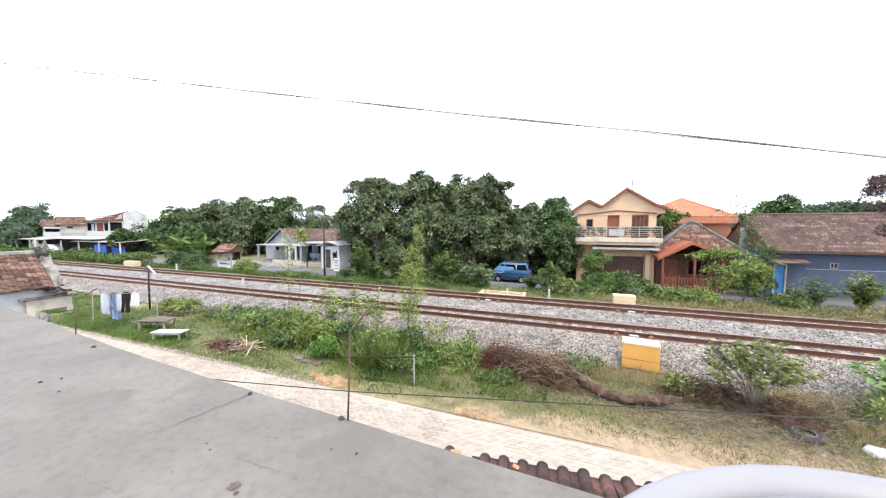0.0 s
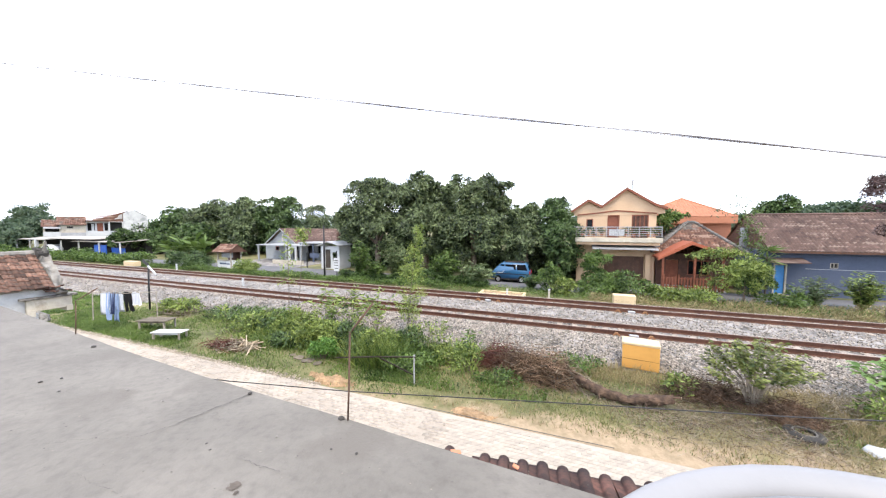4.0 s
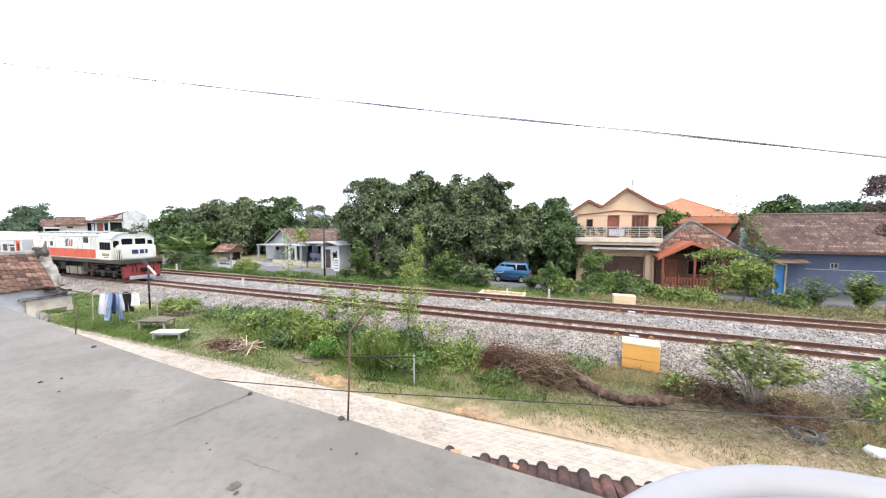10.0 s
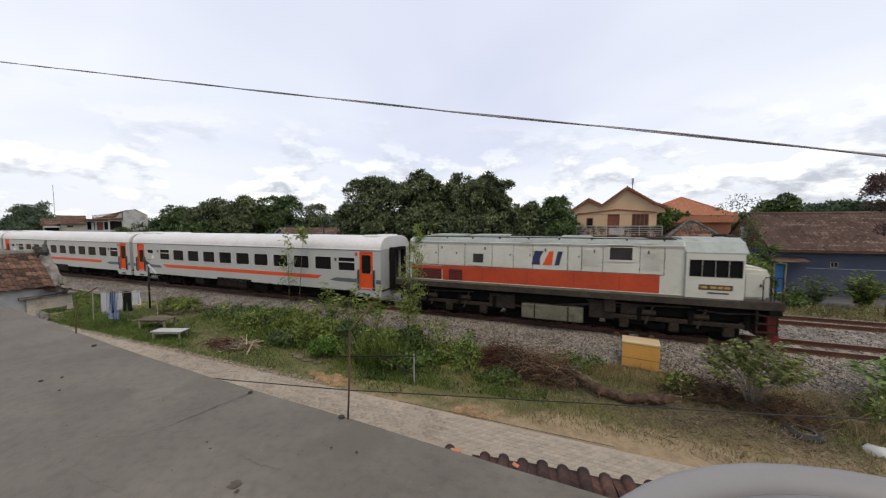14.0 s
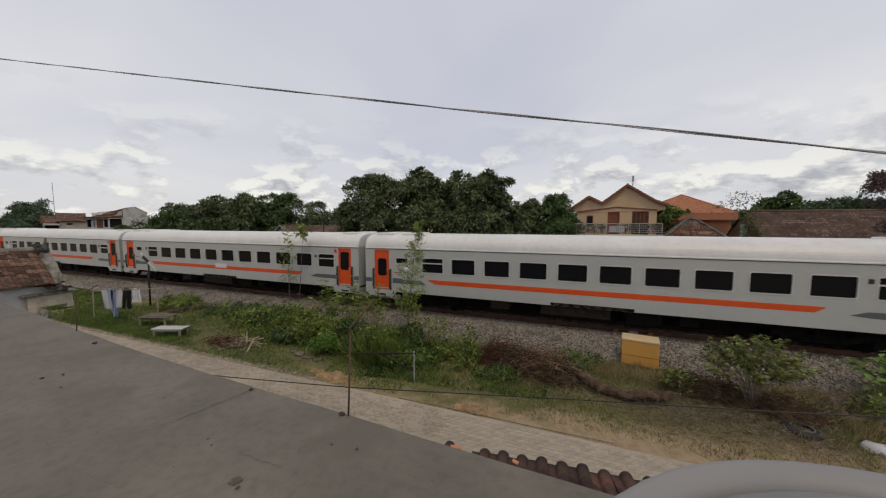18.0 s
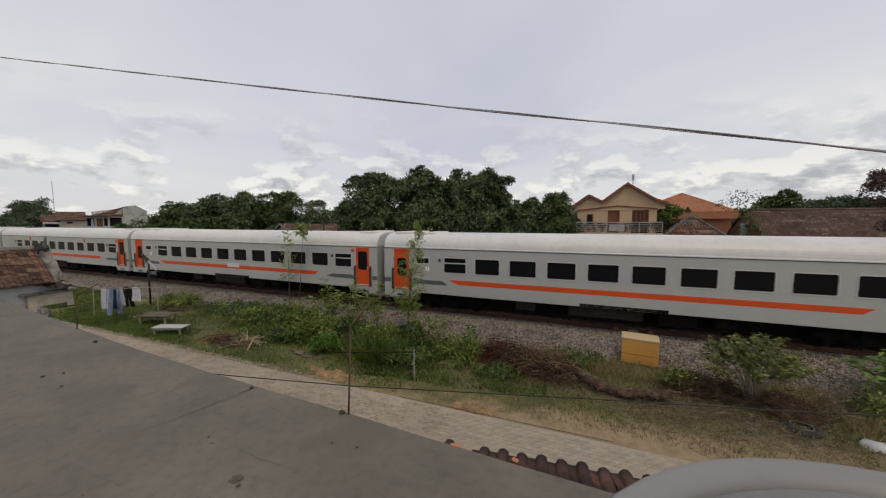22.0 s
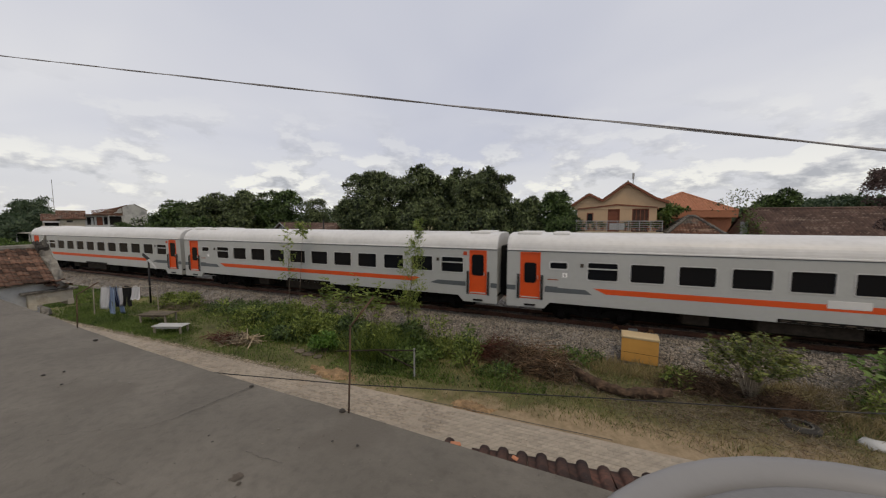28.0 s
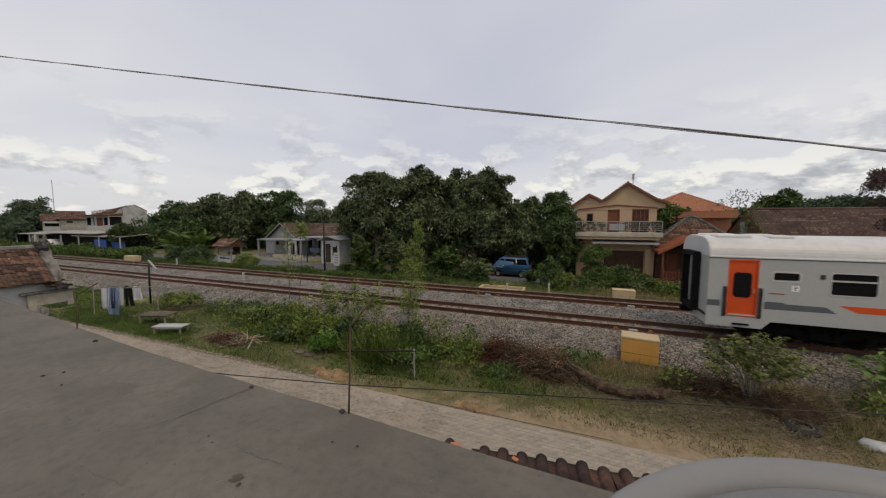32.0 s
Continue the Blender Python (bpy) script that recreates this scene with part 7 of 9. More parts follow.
for i in range(9):
    for j in range(21):
        d = i * 0.153
        part("roof_tile", PANR, None, nb, at=pose(0.16 - d * math.cos(slope), 4.66 - j * 0.205, 3.05 + d * math.sin(slope) + RNG.uniform(-0.008, 0.008), 0, 0, -90) @ pose(0, 0, 0, -math.degrees(slope) + 6 + RNG.uniform(-2, 2), 0, RNG.uniform(-3, 3)))
part("roof", tile_rows("roof", (-2.2, 0.4, 3.0), (0, 1, 0), (1.3, 0, 0.95), 4.2, 1.55, M_TILER), None, nb, "red tile slope")
part("ridge", tube([(-0.9, 0.3, 3.99), (-0.9, 2.5, 3.97), (-0.9, 4.7, 3.99)], 0.09, 8), M_RIDGE, nb, "mossy grey mortar ridge")
bm = prism([(0.12, 2.78), (0.28, 2.90), (-0.25, 3.52), (-0.80, 4.06), (-1.05, 4.02), (-0.55, 3.45)], 4.66, 4.88, axis="y")
bmesh.ops.subdivide_edges(bm, edges=bm.edges[:], cuts=5, use_grid_fill=True)
for v in bm.verts:
    v.co += Vector((1, 0.6, 1)) * (0.07 * noise.noise(v.co * 3.1) + 0.05 * noise.noise(v.co * 8.0))
part("verge_coping", bm, M_RIDGE, nb, "crumbling weathered grey mortar verge")
bm = prism([(-1.02, 3.86), (-0.66, 3.80), (-0.60, 3.98), (-0.74, 4.06), (-0.80, 4.12), (-0.90, 4.18), (-0.96, 4.06), (-1.06, 4.0)], 4.62, 4.82, axis="y")
bmesh.ops.subdivide_edges(bm, edges=bm.edges[:], cuts=3, use_grid_fill=True)
for v in bm.verts:
    v.co += Vector((1, 0.5, 1)) * (0.06 * noise.noise(v.co * 5.0) + 0.05 * noise.noise(v.co * 13.0))
part("finial", bm, M_CRACK, nb, "dark broken mortar finial")
part("spike", tube([(-0.70, 4.78, 3.9), (-0.72, 4.80, 4.15), (-0.68, 4.82, 4.34)], [0.06, 0.045, 0.02], 6), M_RIDGE, nb, "thin broken mortar spike")
for k in range(9):
    part("broken_tile", PANR, None, nb, at=pose(0.05 + RNG.uniform(-0.15, 0.12), 4.3 + RNG.uniform(0, 0.45), 2.95 + RNG.uniform(0, 0.08), RNG.uniform(-25, 25), RNG.uniform(-25, 25), RNG.uniform(0, 360)))
par = part("gutter_beam", box(-0.30, 0.06, 4.12, 5.02, 2.40, 2.74, 0.015), M_PALE, nb, "cream painted concrete gutter beam")
part("coping", box(-0.36, 0.14, 4.0, 5.12, 2.74, 2.80, 0.01), M_RIDGE, par, "grey cement coping")
part("corbel", box(-0.32, 0.09, 4.88, 5.02, 2.30, 2.46, 0.01), M_PALE, par)
part("corbel", box(-0.32, 0.09, 4.12, 4.28, 2.26, 2.46, 0.01), M_PALE, par)
part("buttress", box(-0.25, 0.05, 4.18, 4.34, 0, 2.36, 0.03), M_PLASTER, nb, "rough grey wall stub")
solo("rough_stone", lump(0.42, 1.1, 3), M_RIDGE, "rough grey stone against the house corner", "stone", at=pose(-24.9, 7.75, GROUND + 0.08))

# ---- things between the lane and the track ----


def signal_box(x, y, z, w, d, h, rz, label, paint=M_BOXY):
    t = thing("signal_cabinet", (x, y, z), rz, label, "cabinet", "yellow trackside cabinets")
    part("cabinet_body", box(0, w, 0, d, 0, h * 0.90, 0.012), paint, t)
    # lid is paler than the body to stand for sun from above
    part("lid", box(-0.015, w + 0.015, -0.015, d + 0.015, h * 0.90, h, 0.02), M_BOXT, t, "lid made paler for the sunlight on its top")
    part("seam", box(0.02, w - 0.02, -0.006, 0.0, h * 0.36, h * 0.37), M_STEEL, t)
    part("footing", box(0.05, w - 0.05, 0.05, d - 0.05, -0.12, 0.0), M_CONC, t)


signal_box(1.58, 12.28, -0.53, 1.06, 0.62, 0.87, -7, "large ochre yellow trackside cabinet on the ballast edge")
signal_box(2.2, 21.4, -0.32, 1.15, 0.6, 0.5, 0, "small faded cream-yellow trackside cabinet beyond the tracks", M_BOXT)
signal_box(-49.7, 22.4, -0.45, 2.1, 0.7, 0.55, 0, "low faded yellow trackside cabinet by the far hedge", M_BOXT)
cc = thing("cable_pit", (-6.1, 22.0, -0.5), 0, "low yellow-rimmed concrete cable pit beside the track", "cable pit")
for q in ((0, 3.1, -0.08, 0.08), (0, 3.1, 1.0, 1.16), (0, 0.16, 0.08, 1.0), (2.94, 3.1, 0.08, 1.0)):
    part("pit_rim", box(*q, -0.1, 0.12, 0.01), M_BOXT, cc, "yellowish rim")
part("pit_cover", box(0.16, 2.94, 0.08, 1.0, -0.1, 0.02), M_GROUND, cc, "weedy earth inside the rim")
part("pit_lamp", tube([(1.9, 0.5, 0.0), (1.9, 0.5, 0.34), (1.9, 0.5, 0.4)], [0.05, 0.05, 0.09], 8), M_WHITE, cc)
for x, y, h, m in ((-1.44, 22.3, 0.55, M_PALE), (-23.0, 17.35, 0.75, M_WHITE), (-40.1, 22.6, 0.55, M_WHITE)):
    s = thing("marker_post", (x, y, -0.42), 0, "short white concrete marker post beside the track", "post", "trackside marker posts")
    part("shaft", box(-0.06, 0.06, -0.06, 0.06, -0.1, h * 0.8, 0.01), m, s)
    part("cap", box(-0.07, 0.07, -0.07, 0.07, h * 0.8, h, 0.02), M_WHITE, s)
# axle counter on the near track, cross pieces of the far one
for ty, x0 in ((NEAR, 2.25), (FAR, 2.75), (FAR, -4.6)):
    a = thing("axle_counter", (x0, ty - 0.62, -0.16), 0, "rail-mounted axle counter with pale clamps", "axle counter", "axle counters")
    part("sensor", box(-0.16, 0.16, -0.16, -0.02, -0.02, 0.10, 0.02), M_SHEETM, a)
    for s in (-1, 1):
        part("clamp", prism([(-0.16, -0.04), (-0.05, 0.12), (0.05, 0.12), (0.16, -0.04), (0.10, -0.04), (0.0, 0.06), (-0.10, -0.04)], -0.10, -0.02, axis="y"), M_RUSTC, a, "rusty ochre clamp", at=pose(s * 0.6, 0, 0))

# clothes line with laundry
cl = thing("clothes_line", (-21.3, 9.2, GROUND), 0, "bamboo clothes line on two poles", "clothes line")
part("pole", tube([(-1.35, -0.35, -0.05), (-1.3, -0.33, 1.5)], 0.025, 6), M_WOODG, cl)
part("pole", tube([(2.3, 0.55, -0.05), (2.3, 0.55, 1.62)], 0.025, 6), M_WOODG, cl)
part("crossbar", tube([(-1.4, -0.35, 1.46), (0.5, 0.1, 1.46), (2.4, 0.58, 1.60)], 0.018, 6), M_WOODG, cl)


WASHING = []


def laundry(u, w, h, material, label, category, legs=False):
    a, b = Vector((-1.3, -0.33, 1.47)), Vector((2.3, 0.55, 1.59))
    p = a.lerp(b, u)
    d = (b - a).normalized()
    t = thing("laundry_" + category.split()[-1], tuple(Vector((-21.3, 9.2, GROUND)) + p), math.degrees(math.atan2(d.y, d.x)), label, category, "laundry on the line")
    bm = bmesh.new()
    cols, rows = 10, 9
    g = [[bm.verts.new((x * w * (1 - 0.08 * r / rows), 0.03 * math.sin(c * 1.9 + r * 0.5 + u * 9) * (0.3 + r / rows), -h * r / rows - 0.02 * math.sin(c * 1.1))) for c, x in enumerate(np.linspace(-0.5, 0.5, cols))] for r in range(rows + 1)]
    for r in range(rows):
        for c in range(cols - 1):
            if legs and r > 4 and c in (4,):
                continue
            bm.faces.new((g[r][c], g[r][c + 1], g[r + 1][c + 1], g[r + 1][c]))
    bmesh.ops.solidify(bm, geom=bm.faces[:], thickness=0.014)
    part("cloth", bm, material, t, smooth=True)
    WASHING.append(t)
    for s in (-1, 1):
        part("peg", box(s * w * 0.4 - 0.012, s * w * 0.4 + 0.012, -0.02, 0.02, -0.05, 0.03), M_WOODG, t)


laundry(0.195, 0.55, 1.15, M_CLOTHW, "white shirt hung on the clothes line", "shirt")
laundry(0.27, 0.40, 1.45, M_CLOTHB, "light blue trousers hung on the clothes line", "trousers", True)
laundry(0.325, 0.30, 1.1, M_CLOTHN, "navy shirt hung on the clothes line", "shirt")
laundry(0.375, 0.38, 1.5, M_CLOTHB, "pale blue jeans hung on the clothes line", "jeans", True)
laundry(0.435, 0.40, 1.0, M_CLOTHW, "white cloth hung on the clothes line", "cloth")
laundry(0.545, 0.56, 1.0, M_CLOTHK, "black trousers hung on the clothes line", "trousers", True)
laundry(0.68, 0.5, 0.68, M_CLOTHW, "white towel hung on the clothes line", "towel")


def bench(x, y, rz, w, d, h, material, label, slats):
    t = thing("bench_table", (x, y, GROUND), rz, label, "table", "low tables on the grass")
    for i in range(slats):
        part("slat", box(-w / 2, w / 2, -d / 2 + i * d / slats, -d / 2 + (i + 0.93) * d / slats, h - 0.035, h, 0.005), material, t)
    for a in (-1, 1):
        for b in (-1, 1):
            part("leg", box(a * w * 0.42 - 0.03, a * w * 0.42 + 0.03, b * d * 0.4 - 0.03, b * d * 0.4 + 0.03, -0.04, h - 0.035), M_WOODG, t)
    part("apron", box(-w * 0.45, w * 0.45, -d * 0.42, -d * 0.38, h - 0.11, h - 0.035), material, t)


bench(-18.25, 9.35, 20, 1.4, 0.75, 0.42, M_BAMBOO, "grey weathered bamboo table on the grass", 9)
bench(-15.95, 8.6, 21, 1.3, 0.5, 0.34, M_WHITE, "low white-painted wooden table on the grass", 4)

# leaning trackside sign
sg = thing("track_sign", (-22.9, 11.4, GROUND), 0, "black post with a tilted two-armed board", "sign")
part("post", tube([(0, 0, -0.05), (0.02, 0, 1.3), (0.1, 0, 2.56)], 0.05, 8), M_BLACKM, sg, smooth=True)
part("board", box(-0.62, 0.0, -0.03, 0.03, -0.09, 0.09, 0.01), M_BLACKM, sg, "black arm", at=pose(0.12, 0, 2.55, 0, 27))
part("board", box(0.0, 0.86, -0.03, 0.03, -0.055, 0.055, 0.01), M_WHITE, sg, "white arm", at=pose(0.1, -0.02, 2.53, 0, 34))

for k, (x, y, s) in enumerate(((-9.2, 9.0, 0.3), (-8.7, 8.9, 0.34), (-8.2, 8.85, 0.25), (-9.6, 9.1, 0.2))):
    solo("flat_stone", lump(s * 0.7, 0.22, 30 + k), M_BAMBOO, "flat grey broken slab lying in the weeds", "stone", "flat stones in the weeds", at=pose(x, y, GROUND + 0.03, 0, 0, k * 40))


def soil_patch(cx, cy, rx, ry, h, seed, material, n=64):
    """A low spread heap of loose soil that thins out into the ground with a ragged edge."""
    bm = bmesh.new()
    g = []
    for i in range(n + 1):
        row = []
        for j in range(n + 1):
            u, v = 2.4 * i / n - 1.2, 2.4 * j / n - 1.2
            w = 1 - math.hypot(u, v) + 0.6 * noise.noise(Vector((u * rx * 2.6, v * ry * 2.6, seed))) + 0.3 * noise.noise(Vector((u * rx * 8, v * ry * 8, seed)))
            z = GROUND - 0.10 + 0.14 * max(0.0, min(1.0, w * 1.6 + 0.3)) + h * max(0.0, w) + 0.035 * noise.noise(Vector((u * rx * 16, v * ry * 16, seed))) * (w > 0)
            row.append(bm.verts.new((cx + u * rx, cy + v * ry, z)))
        g.append(row)
    for i in range(n):
        for j in range(n):
            bm.faces.new((g[i][j], g[i + 1][j], g[i + 1][j + 1], g[i][j + 1]))
    return bm


for cx, cy, rx, ry, h, k in ((-6.8, 8.02, 1.0, 0.42, 0.05, 1.0), (-2.4, 7.86, 0.8, 0.26, 0.015, 5.0)):
    solo("soil_mound", soil_patch(cx, cy, rx, ry, h, k, M_SOILO), M_SOILO, "low crumbled mound of orange soil by the lane", "soil", "orange soil by the lane")
solo("ground_cable", tube([(-4.3, 7.58, GROUND + 0.06), (-2.6, 7.60, GROUND + 0.07), (-1.0, 7.61, GROUND + 0.06), (0.9, 7.64, GROUND + 0.06)], 0.008, 6), M_RUBDUST, "thin dark cable lying along the lane's edge", "cable")


def rubble(n):
    """Broken stones in the ragged border between lane and grass."""
    x = RNG.uniform(-27, -7, n)
    y = 7.60 + RNG.normal(size=n) * 0.10
    base = np.array([[1, 0, 0], [-1, 0, 0], [0, 1, 0], [0, -1, 0], [0, 0, 0.6], [0, 0, -0.6]])
    v = np.stack([x, y, np.full(n, GROUND + 0.045)], 1)[:, None, :] + base[None] * RNG.uniform(0.012, 0.036, (n, 1, 1)) * RNG.uniform(0.6, 1.4, (n, 6, 1))
    tri = np.array([[0, 2, 4], [2, 1, 4], [1, 3, 4], [3, 0, 4]])
    return mesh_np("lane_rubble", v.reshape(-1, 3), (np.arange(n)[:, None, None] * 6 + tri[None]).reshape(-1, 3), M_RUBBLE)


M_RUBBLE = mat("pale_broken_stone", (0.25, 0.215, 0.17), 0.9, 0.2, 3, 30, 0.3, island=0.5)
solo("lane_rubble", rubble(4200), None, "pale broken stones along the lane's edge", "rubble", kind="stuff")
# rusted pipe frame in the grass
pf = thing("pipe_frame", (-4.4, 8.73, GROUND), 0, "old grey pipe frame half sunk in the grass", "pipe frame")
part("upright", tube([(0, 0, -0.1), (0, 0, 0.92)], 0.027, 8), M_SHEETM, pf, "pale grey upright")
part("top_pipe", tube([(0.05, 0, 0.86), (-1.3, 0.05, 0.66), (-3.2, 0.3, 0.25)], 0.025, 7), M_STEEL, pf)
part("brace", tube([(-0.02, 0, 0.30), (-1.25, 0.05, 0.64)], 0.022, 7), M_STEEL, pf)

# poles by the road
up = thing("utility_pole", (-21.35, 24.2, GROUND), 0, "slim dark utility pole beside the road", "utility pole")
part("shaft", tube([(0, 0, -0.1), (0, 0, 4.9)], [0.09, 0.07], 10), M_BLACKM, up, smooth=True)
part("band", tube([(0, 0, 1.2), (0, 0, 1.3)], 0.105, 10), M_BLACKM, up)
ns = thing("notice_board", (-19.95, 24.2, GROUND), 0, "white notice board on a black post", "notice board")
part("post", tube([(0, 0, -0.1), (0, 0, 2.6)], 0.045, 8), M_BLACKM, ns)
part("board", box(-0.3, 0.3, -0.07, -0.03, 0.75, 1.95, 0.01), M_WHITE, ns, "white board with unreadable print")
for z in (1.0, 1.25, 1.5, 1.7):
    part("print_bar", box(-0.2, 0.2, -0.076, -0.07, z, z + 0.06), M_LGREY, ns)

# felled log, tyre and litter
lg = thing("felled_log", (-0.2, 10.2, GROUND + 0.09), 0, "crooked felled brown tree trunk on the grass", "log")
spine, girth = [(-0.3, 0.42, 0.34), (0.1, 0.22, 0.28), (0.55, 0.0, 0.19), (1.0, -0.28, 0.10), (1.6, -0.42, 0.08), (2.2, -0.3, 0.11), (2.70, -0.2, 0.17)], [0.07, 0.10, 0.115, 0.115, 0.105, 0.13, 0.095]
u = np.linspace(0, 6, 70)
bm = tube([tuple(np.interp(k, range(7), [p[c] for p in spine]) for c in range(3)) for k in u], [float(np.interp(k, range(7), girth)) for k in u], 14)
for v in bm.verts:
    q = Vector((v.co.x * 2.2, v.co.y * 7, v.co.z * 7))
    v.co += Vector((0, 0.6, 0.8)) * 0.05 * noise.noise(q) + Vector((0.3, 0.6, 0.9)) * 0.05 * noise.noise(q * 2.7) + Vector((0.3, 0.5, 0.6)) * 0.035 * noise.noise(q * 6.1)
part("trunk", bm, M_LOG, lg)
for a, b, r in (((0.1, 0.2, 0.3), (-0.5, 0.15, 0.5), 0.05), ((0.3, 0.1, 0.25), (0.32, -0.2, 0.0), 0.05), ((0.2, 0.2, 0.3), (0.0, 0.4, 0.62), 0.035), ((0.9, -0.2, 0.15), (0.95, -0.5, 0.0), 0.04), ((2.0, -0.3, 0.15), (2.05, -0.55, 0.0), 0.035), ((0.4, 0.1, 0.3), (0.1, 0.0, 0.55), 0.03), ((2.55, -0.2, 0.2), (2.85, -0.3, 0.3), 0.04)):
    part("branch_stub", tube([a, b], [r, r * 0.6], 7), M_LOG, lg, smooth=True)
    tip = Vector(b) + (Vector(b) - Vector(a)).normalized() * 0.008
    part("sawn_end", tube([b, tip], [r * 0.58, r * 0.5], 7), M_STRAWB, lg, "pale sawn end of a branch")

tyre = thing("old_tyre", (5.0, 9.82, GROUND - 0.065), 20, "old black car tyre lying in dry grass", "tyre")


def torus(R, r, n=28, m=12):
    bm = bmesh.new()
    g = [[bm.verts.new(((R + r * math.cos(b)) * math.cos(a), (R + r * math.cos(b)) * math.sin(a), r * 0.85 * math.sin(b) + r)) for b in (k * math.tau / m for k in range(m))] for a in (k * math.tau / n for k in range(n))]
    for i in range(n):
        for j in range(m):
            bm.faces.new((g[i][j], g[(i + 1) % n][j], g[(i + 1) % n][(j + 1) % m], g[i][(j + 1) % m]))
    return bm


part("tread", torus(0.27, 0.09), M_TYRE, tyre, smooth=True)
# near-black disc added in the hole as its shade
part("inner_shade", lathe([(0.19, 0.0), (0.19, 0.02)], 20), M_UNDER, tyre, "black disc standing for the shade inside the tyre")
part("bead", torus(0.195, 0.02), M_RUBDUST, tyre, "dusty grey bead", smooth=True, at=pose(0, 0, 0.135))
part("sidewall", torus(0.30, 0.035), M_RUBDUST, tyre, "dust-grey worn sidewall", smooth=True, at=pose(0, 0, 0.085))
solo("plastic_sack", lump(0.28, 0.5, 21), M_WHITE, "crumpled white plastic sack on the ground", "sack", at=pose(6.05, 9.5, GROUND + 0.03), smooth=True)


def twig_pile(name, loc, rx, ry, rz, n, ln, r, material, label, category):
    """A heap of thin straight twigs, each a three-sided bar."""
    p = RNG.normal(size=(n, 3)) * np.array([rx, ry, rz]) * 0.45
    p[:, 2] = np.abs(p[:, 2]) * np.clip(1.2 - (p[:, 0] / rx) ** 2, 0.2, 1) + 0.02
    d = RNG.normal(size=(n, 3)) * np.array([1.0, 0.8, 0.35])
    d /= np.linalg.norm(d, axis=1, keepdims=True)
    a = p - d * ln * RNG.uniform(0.3, 0.6, (n, 1))
    b = p + d * ln * RNG.uniform(0.3, 0.6, (n, 1))
    a[:, 2], b[:, 2] = np.maximum(a[:, 2], 0.0), np.maximum(b[:, 2], 0.0)
    s = np.cross(d, [0.1, 0.2, 1.0])
    s /= np.linalg.norm(s, axis=1, keepdims=True)
    q = np.cross(s, d)
    ring = [s * r, (-0.5 * s + 0.87 * q) * r, (-0.5 * s - 0.87 * q) * r]
    v = np.stack([a + k for k in ring] + [b + k * 0.5 for k in ring], 1).reshape(-1, 3)
    f = (np.arange(n)[:, None, None] * 6 + np.array([[0, 1, 4, 3], [1, 2, 5, 4], [2, 0, 3, 5]])[None]).reshape(-1, 4)
    return solo(name, mesh_np(name, v, f, material), None, label, category, kind="stuff", at=pose(*loc))


M_DEADR = mat("reddish_dead_brush", (0.11, 0.045, 0.032), 0.95, 0.3, 3, 25, 0.4, island=0.4)
M_DEADB = mat("dark_brown_brush", (0.105, 0.068, 0.046), 0.95, 0.3, 3, 25, 0.4, island=0.6)
M_GREYT = mat("grey_brown_twigs", (0.15, 0.12, 0.092), 0.95, 0.3, 3, 25, 0.4, island=0.7)
M_STRAW = mat("grey_straw_twigs", (0.24, 0.205, 0.155), 0.95, 0.25, 3, 25, 0.4, island=0.4)
for k, (bx, by) in enumerate(((-2.3, 11.05), (-1.7, 10.8), (-1.1, 10.6), (-0.5, 10.4))):
    twig_pile("dead_brush", (bx, by, GROUND), 0.75, 0.5, 0.66 + 0.04 * k, 950, 0.6, 0.008, M_DEADR if k == 0 else (M_DEADB if k == 1 else M_DEAD), "heap of reddish dry brush" if k == 0 else "heap of dry brown cut branches on the grass", "brush heap")
for k, (bx, by) in enumerate(((-1.9, 10.85), (-1.1, 10.6), (-0.4, 10.4))):
    twig_pile("cut_branches", (bx, by, GROUND), 0.7, 0.4, 0.55, 45, 0.9, 0.014, M_GREYT, "thicker bare branches lying in a brush heap", "branches")
twig_pile("dead_brush", (-2.75, 11.2, GROUND), 0.35, 0.3, 0.4, 320, 0.35, 0.007, M_DEADR, "tuft of rust-red dead leaves on brush", "brush heap")
twig_pile("dead_brush", (3.5, 10.95, GROUND), 1.2, 0.5, 0.52, 1300, 0.55, 0.007, M_DEADB, "heap of dry twigs around the shrub's foot", "brush heap")
twig_pile("dead_brush", (5.0, 10.42, GROUND + 0.03), 0.7, 0.42, 0.42, 1900, 0.3, 0.006, M_DEADB, "heap of dry brown twigs behind an old tyre", "brush heap")
bm = lathe([(0.52, 0.0), (0.46, 0.08), (0.33, 0.23), (0.19, 0.35), (0.06, 0.42)], 26)
for v in bm.verts:
    v.co += Vector((v.co.x, v.co.y * 0.3, v.co.z * 0.5)) * 0.5 * noise.noise(v.co * 3.4 + Vector((4, 1, 2)))
solo("thatch_mound", bm, M_DEADB, "low mound of rotten brown thatch behind a tyre", "thatch mound", at=pose(5.05, 10.48, GROUND - 0.02))
twig_pile("dead_brush", (7.6, 11.2, GROUND), 1.8, 1.0, 0.5, 1000, 0.9, 0.006, M_STRAW, "dry pale twigs in the grass", "brush heap")
twig_pile("twig_litter", (3.5, 9.6, GROUND), 5.0, 1.3, 0.05, 2200, 0.3, 0.005, M_STRAW, "pale twigs strewn over dry grass", "twigs")
twig_pile("twig_litter", (3.5, 9.8, GROUND), 5.0, 1.4, 0.05, 1500, 0.25, 0.005, M_DEADB, "brown twigs strewn over dry grass", "twigs")
twig_pile("dead_brush", (-0.1, 10.45, GROUND), 0.7, 0.3, 0.6, 90, 0.7, 0.012, M_STRAW, "pale broken branches on the brush heap", "brush heap")
twig_pile("wood_heap", (-12.3, 8.9, GROUND), 1.0, 0.5, 0.16, 260, 0.5, 0.014, M_STRAW, "heap of pale broken sticks and rubbish", "wood heap")
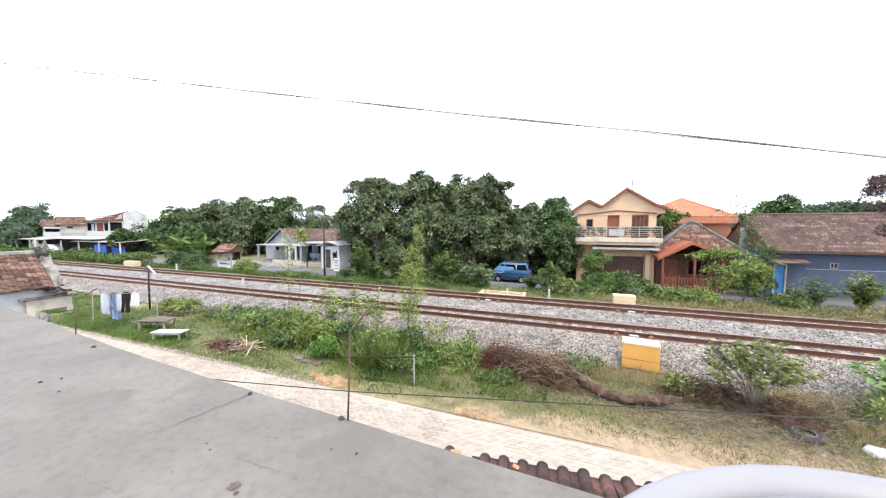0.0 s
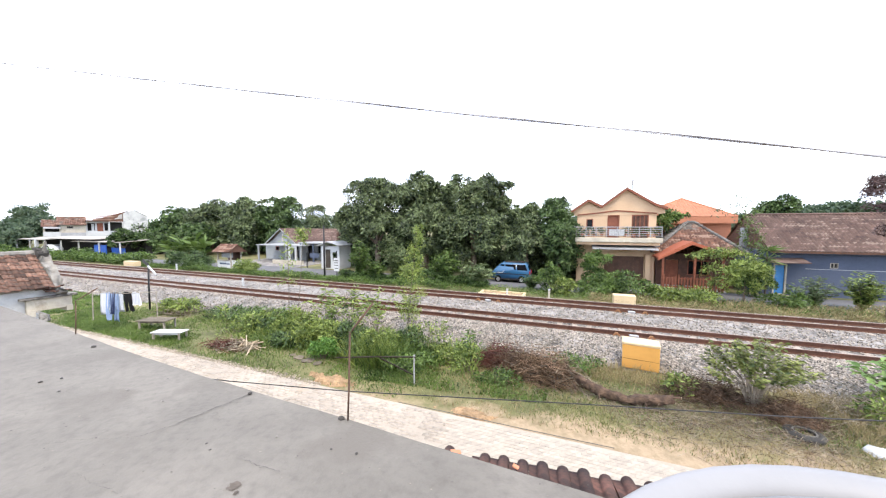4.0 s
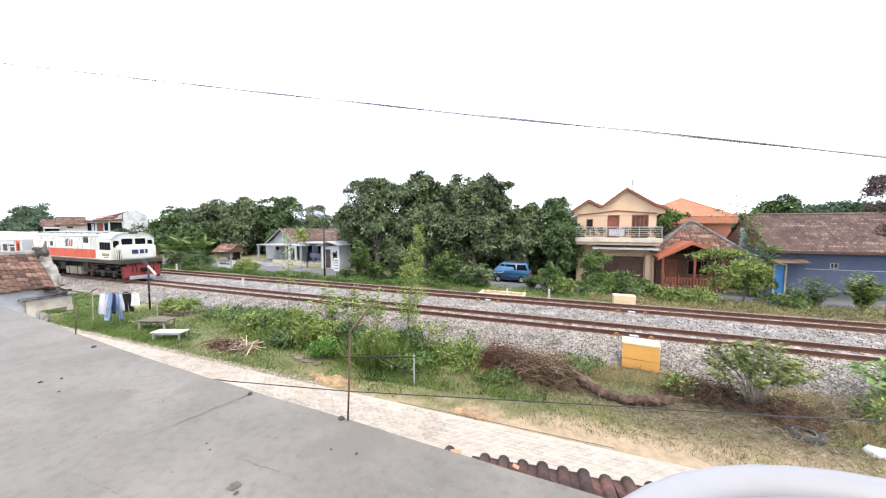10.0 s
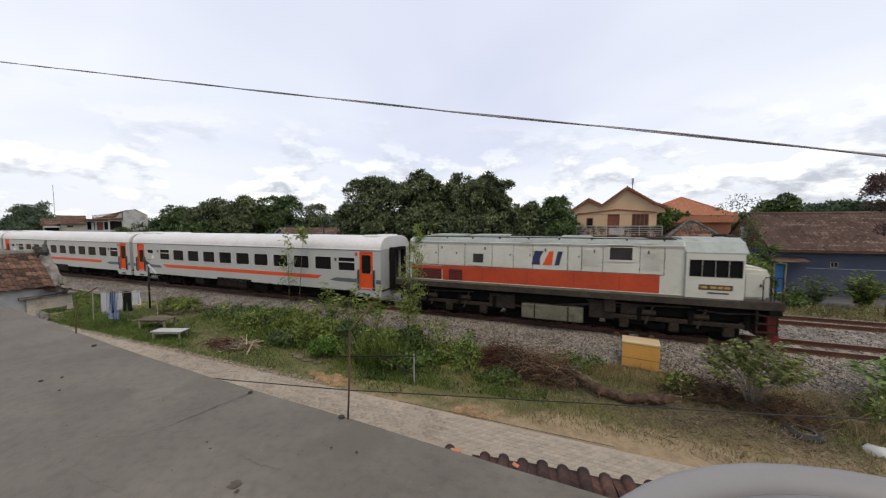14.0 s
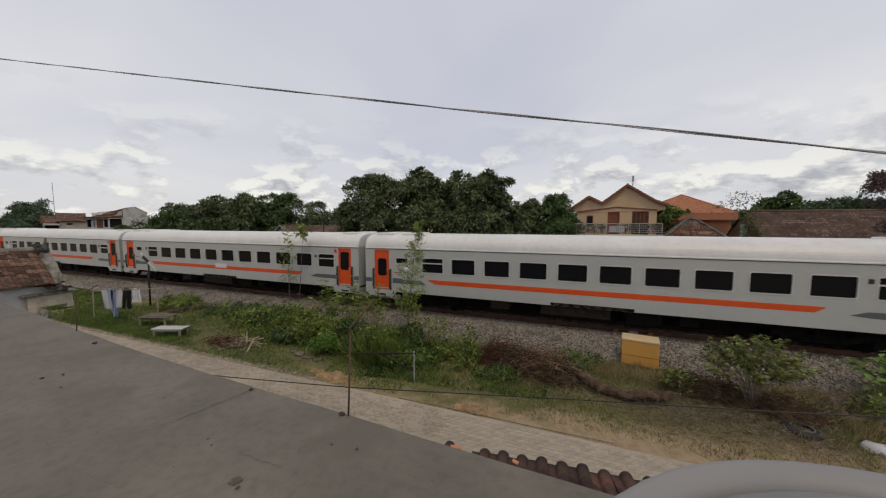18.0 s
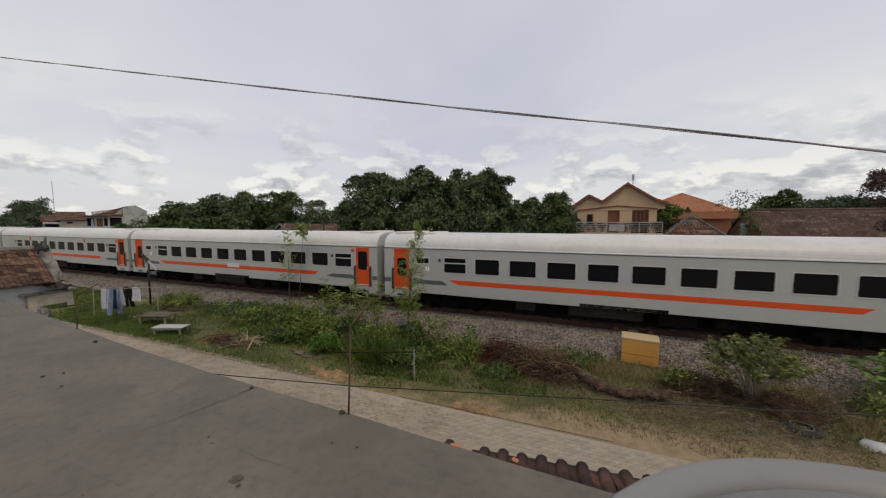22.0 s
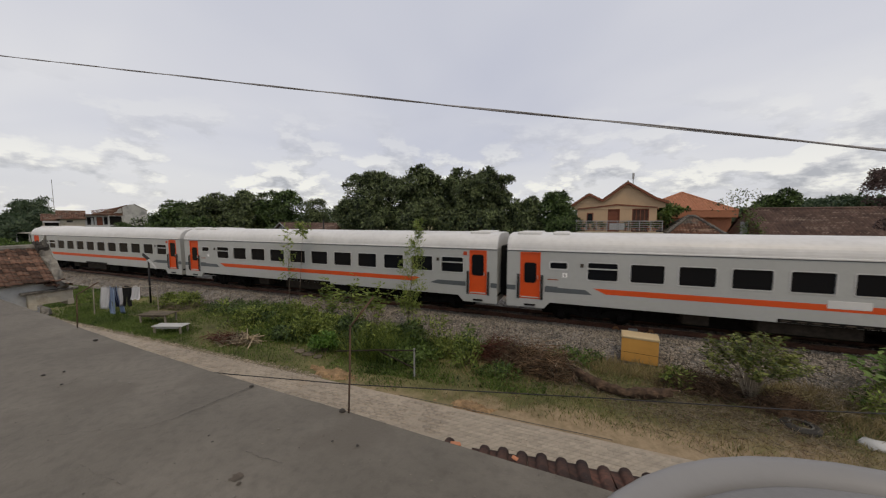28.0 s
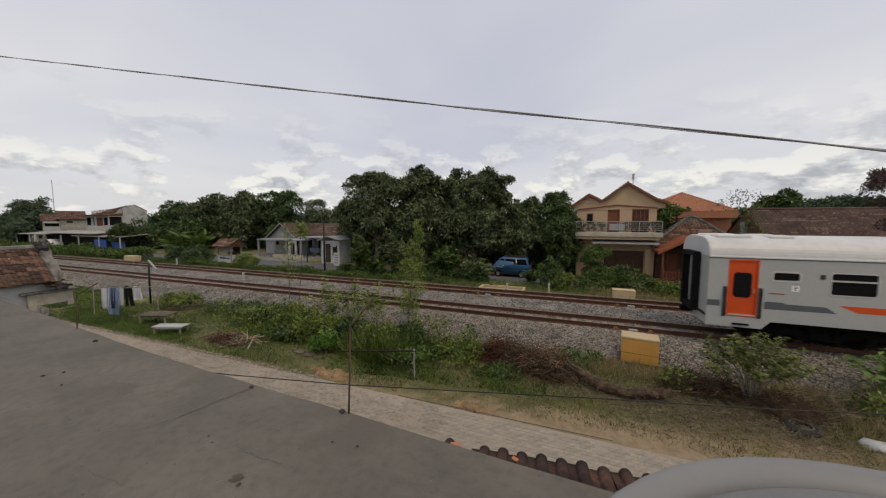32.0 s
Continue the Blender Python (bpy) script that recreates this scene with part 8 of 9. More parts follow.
twig_pile("pale_sticks", (-11.7, 9.0, GROUND), 0.6, 0.3, 0.35, 16, 0.9, 0.035, M_STRAWB, "pale broken boughs on a rubbish heap", "sticks")
twig_pile("wood_heap", (-12.9, 8.8, GROUND), 0.9, 0.45, 0.2, 150, 0.6, 0.014, M_DEADR, "heap of brown broken sticks", "wood heap")
twig_pile("dry_stalks", (-20.0, 11.3, GROUND), 1.2, 0.5, 0.5, 300, 1.0, 0.012, M_STRAW, "grey dry stalks piled by a bush", "brush heap")

# ---- plants ----
# slender feathery sapling and thin ones on the ballast's edge


def sapling(loc, height, spread, n, leaf, material, label, bare=0.3, lean=0.1, r=0.018):
    t = thing("sapling", loc, 0, label, "sapling", "saplings beside the track")
    top = Vector((lean * height, 0, height))
    part("stem", tube([(0, 0, -0.05), top * 0.35 + Vector((0.02, 0.01, 0)), top * 0.7, top], [r, r * 0.8, r * 0.5, 0.004], 6), M_BARK, t)
    pts, dirs = [], []
    twigs = int(26 + n / 60)
    for i in range(twigs):
        s = bare + (1 - bare) * (i + RNG.random()) / twigs
        a = RNG.uniform(0, 6.28)
        ln = spread * (1.15 - s) * RNG.uniform(0.6, 1.1) + 0.12
        base = top * s
        tip = base + Vector((math.cos(a) * ln, math.sin(a) * ln, ln * 0.45))
        if i % 2 == 0:
            part("twig", tube([base, tip], [r * 0.35, 0.003], 4), M_BARK, t)
        m = max(4, n // twigs)
        f = RNG.uniform(0.15, 1.05, (m, 1))
        pts.append(np.array(base)[None] * (1 - f) + np.array(tip)[None] * f + RNG.normal(size=(m, 3)) * 0.05)
        dirs.append(np.array(tip - base)[None] * 0.6 + RNG.normal(size=(m, 3)) * ln * 0.7)
    part("foliage", mesh_np("foliage", *leaves_np(np.concatenate(pts), np.concatenate(dirs), leaf[0], leaf[1], 0.25), material), None, t)
    return t


sapling((-6.2, 11.5, GROUND), 4.75, 0.68, 1900, (0.14, 0.034), L_YELLOW, "tall slender feathery sapling with yellow-green leaves", 0.26, 0.12)
sapling((-6.1, 11.45, GROUND), 2.0, 0.55, 420, (0.15, 0.045), L_YELLOW, "leafy side shoot of the slender sapling", 0.5, 0.1)
sapling((-13.9, 13.0, GROUND), 4.4, 0.5, 220, (0.2, 0.07), L_YELLOW, "thin sparse sapling on the ballast edge", 0.35, 0.02, 0.02)
sapling((-13.4, 13.1, GROUND), 4.6, 0.9, 200, (0.24, 0.08), L_YELLOW, "thin sapling with a few pale leaves at its top", 0.86, 0.12, 0.018)
for x, y, n, h, sp, m in ((-10.4, 11.9, 7, 2.1, 1.2, L_YELLOW), (-8.9, 11.7, 9, 2.3, 1.3, L_LIGHT), (-7.6, 11.5, 7, 2.4, 1.0, L_YELLOW)):
    shoots("sprawling_shrub", (x, y, GROUND), n, h, sp, (0.27, 0.095), m, "open shrub with drooping broad pale leaves", "sprawling shrubs beside the track", whorl=6, bare=0.6, flat=0.35, r=0.014)

# scrub between the lane and the ballast
for i, (x, y, rx, ry, rz, n, m, lf, lab) in enumerate([
        (-14.8, 11.9, 1.6, 0.9, 0.55, 2200, L_MID, (0.14, 0.05), "low green scrub at the ballast's foot"), (-12.6, 11.3, 1.5, 1.0, 0.75, 2600, L_LIGHT, (0.15, 0.06), "light green leafy scrub by the ballast"),
        (-10.6, 10.7, 1.4, 1.0, 0.9, 3000, L_LIGHT, (0.16, 0.06), "light green leafy scrub by the ballast"), (-9.3, 10.3, 1.0, 0.8, 0.85, 2000, L_LIGHT, (0.15, 0.06), "dense green leafy scrub"),
        (-8.35, 9.3, 0.42, 0.4, 0.72, 1500, L_VIVID, (0.11, 0.05), "small dense bright green bush"), (-8.0, 10.6, 0.8, 0.6, 1.0, 1500, L_DARK, (0.16, 0.06), "dark green scrub by the ballast"),
        (-6.6, 10.5, 0.8, 0.7, 0.8, 1100, L_LIGHT, (0.24, 0.04), "tall green weeds by the ballast"), (-3.9, 10.6, 0.5, 0.5, 0.8, 650, L_LIGHT, (0.14, 0.06), "loose green leafy shrub in grass"),
        (-3.15, 10.1, 0.34, 0.34, 1.15, 620, L_LIGHT, (0.13, 0.06), "slim upright light green shrub in grass"), (-4.9, 10.2, 0.8, 0.6, 0.5, 900, L_MID, (0.16, 0.06), "low dark green weeds"),
        (-16.9, 11.7, 1.1, 0.7, 0.5, 1300, L_DARK, (0.14, 0.05), "low green scrub by the lane"), (-20.1, 11.4, 1.2, 0.7, 0.85, 2200, L_LIGHT, (0.15, 0.06), "light green bush behind the laundry"),
        (-13.5, 10.2, 1.2, 0.7, 0.4, 900, L_LIGHT, (0.13, 0.04), "low green weeds in grass"), (-11.6, 9.9, 0.9, 0.6, 0.4, 900, L_GRASS, (0.2, 0.03), "low grassy weeds by the lane"),
        (-5.6, 10.7, 0.7, 0.5, 0.95, 1300, L_DARK, (0.15, 0.06), "dark green leafy shrub by the ballast"), (-7.2, 9.9, 0.7, 0.4, 0.6, 1100, L_DARK, (0.15, 0.055), "low dark green scrub"),
        (-10.4, 9.75, 1.0, 0.4, 0.6, 1500, L_DARK, (0.14, 0.055), "low dark green scrub"), (-12.6, 10.5, 1.0, 0.4, 0.7, 1500, L_DARK, (0.15, 0.055), "low dark green scrub"),
        (-5.2, 9.5, 0.7, 0.4, 0.5, 1000, L_MID, (0.13, 0.055), "low leafy green weeds in grass"), (-2.0, 9.7, 0.7, 0.35, 0.35, 700, L_MID, (0.12, 0.045), "low leafy green weeds in grass"),
        (0.2, 11.6, 0.9, 0.5, 0.5, 700, L_MID, (0.14, 0.05), "low green weeds in grass"), (2.9, 11.0, 0.35, 0.35, 0.6, 320, L_LIGHT, (0.15, 0.07), "small light green shrub")]):
    rz *= 0.76
    bush("shrub", (x, y, GROUND), [(0, 0, rz * 0.55, rx * 0.75, ry, rz * 0.75), (rx * 0.45, 0.1, rz * 0.42, rx * 0.5, ry * 0.8, rz * 0.6), (-rx * 0.5, -0.05, rz * 0.45, rx * 0.45, ry * 0.8, rz * 0.62)], n, lf, m, lab, "scrub beside the track", "shrub", 5)

for i in range(16):
    x = -14.5 + i * 0.74 + RNG.uniform(-0.3, 0.3)
    sapling((x, 10.6 + RNG.uniform(-0.7, 0.9), GROUND), RNG.uniform(0.7, 1.35), RNG.uniform(0.35, 0.6), int(RNG.integers(110, 240)), (0.17, 0.06), (L_YELLOW, L_LIGHT, L_LIGHT, L_MID)[i % 4], "loose leafy weed standing above the scrub", 0.25, RNG.uniform(-0.15, 0.15), 0.01)

# the pale shrub and its neighbour on the right
M_PALEBARK = mat("pale_grey_bark", (0.27, 0.23, 0.18), 0.9, 0.25, 6, 30, 0.4)
shoots("croton_shrub", (4.45, 10.8, GROUND), 36, 1.9, 1.3, (0.135, 0.068), L_OLIVE, "pale yellow-green shrub with bare grey stems", "", "shrub", 12, 0.68, 0.36, M_PALEBARK, 0.017)
shoots("shrub", (7.95, 12.0, GROUND), 15, 1.55, 1.15, (0.25, 0.115), L_FRESH, "open fresh green broad-leaved shrub on the ballast edge", "scrub beside the track", whorl=7, bare=0.35, flat=0.4, r=0.014)
bush("shrub", (7.3, 11.0, GROUND), [(0, 0, 0.35, 0.8, 0.5, 0.35)], 700, (0.16, 0.05), L_LIGHT, "low fresh green weeds", "scrub beside the track", "shrub", 4)

# bushes along the road
for x, y, w, h, m, lab in [(-1.55, 25.0, 0.8, 2.0, L_MID, "round clipped green bush"), (-0.6, 24.4, 0.7, 1.15, L_LIGHT, "small green bush beside the road"), (1.6, 25.0, 1.3, 1.3, L_MID, "green leafy bush beside the road"), (3.2, 25.1, 1.4, 1.45, L_MID, "green leafy bush beside the road"),
                           (5.6, 24.9, 1.2, 0.8, L_LIGHT, "low light green bush by the road"), (7.2, 24.8, 1.2, 0.8, L_LIGHT, "low light green bush by the road"), 
                            (11.6, 25.3, 1.2, 0.7, L_GRASS, "rough green weeds beside the road"), 
                           (-32.0, 24.6, 1.4, 1.1, L_LIGHT, "light green bush beside the road"), (-43.0, 25.0, 2.2, 1.6, L_DARK, "rounded green hedge bush by the road"), (-40.2, 25.0, 1.8, 1.4, L_DARK, "rounded green hedge bush by the road")]:
    bush("roadside_bush", (x, y, GROUND), [(0, 0, h * 0.55, w * 0.8, w * 0.7, h * 0.48), (w * 0.4, 0, h * 0.4, w * 0.6, w * 0.6, h * 0.4), (-w * 0.4, 0, h * 0.4, w * 0.6, w * 0.6, h * 0.4)], int(1500 * w * h), (0.2, 0.085), m, lab, "bushes along the road", "bush", 4)


for x, y, n, h, sp, leaf, m, wh, lab in [
        (-9.9, 25.6, 22, 2.9, 1.45, (0.34, 0.13), L_MID, 14, "leafy green shrub with upright shoots under the trees"), (-7.2, 25.6, 20, 1.9, 1.7, (0.36, 0.16), L_PALEB, 9, "low shrub with broad pale leaves beside the road"),
        (-14.9, 26.2, 15, 3.6, 1.7, (0.42, 0.15), L_PALEB, 10, "open shrub with long pale leaves under the trees"), (-16.6, 25.4, 14, 1.9, 1.2, (0.34, 0.12), L_MID, 10, "low leafy shrub under the trees"),
        (-12.9, 25.4, 14, 1.6, 1.2, (0.5, 0.10), L_LIGHT, 7, "low plant with long light green blades"), (-18.1, 25.2, 22, 3.7, 1.15, (0.30, 0.11), L_MID, 16, "tall pointed green shrub by the road"),
        (13.4, 26.3, 16, 1.9, 1.25, (0.26, 0.09), L_PALEB, 9, "loose grey-green shrub before the blue wall"), (15.3, 26.0, 22, 2.2, 1.15, (0.24, 0.10), L_LIGHT, 11, "light yellow-green rounded shrub by the road"), (-3.0, 26.0, 10, 1.1, 1.0, (0.26, 0.10), L_DARK, 9, "low dark weeds beside the road")]:
    shoots("roadside_shrub", (x, y, GROUND), n, h, sp, leaf, m, lab, "leafy shrubs along the road", whorl=int(wh * 1.6), bare=0.15, flat=0.45, r=0.02)


def hedge_mesh(x0, x1, y0, y1, h, n, leaf, material):
    x, y = RNG.uniform(x0, x1, n), RNG.uniform(y0, y1, n)
    top = h * (0.65 + 0.35 * np.sin(x * 0.7) * np.sin(x * 0.23 + 1.0) + 0.15 * np.sin(x * 2.1))
    z = GROUND + top * RNG.random(n) ** 0.6
    d = RNG.normal(size=(n, 3)) + np.array([0, -0.3, 0.6])
    return mesh_np("hedge", *leaves_np(np.stack([x, y, z], 1), d, *leaf), material)


solo("hedge", hedge_mesh(-95, -50, 23.6, 26.0, 1.5, 18000, (0.34, 0.14), L_MID), None, "rank light green hedge between track and road", "hedge", kind="stuff")
solo("hedge", hedge_mesh(-20.5, -6.3, 24.9, 25.9, 1.05, 9000, (0.26, 0.10), L_DARK), None, "dark weedy undergrowth along the road", "undergrowth", kind="stuff")
solo("hedge", hedge_mesh(-50, -9, 23.2, 24.6, 0.5, 16000, (0.22, 0.07), L_MID), None, "weedy green verge along the track", "verge", kind="stuff")
solo("hedge", hedge_mesh(-9, 22, 22.9, 25.4, 0.40, 11000, (0.22, 0.035), L_GRASS), None, "rough green grass verge along the track", "verge", kind="stuff")
solo("hedge", hedge_mesh(1, 24, 22.4, 25.4, 0.42, 17000, (0.24, 0.03), L_DRY), None, "dry yellowish grass verge", "verge", kind="stuff")


def grass(x0, x1, y0, y1, n, h, w, material, label, keep=None):
    x, y = RNG.uniform(x0, x1, n), RNG.uniform(y0, y1, n)
    k = np.sin(x * 1.1 + 2 * np.sin(y * 0.8)) + np.sin(y * 1.7 + x * 0.35) + RNG.normal(size=n) * 0.8
    ok = k > -0.4 if keep is None else keep(x, y, k)
    x, y = x[ok], y[ok]
    m = len(x)
    zone = np.clip((y - 7.7) / 0.8, 0, 1) * np.clip((24.6 - y) / 0.8, 0, 1)
    z = GROUND + zone * (0.05 * np.sin(x * 0.9 + y * 0.5) * np.sin(y * 1.3 - x * 0.3) + 0.03 * np.sin(x * 2.3 + 1.0) * np.cos(y * 2.1)) - 0.01
    hh = h * RNG.uniform(0.4, 1.4, m)
    a = RNG.uniform(0, 6.28, m)
    side = np.stack([np.cos(a), np.sin(a), np.zeros(m)], 1) * (w * RNG.uniform(0.6, 1.3, m))[:, None]
    b = np.stack([x, y, z], 1)
    lean = np.stack([RNG.normal(size=m) * 0.45, RNG.normal(size=m) * 0.45, np.ones(m)], 1) * hh[:, None]
    v = np.stack([b - side * 0.5, b + side * 0.5, b + lean * 0.6 + side * 0.3, b + lean], 1).reshape(-1, 3)
    f = (np.arange(m)[:, None, None] * 4 + np.array([[0, 1, 2], [0, 2, 3]])[None]).reshape(-1, 3)
    return solo("grass", mesh_np("grass", v, f, material), None, label, "grass", kind="stuff")


grass(-27, 10, 7.65, 12.6, 130000, 0.085, 0.022, L_GRASS, "short uneven green grass", lambda x, y, k: (k > -0.9) & ((x < -4.5) | ((RNG.random(len(x)) < 0.25) & (y > 9.2))) & (y > 7.78 + 0.08 * k))
grass(-48, -26.5, 8.3, 12.4, 24000, 0.10, 0.06, L_GRASS, "green grass beyond the clothes line", lambda x, y, k: k > -2.5)
grass(-9, 11, 7.95, 12.5, 24000, 0.11, 0.018, L_DRY, "dry yellow grass by the lane", lambda x, y, k: (k < 0.9) & ~((x > -0.7) & (x < 2.8) & (y > 9.55) & (y < 10.6)) & (RNG.random(len(x)) < np.clip((x + 6) / 6, 0.05, 1)))
grass(-14, -2, 9.6, 12.2, 8500, 0.32, 0.026, L_GRASS, "tall rank green grass", lambda x, y, k: k > 0.0)
grass(-13.5, -7.5, 9.6, 11.2, 2200, 0.5, 0.03, L_YELLOW, "bright yellow-green blades of tall grass", lambda x, y, k: k > 0.3)
grass(-7.6, -5.6, 9.3, 10.9, 1500, 0.75, 0.03, L_LIGHT, "clump of tall pale reed-like grass", lambda x, y, k: k > -5)
grass(-7.0, -5.2, 9.3, 10.8, 900, 0.7, 0.03, L_MID, "clump of tall reed-like grass", lambda x, y, k: k > -5)
grass(-26, -15, 7.75, 9.4, 16000, 0.07, 0.03, L_GRASS, "short bright green lawn", lambda x, y, k: (k > -1.5) & (y > 7.75))

grass(-7.5, -0.6, 8.15, 9.9, 14000, 0.075, 0.05, L_MID, "low leafy green weeds among the grass", lambda x, y, k: (k + 0.9 * np.sin(x * 3.1 + y * 2.2) > 0.2) & (y > 9.1 + 0.11 * x))
grass(-5, 11, 7.75, 11.8, 34000, 0.075, 0.014, L_TUFT, "green grass tufts among dry grass", lambda x, y, k: (k + 0.25 * (y - 9) > 0.35) & (y > 7.9 + 0.1 * k))
grass(-2, 11, 8.3, 11.9, 20000, 0.08, 0.018, L_TUFT, "patches of low fading green weeds", lambda x, y, k: np.sin(x * 1.9 + 1) + np.sin(y * 2.3 + x * 0.6) + 0.3 * k > 1.1)
grass(0, 11, 9.5, 12.3, 12000, 0.3, 0.018, L_DRY, "tall straw-coloured dry grass", lambda x, y, k: (np.sin(x * 1.3) + 0.4 * k > 0.2) & ((y > 11.0) | (x > 6)))

# trees beyond the road
RNG = np.random.default_rng(7)
RNG.bit_generator.advance(4435264)
G1 = "mango trees beyond the road"
BIG = "large dense dark green mango tree"
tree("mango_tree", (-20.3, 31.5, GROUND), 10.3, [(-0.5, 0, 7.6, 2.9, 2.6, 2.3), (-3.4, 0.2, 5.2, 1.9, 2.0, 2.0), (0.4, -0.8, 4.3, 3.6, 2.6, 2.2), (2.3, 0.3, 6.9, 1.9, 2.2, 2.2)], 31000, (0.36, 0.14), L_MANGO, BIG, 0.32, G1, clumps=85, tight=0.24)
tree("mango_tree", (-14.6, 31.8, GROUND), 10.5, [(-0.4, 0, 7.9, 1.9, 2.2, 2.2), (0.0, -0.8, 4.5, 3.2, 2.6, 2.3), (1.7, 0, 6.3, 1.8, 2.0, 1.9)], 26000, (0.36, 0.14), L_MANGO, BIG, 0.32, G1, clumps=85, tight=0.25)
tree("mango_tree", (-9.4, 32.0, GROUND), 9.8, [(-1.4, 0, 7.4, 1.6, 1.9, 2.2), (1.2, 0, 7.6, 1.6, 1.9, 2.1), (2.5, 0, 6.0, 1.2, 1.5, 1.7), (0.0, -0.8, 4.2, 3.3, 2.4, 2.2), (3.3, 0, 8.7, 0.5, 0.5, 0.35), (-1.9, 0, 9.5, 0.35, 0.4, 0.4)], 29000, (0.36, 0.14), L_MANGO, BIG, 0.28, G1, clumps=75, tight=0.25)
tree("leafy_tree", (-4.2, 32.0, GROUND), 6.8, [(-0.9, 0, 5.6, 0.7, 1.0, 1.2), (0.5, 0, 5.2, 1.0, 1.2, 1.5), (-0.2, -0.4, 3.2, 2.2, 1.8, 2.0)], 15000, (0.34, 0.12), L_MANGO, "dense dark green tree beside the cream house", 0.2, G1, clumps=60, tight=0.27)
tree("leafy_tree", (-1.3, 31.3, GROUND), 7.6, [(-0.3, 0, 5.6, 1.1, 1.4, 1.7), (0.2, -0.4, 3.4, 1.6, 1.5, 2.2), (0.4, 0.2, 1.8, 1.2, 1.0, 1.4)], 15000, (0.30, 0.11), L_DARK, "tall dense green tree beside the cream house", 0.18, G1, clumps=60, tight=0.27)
tree("leafy_tree", (1.6, 29.0, GROUND), 3.0, [(0, 0, 1.9, 0.85, 0.8, 0.95), (-0.5, 0, 1.3, 0.7, 0.7, 0.8)], 2600, (0.24, 0.1), L_MID, "small green tree before the cream house", 0.08, G1, clumps=18)
# thickets added to fill the space under the crowns with dark leaves
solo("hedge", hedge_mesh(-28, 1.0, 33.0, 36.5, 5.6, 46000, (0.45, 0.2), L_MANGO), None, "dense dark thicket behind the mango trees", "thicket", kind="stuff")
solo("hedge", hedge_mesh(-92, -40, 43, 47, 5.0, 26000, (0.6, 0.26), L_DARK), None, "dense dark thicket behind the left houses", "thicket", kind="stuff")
G2 = "trees behind the left houses"
for x, y, h, w, m in [(-70, 40, 8.2, 4.6, L_DARK), (-62, 41, 9.4, 5.0, L_MANGO), (-54, 42, 9.9, 5.4, L_MANGO), (-47, 43, 9.9, 4.4, L_DARK), (-68, 36, 4.2, 3.2, L_DARK), (-59, 36, 5.0, 3.6, L_DARK), (-51.5, 38.5, 6.2, 3.2, L_MANGO)]:
    tree("broad_tree", (x, y, GROUND), h, [(-w * 0.35, 0, h * 0.66, w * 0.55, w * 0.5, h * 0.30), (w * 0.35, 0, h * 0.72, w * 0.52, w * 0.5, h * 0.28), (0, -w * 0.2, h * 0.42, w * 0.8, w * 0.5, h * 0.34)], int(8200 * w / 4), (0.55, 0.2), m, "broad dark green tree behind the houses", 0.25, G2, clumps=60, tight=0.25)
tree("broad_tree", (-42.3, 46, GROUND), 8.8, [(0, 0, 6.9, 1.7, 1.7, 1.6), (1.0, 0, 5.2, 1.6, 1.6, 1.6), (-0.7, 0, 5.0, 1.5, 1.5, 1.6)], 3600, (0.42, 0.16), L_MANGO, "slim dark green tree behind the white house", 0.16, G2)
tree("broad_tree", (-31.5, 46, GROUND), 7.0, [(0, 0, 4.8, 2.2, 1.8, 1.6), (-3.0, 0, 4.6, 2.2, 1.8, 1.6)], 4200, (0.42, 0.16), L_MANGO, "dark green tree behind the white house", 0.16, G2)
tree("street_tree", (-68.8, 31.2, GROUND), 4.4, [(0, 0, 3.3, 1.2, 1.1, 1.0), (0.4, 0.85, 2.5, 1.0, 0.9, 1.0), (-0.4, -0.85, 2.6, 1.0, 0.9, 0.9)], 4200, (0.36, 0.15), L_DARK, "spreading roadside tree by the blue tarpaulin", 0.16, G2)
for x, y, h, w in [(-205, 62, 13, 9), (-190, 60, 13.4, 8), (-122, 33, 5.5, 5), (-112, 31.5, 4.6, 4.5), (-106, 31, 4.0, 3.6), (-140, 45, 8.0, 6), (-128, 36, 6.0, 5)]:
    tree("far_tree", (x, y, GROUND), h, [(-w * 0.3, 0, h * 0.66, w * 0.5, w * 0.4, h * 0.3), (w * 0.35, 0, h * 0.7, w * 0.5, w * 0.4, h * 0.27), (0, -1, h * 0.4, w * 0.7, w * 0.4, h * 0.32)], 3600, (0.9, 0.4), L_FAR, "far dark green leafy tree", 0.3, "far trees", clumps=26)

# banana-like plants, small trees before the houses
for x, y, s in ((-60.0, 33.5, 1.25), (-57.2, 33.0, 1.45), (-54.6, 33.6, 1.5), (-52.0, 33.2, 1.3), (-62.4, 33.8, 1.0)):
    t = thing("banana_plant", (x, y, GROUND), 0, "banana plant with long pale leaves", "banana plant", "banana plants")
    part("stalk", tube([(0, 0, -0.1), (0.05, 0, 1.9 * s)], [0.13, 0.08], 8), L_MID, t)
    for k in range(20):
        a = k * 0.7 + x
        p0 = np.array([[0.05, 0, RNG.uniform(0.5, 1.9) * s]])
        ln = 1.7 * s * RNG.uniform(0.7, 1.1)
        v, f = leaves_np(p0, np.array([[math.cos(a) * 0.7, math.sin(a) * 0.7, RNG.uniform(0.2, 1.2)]]), ln, 0.48 * s, 0.45)
        part("leaf", mesh_np("leaf", v, f, L_MID), None, t)

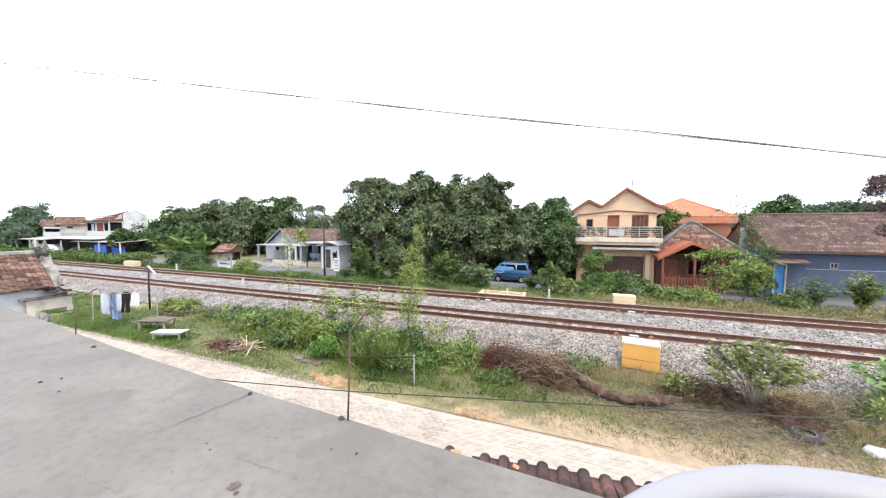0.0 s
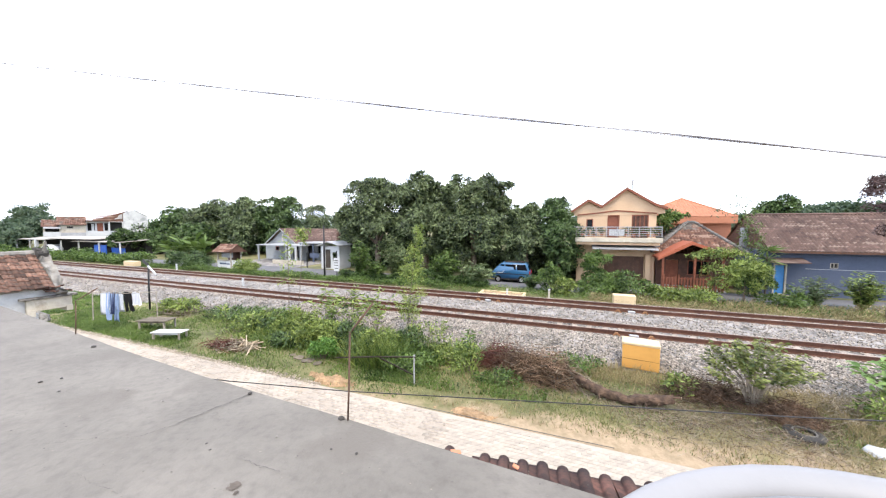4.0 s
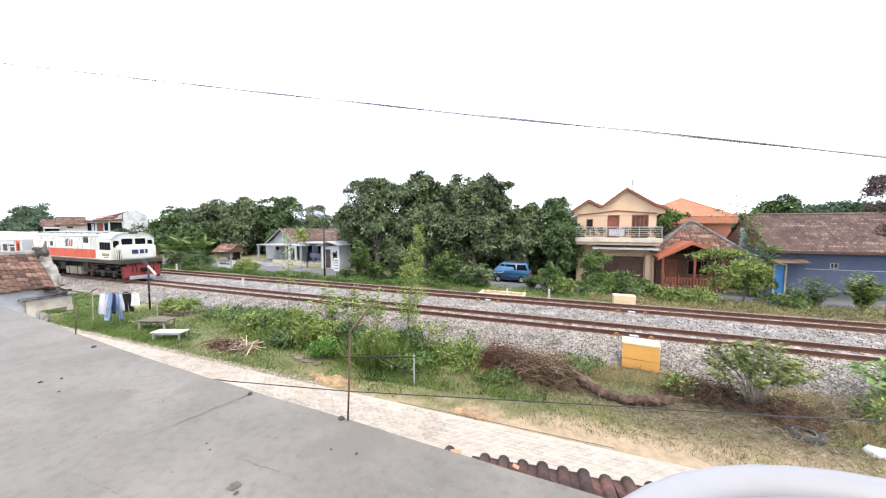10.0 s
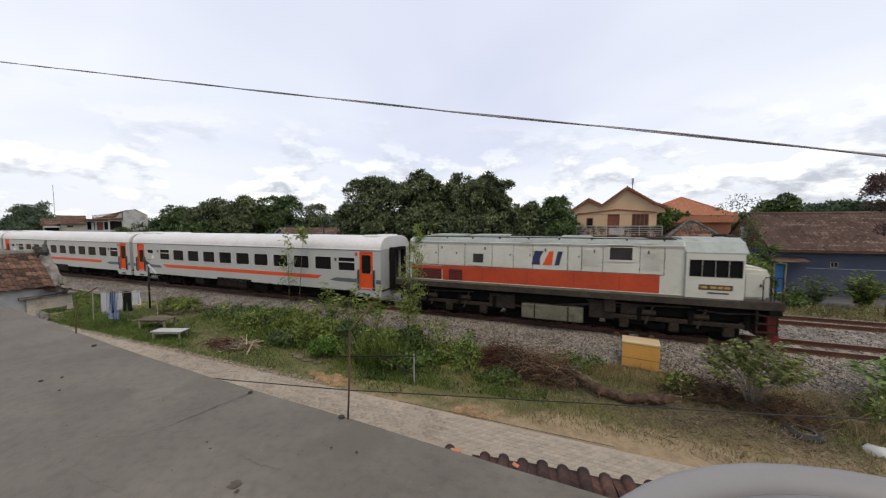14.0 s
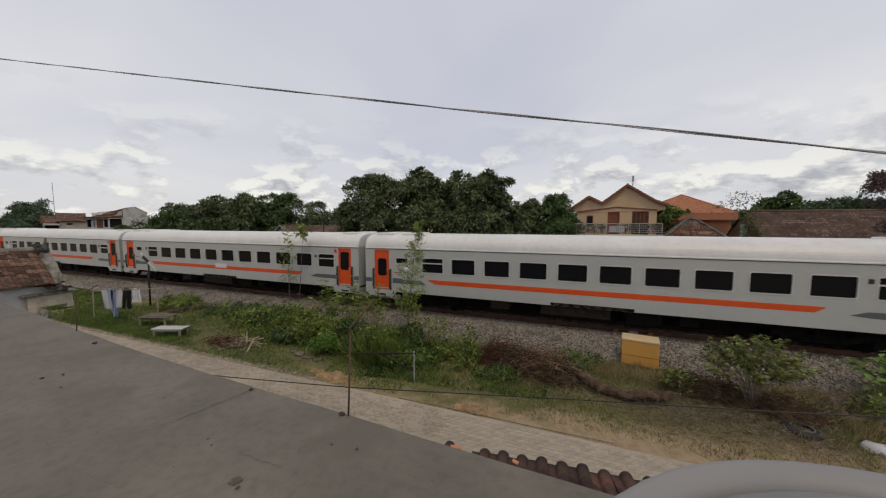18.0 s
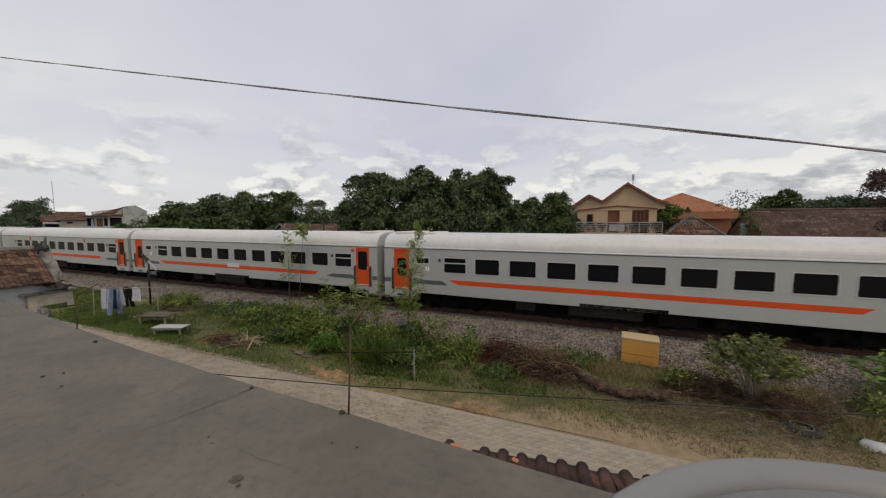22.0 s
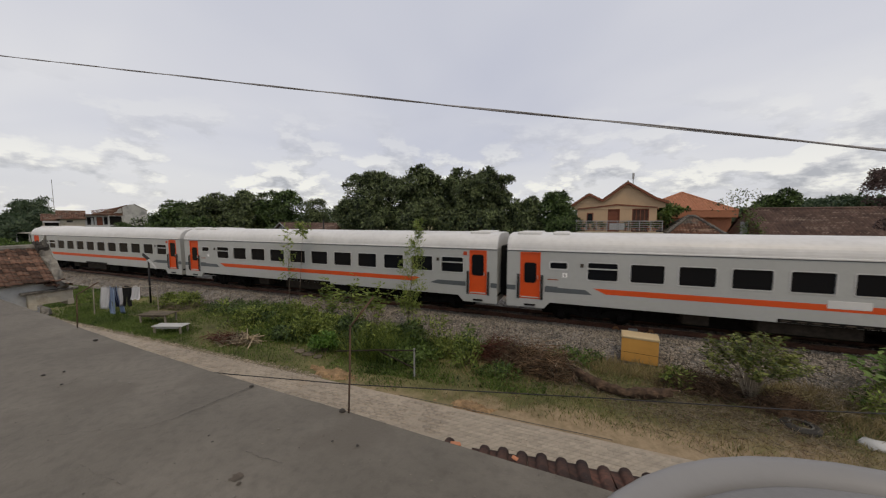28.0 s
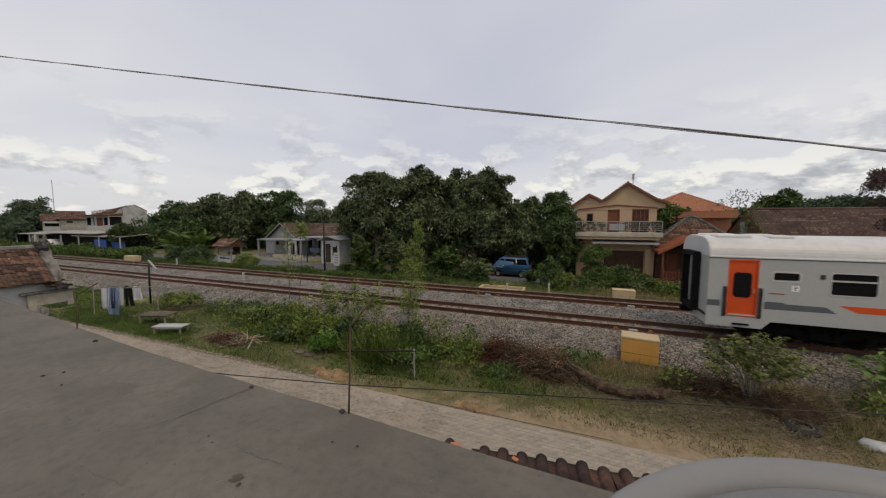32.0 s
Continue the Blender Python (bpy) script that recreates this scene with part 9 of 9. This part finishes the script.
tree("street_tree", (9.55, 25.0, GROUND), 2.9, [(0.05, 0, 2.25, 0.75, 0.7, 0.65), (-0.5, 0, 1.75, 0.6, 0.6, 0.55), (0.55, 0, 1.85, 0.62, 0.6, 0.6), (0, -0.2, 1.25, 0.65, 0.5, 0.5)], 5200, (0.17, 0.075), L_LIGHT, "small dense light green tree beside the road", 0.06, "small roadside trees", clumps=26)
tree("street_tree", (8.8, 27.2, GROUND), 3.4, [(0, 0, 3.0, 0.95, 0.7, 0.28), (-0.85, 0, 2.7, 0.6, 0.6, 0.25), (0.8, 0, 3.0, 0.7, 0.7, 0.3), (-0.1, -0.2, 1.7, 0.7, 0.5, 0.6), (0.1, 0, 0.8, 0.6, 0.5, 0.6)], 1700, (0.2, 0.08), L_LIGHT, "spreading small tree before the red porch", 0.05, "small roadside trees", clumps=20)
sp = thing("spiky_plant", (11.95, 28.4, GROUND), 0, "tall plant with a rosette of long spiky leaves", "plant")
part("stem", tube([(0, 0, -0.1), (0.03, 0, 1.6), (0, 0, 3.3)], [0.07, 0.05, 0.04], 7), M_BARK, sp)
for z, n in ((3.25, 60), (2.6, 34)):
    a = RNG.uniform(0, 6.28, n)
    v, f = leaves_np(np.repeat([[0, 0, z]], n, 0), np.stack([np.cos(a), np.sin(a), RNG.uniform(-0.4, 1.2, n)], 1), 0.95, 0.085, 0.35)
    part("leaf_rosette", mesh_np("leaf_rosette", v, f, L_MID), None, sp)
for x, y, h in ((10.5, 28.3, 5.4), (10.9, 28.5, 6.0), (11.3, 28.2, 5.0)):
    sapling((x, y, GROUND), h, 0.55, 260, (0.2, 0.07), L_MID, "thin pole-like young tree before the porch roof", 0.45, 0.02, 0.02)
bush("roadside_bush", (11.2, 28.3, GROUND), [(0, 0, 1.6, 0.9, 0.6, 0.9), (0.3, 0, 0.8, 0.9, 0.6, 0.7)], 2600, (0.2, 0.085), L_DARK, "tall dark green shrub beside the blue door", "bushes along the road", "bush", 4)
tree("street_tree", (7.0, 34.5, GROUND), 6.6, [(0, 0, 4.9, 1.0, 0.9, 0.7), (0.6, 0, 6.0, 0.8, 0.7, 0.4), (1.4, 0, 5.6, 0.7, 0.6, 0.3)], 2000, (0.3, 0.12), L_MID, "small tree behind the porch house", 0.07, "small roadside trees", clumps=12)
tree("bare_tree", (13.0, 36.5, GROUND), 7.4, [(0, 0, 6.0, 1.3, 1.0, 1.1), (0.8, 0, 6.6, 1.0, 0.8, 0.7)], 240, (0.26, 0.1), L_FAR, "thin almost leafless tree behind the roofs", 0.06, "small roadside trees", clumps=16, tight=0.5)
tree("reddish_tree", (14.6, 23.2, GROUND), 8.0, [(0, 0, 6.4, 1.1, 1.1, 0.9), (0.4, 0, 5.2, 1.0, 1.0, 0.8), (-0.4, 0, 6.9, 0.7, 0.7, 0.5)], 6000, (0.15, 0.06), L_PURPLE, "tall tree with dull reddish-brown leaves", 0.12, "small roadside trees", clumps=18)
tree("round_tree", (22.4, 52, GROUND), 8.6, [(-0.8, 0, 6.5, 1.1, 1.2, 1.2), (0.9, 0, 6.9, 1.2, 1.2, 1.3), (0, 0, 5.4, 1.8, 1.6, 1.2)], 6000, (0.42, 0.17), L_DARK, "round-headed green tree behind the blue house", 0.2, "small roadside trees", clumps=26)


def far_woods(n):
    x = np.where(RNG.random(n) < 0.55, RNG.uniform(70, 330, n), RNG.uniform(-600, 400, n))
    y = 285 + RNG.uniform(-25, 25, n)
    top = 11.6 + 3.0 * np.sin(x * 0.045) + 2.2 * np.sin(x * 0.13 + 1) + 1.6 * np.sin(x * 0.31) + np.clip((x - 60) * 0.035, 0, 6)
    z = GROUND + top * RNG.random(n) ** 0.55
    return mesh_np("far_woods", *leaves_np(np.stack([x, y, z], 1), RNG.normal(size=(n, 3)), 3.4, 1.7), L_FAR)


solo("far_woods", far_woods(60000), None, "low line of far dark green woods", "woods", kind="stuff")

# ---- what moves ----
# seconds and the place of the first coach's front end along the track
RUN = [(0, -125.6), (4, -94.6), (7, -71.5), (8, -63.4), (9, -55.05), (10, -46.25), (11, -37.1), (12, -27.55), (13, -18.24), (14, -8.7), (14.5, -3.75), (16.5, 16.3), (17, 21.45), (18, 31.85), (19, 42.25), (20, 52.82), (21, 63.53),
       (22, 74.77), (23, 85.84), (24, 97.01), (25, 108.39), (25.5, 114.15), (27.5, 137.4), (28, 143.45), (29, 155.55), (30, 167.67), (31, 179.9), (32, 192.15)]


def motions():
    run_t, run_s = [a for a, _ in RUN], [b for _, b in RUN]
    walk(loco, [(t, pose(s + 8.23, NEAR, 0)) for t, s in RUN])
    for k, c in enumerate(TRAIN):
        walk(c, [(t, pose(s - HALF - PITCH * k, NEAR, 0)) for t, s in RUN])
    # the washing swings a little in the wind
    for k, c in enumerate(WASHING):
        m = c.matrix_basis.copy()
        walk(c, [(i * 0.5, m @ Matrix.Rotation(radians(5 * math.sin(i * 0.55 + k * 0.8) + 4 * math.sin(i * 0.21 + k)), 4, "X")) for i in range(65)])
    # the locomotive's wheels roll along
    for w in [o for o in loco.children if o.name.startswith("wheelset")]:
        x, z = w.location.x, 0.457
        rows = []
        for i in range(961):
            t = i / 30
            s = float(np.interp(t, run_t, run_s))
            rows.append((t, pose(x, 0, z) @ Matrix.Rotation((s + 125.6) / z, 4, "Y")))
        walk(w, rows)


motions()
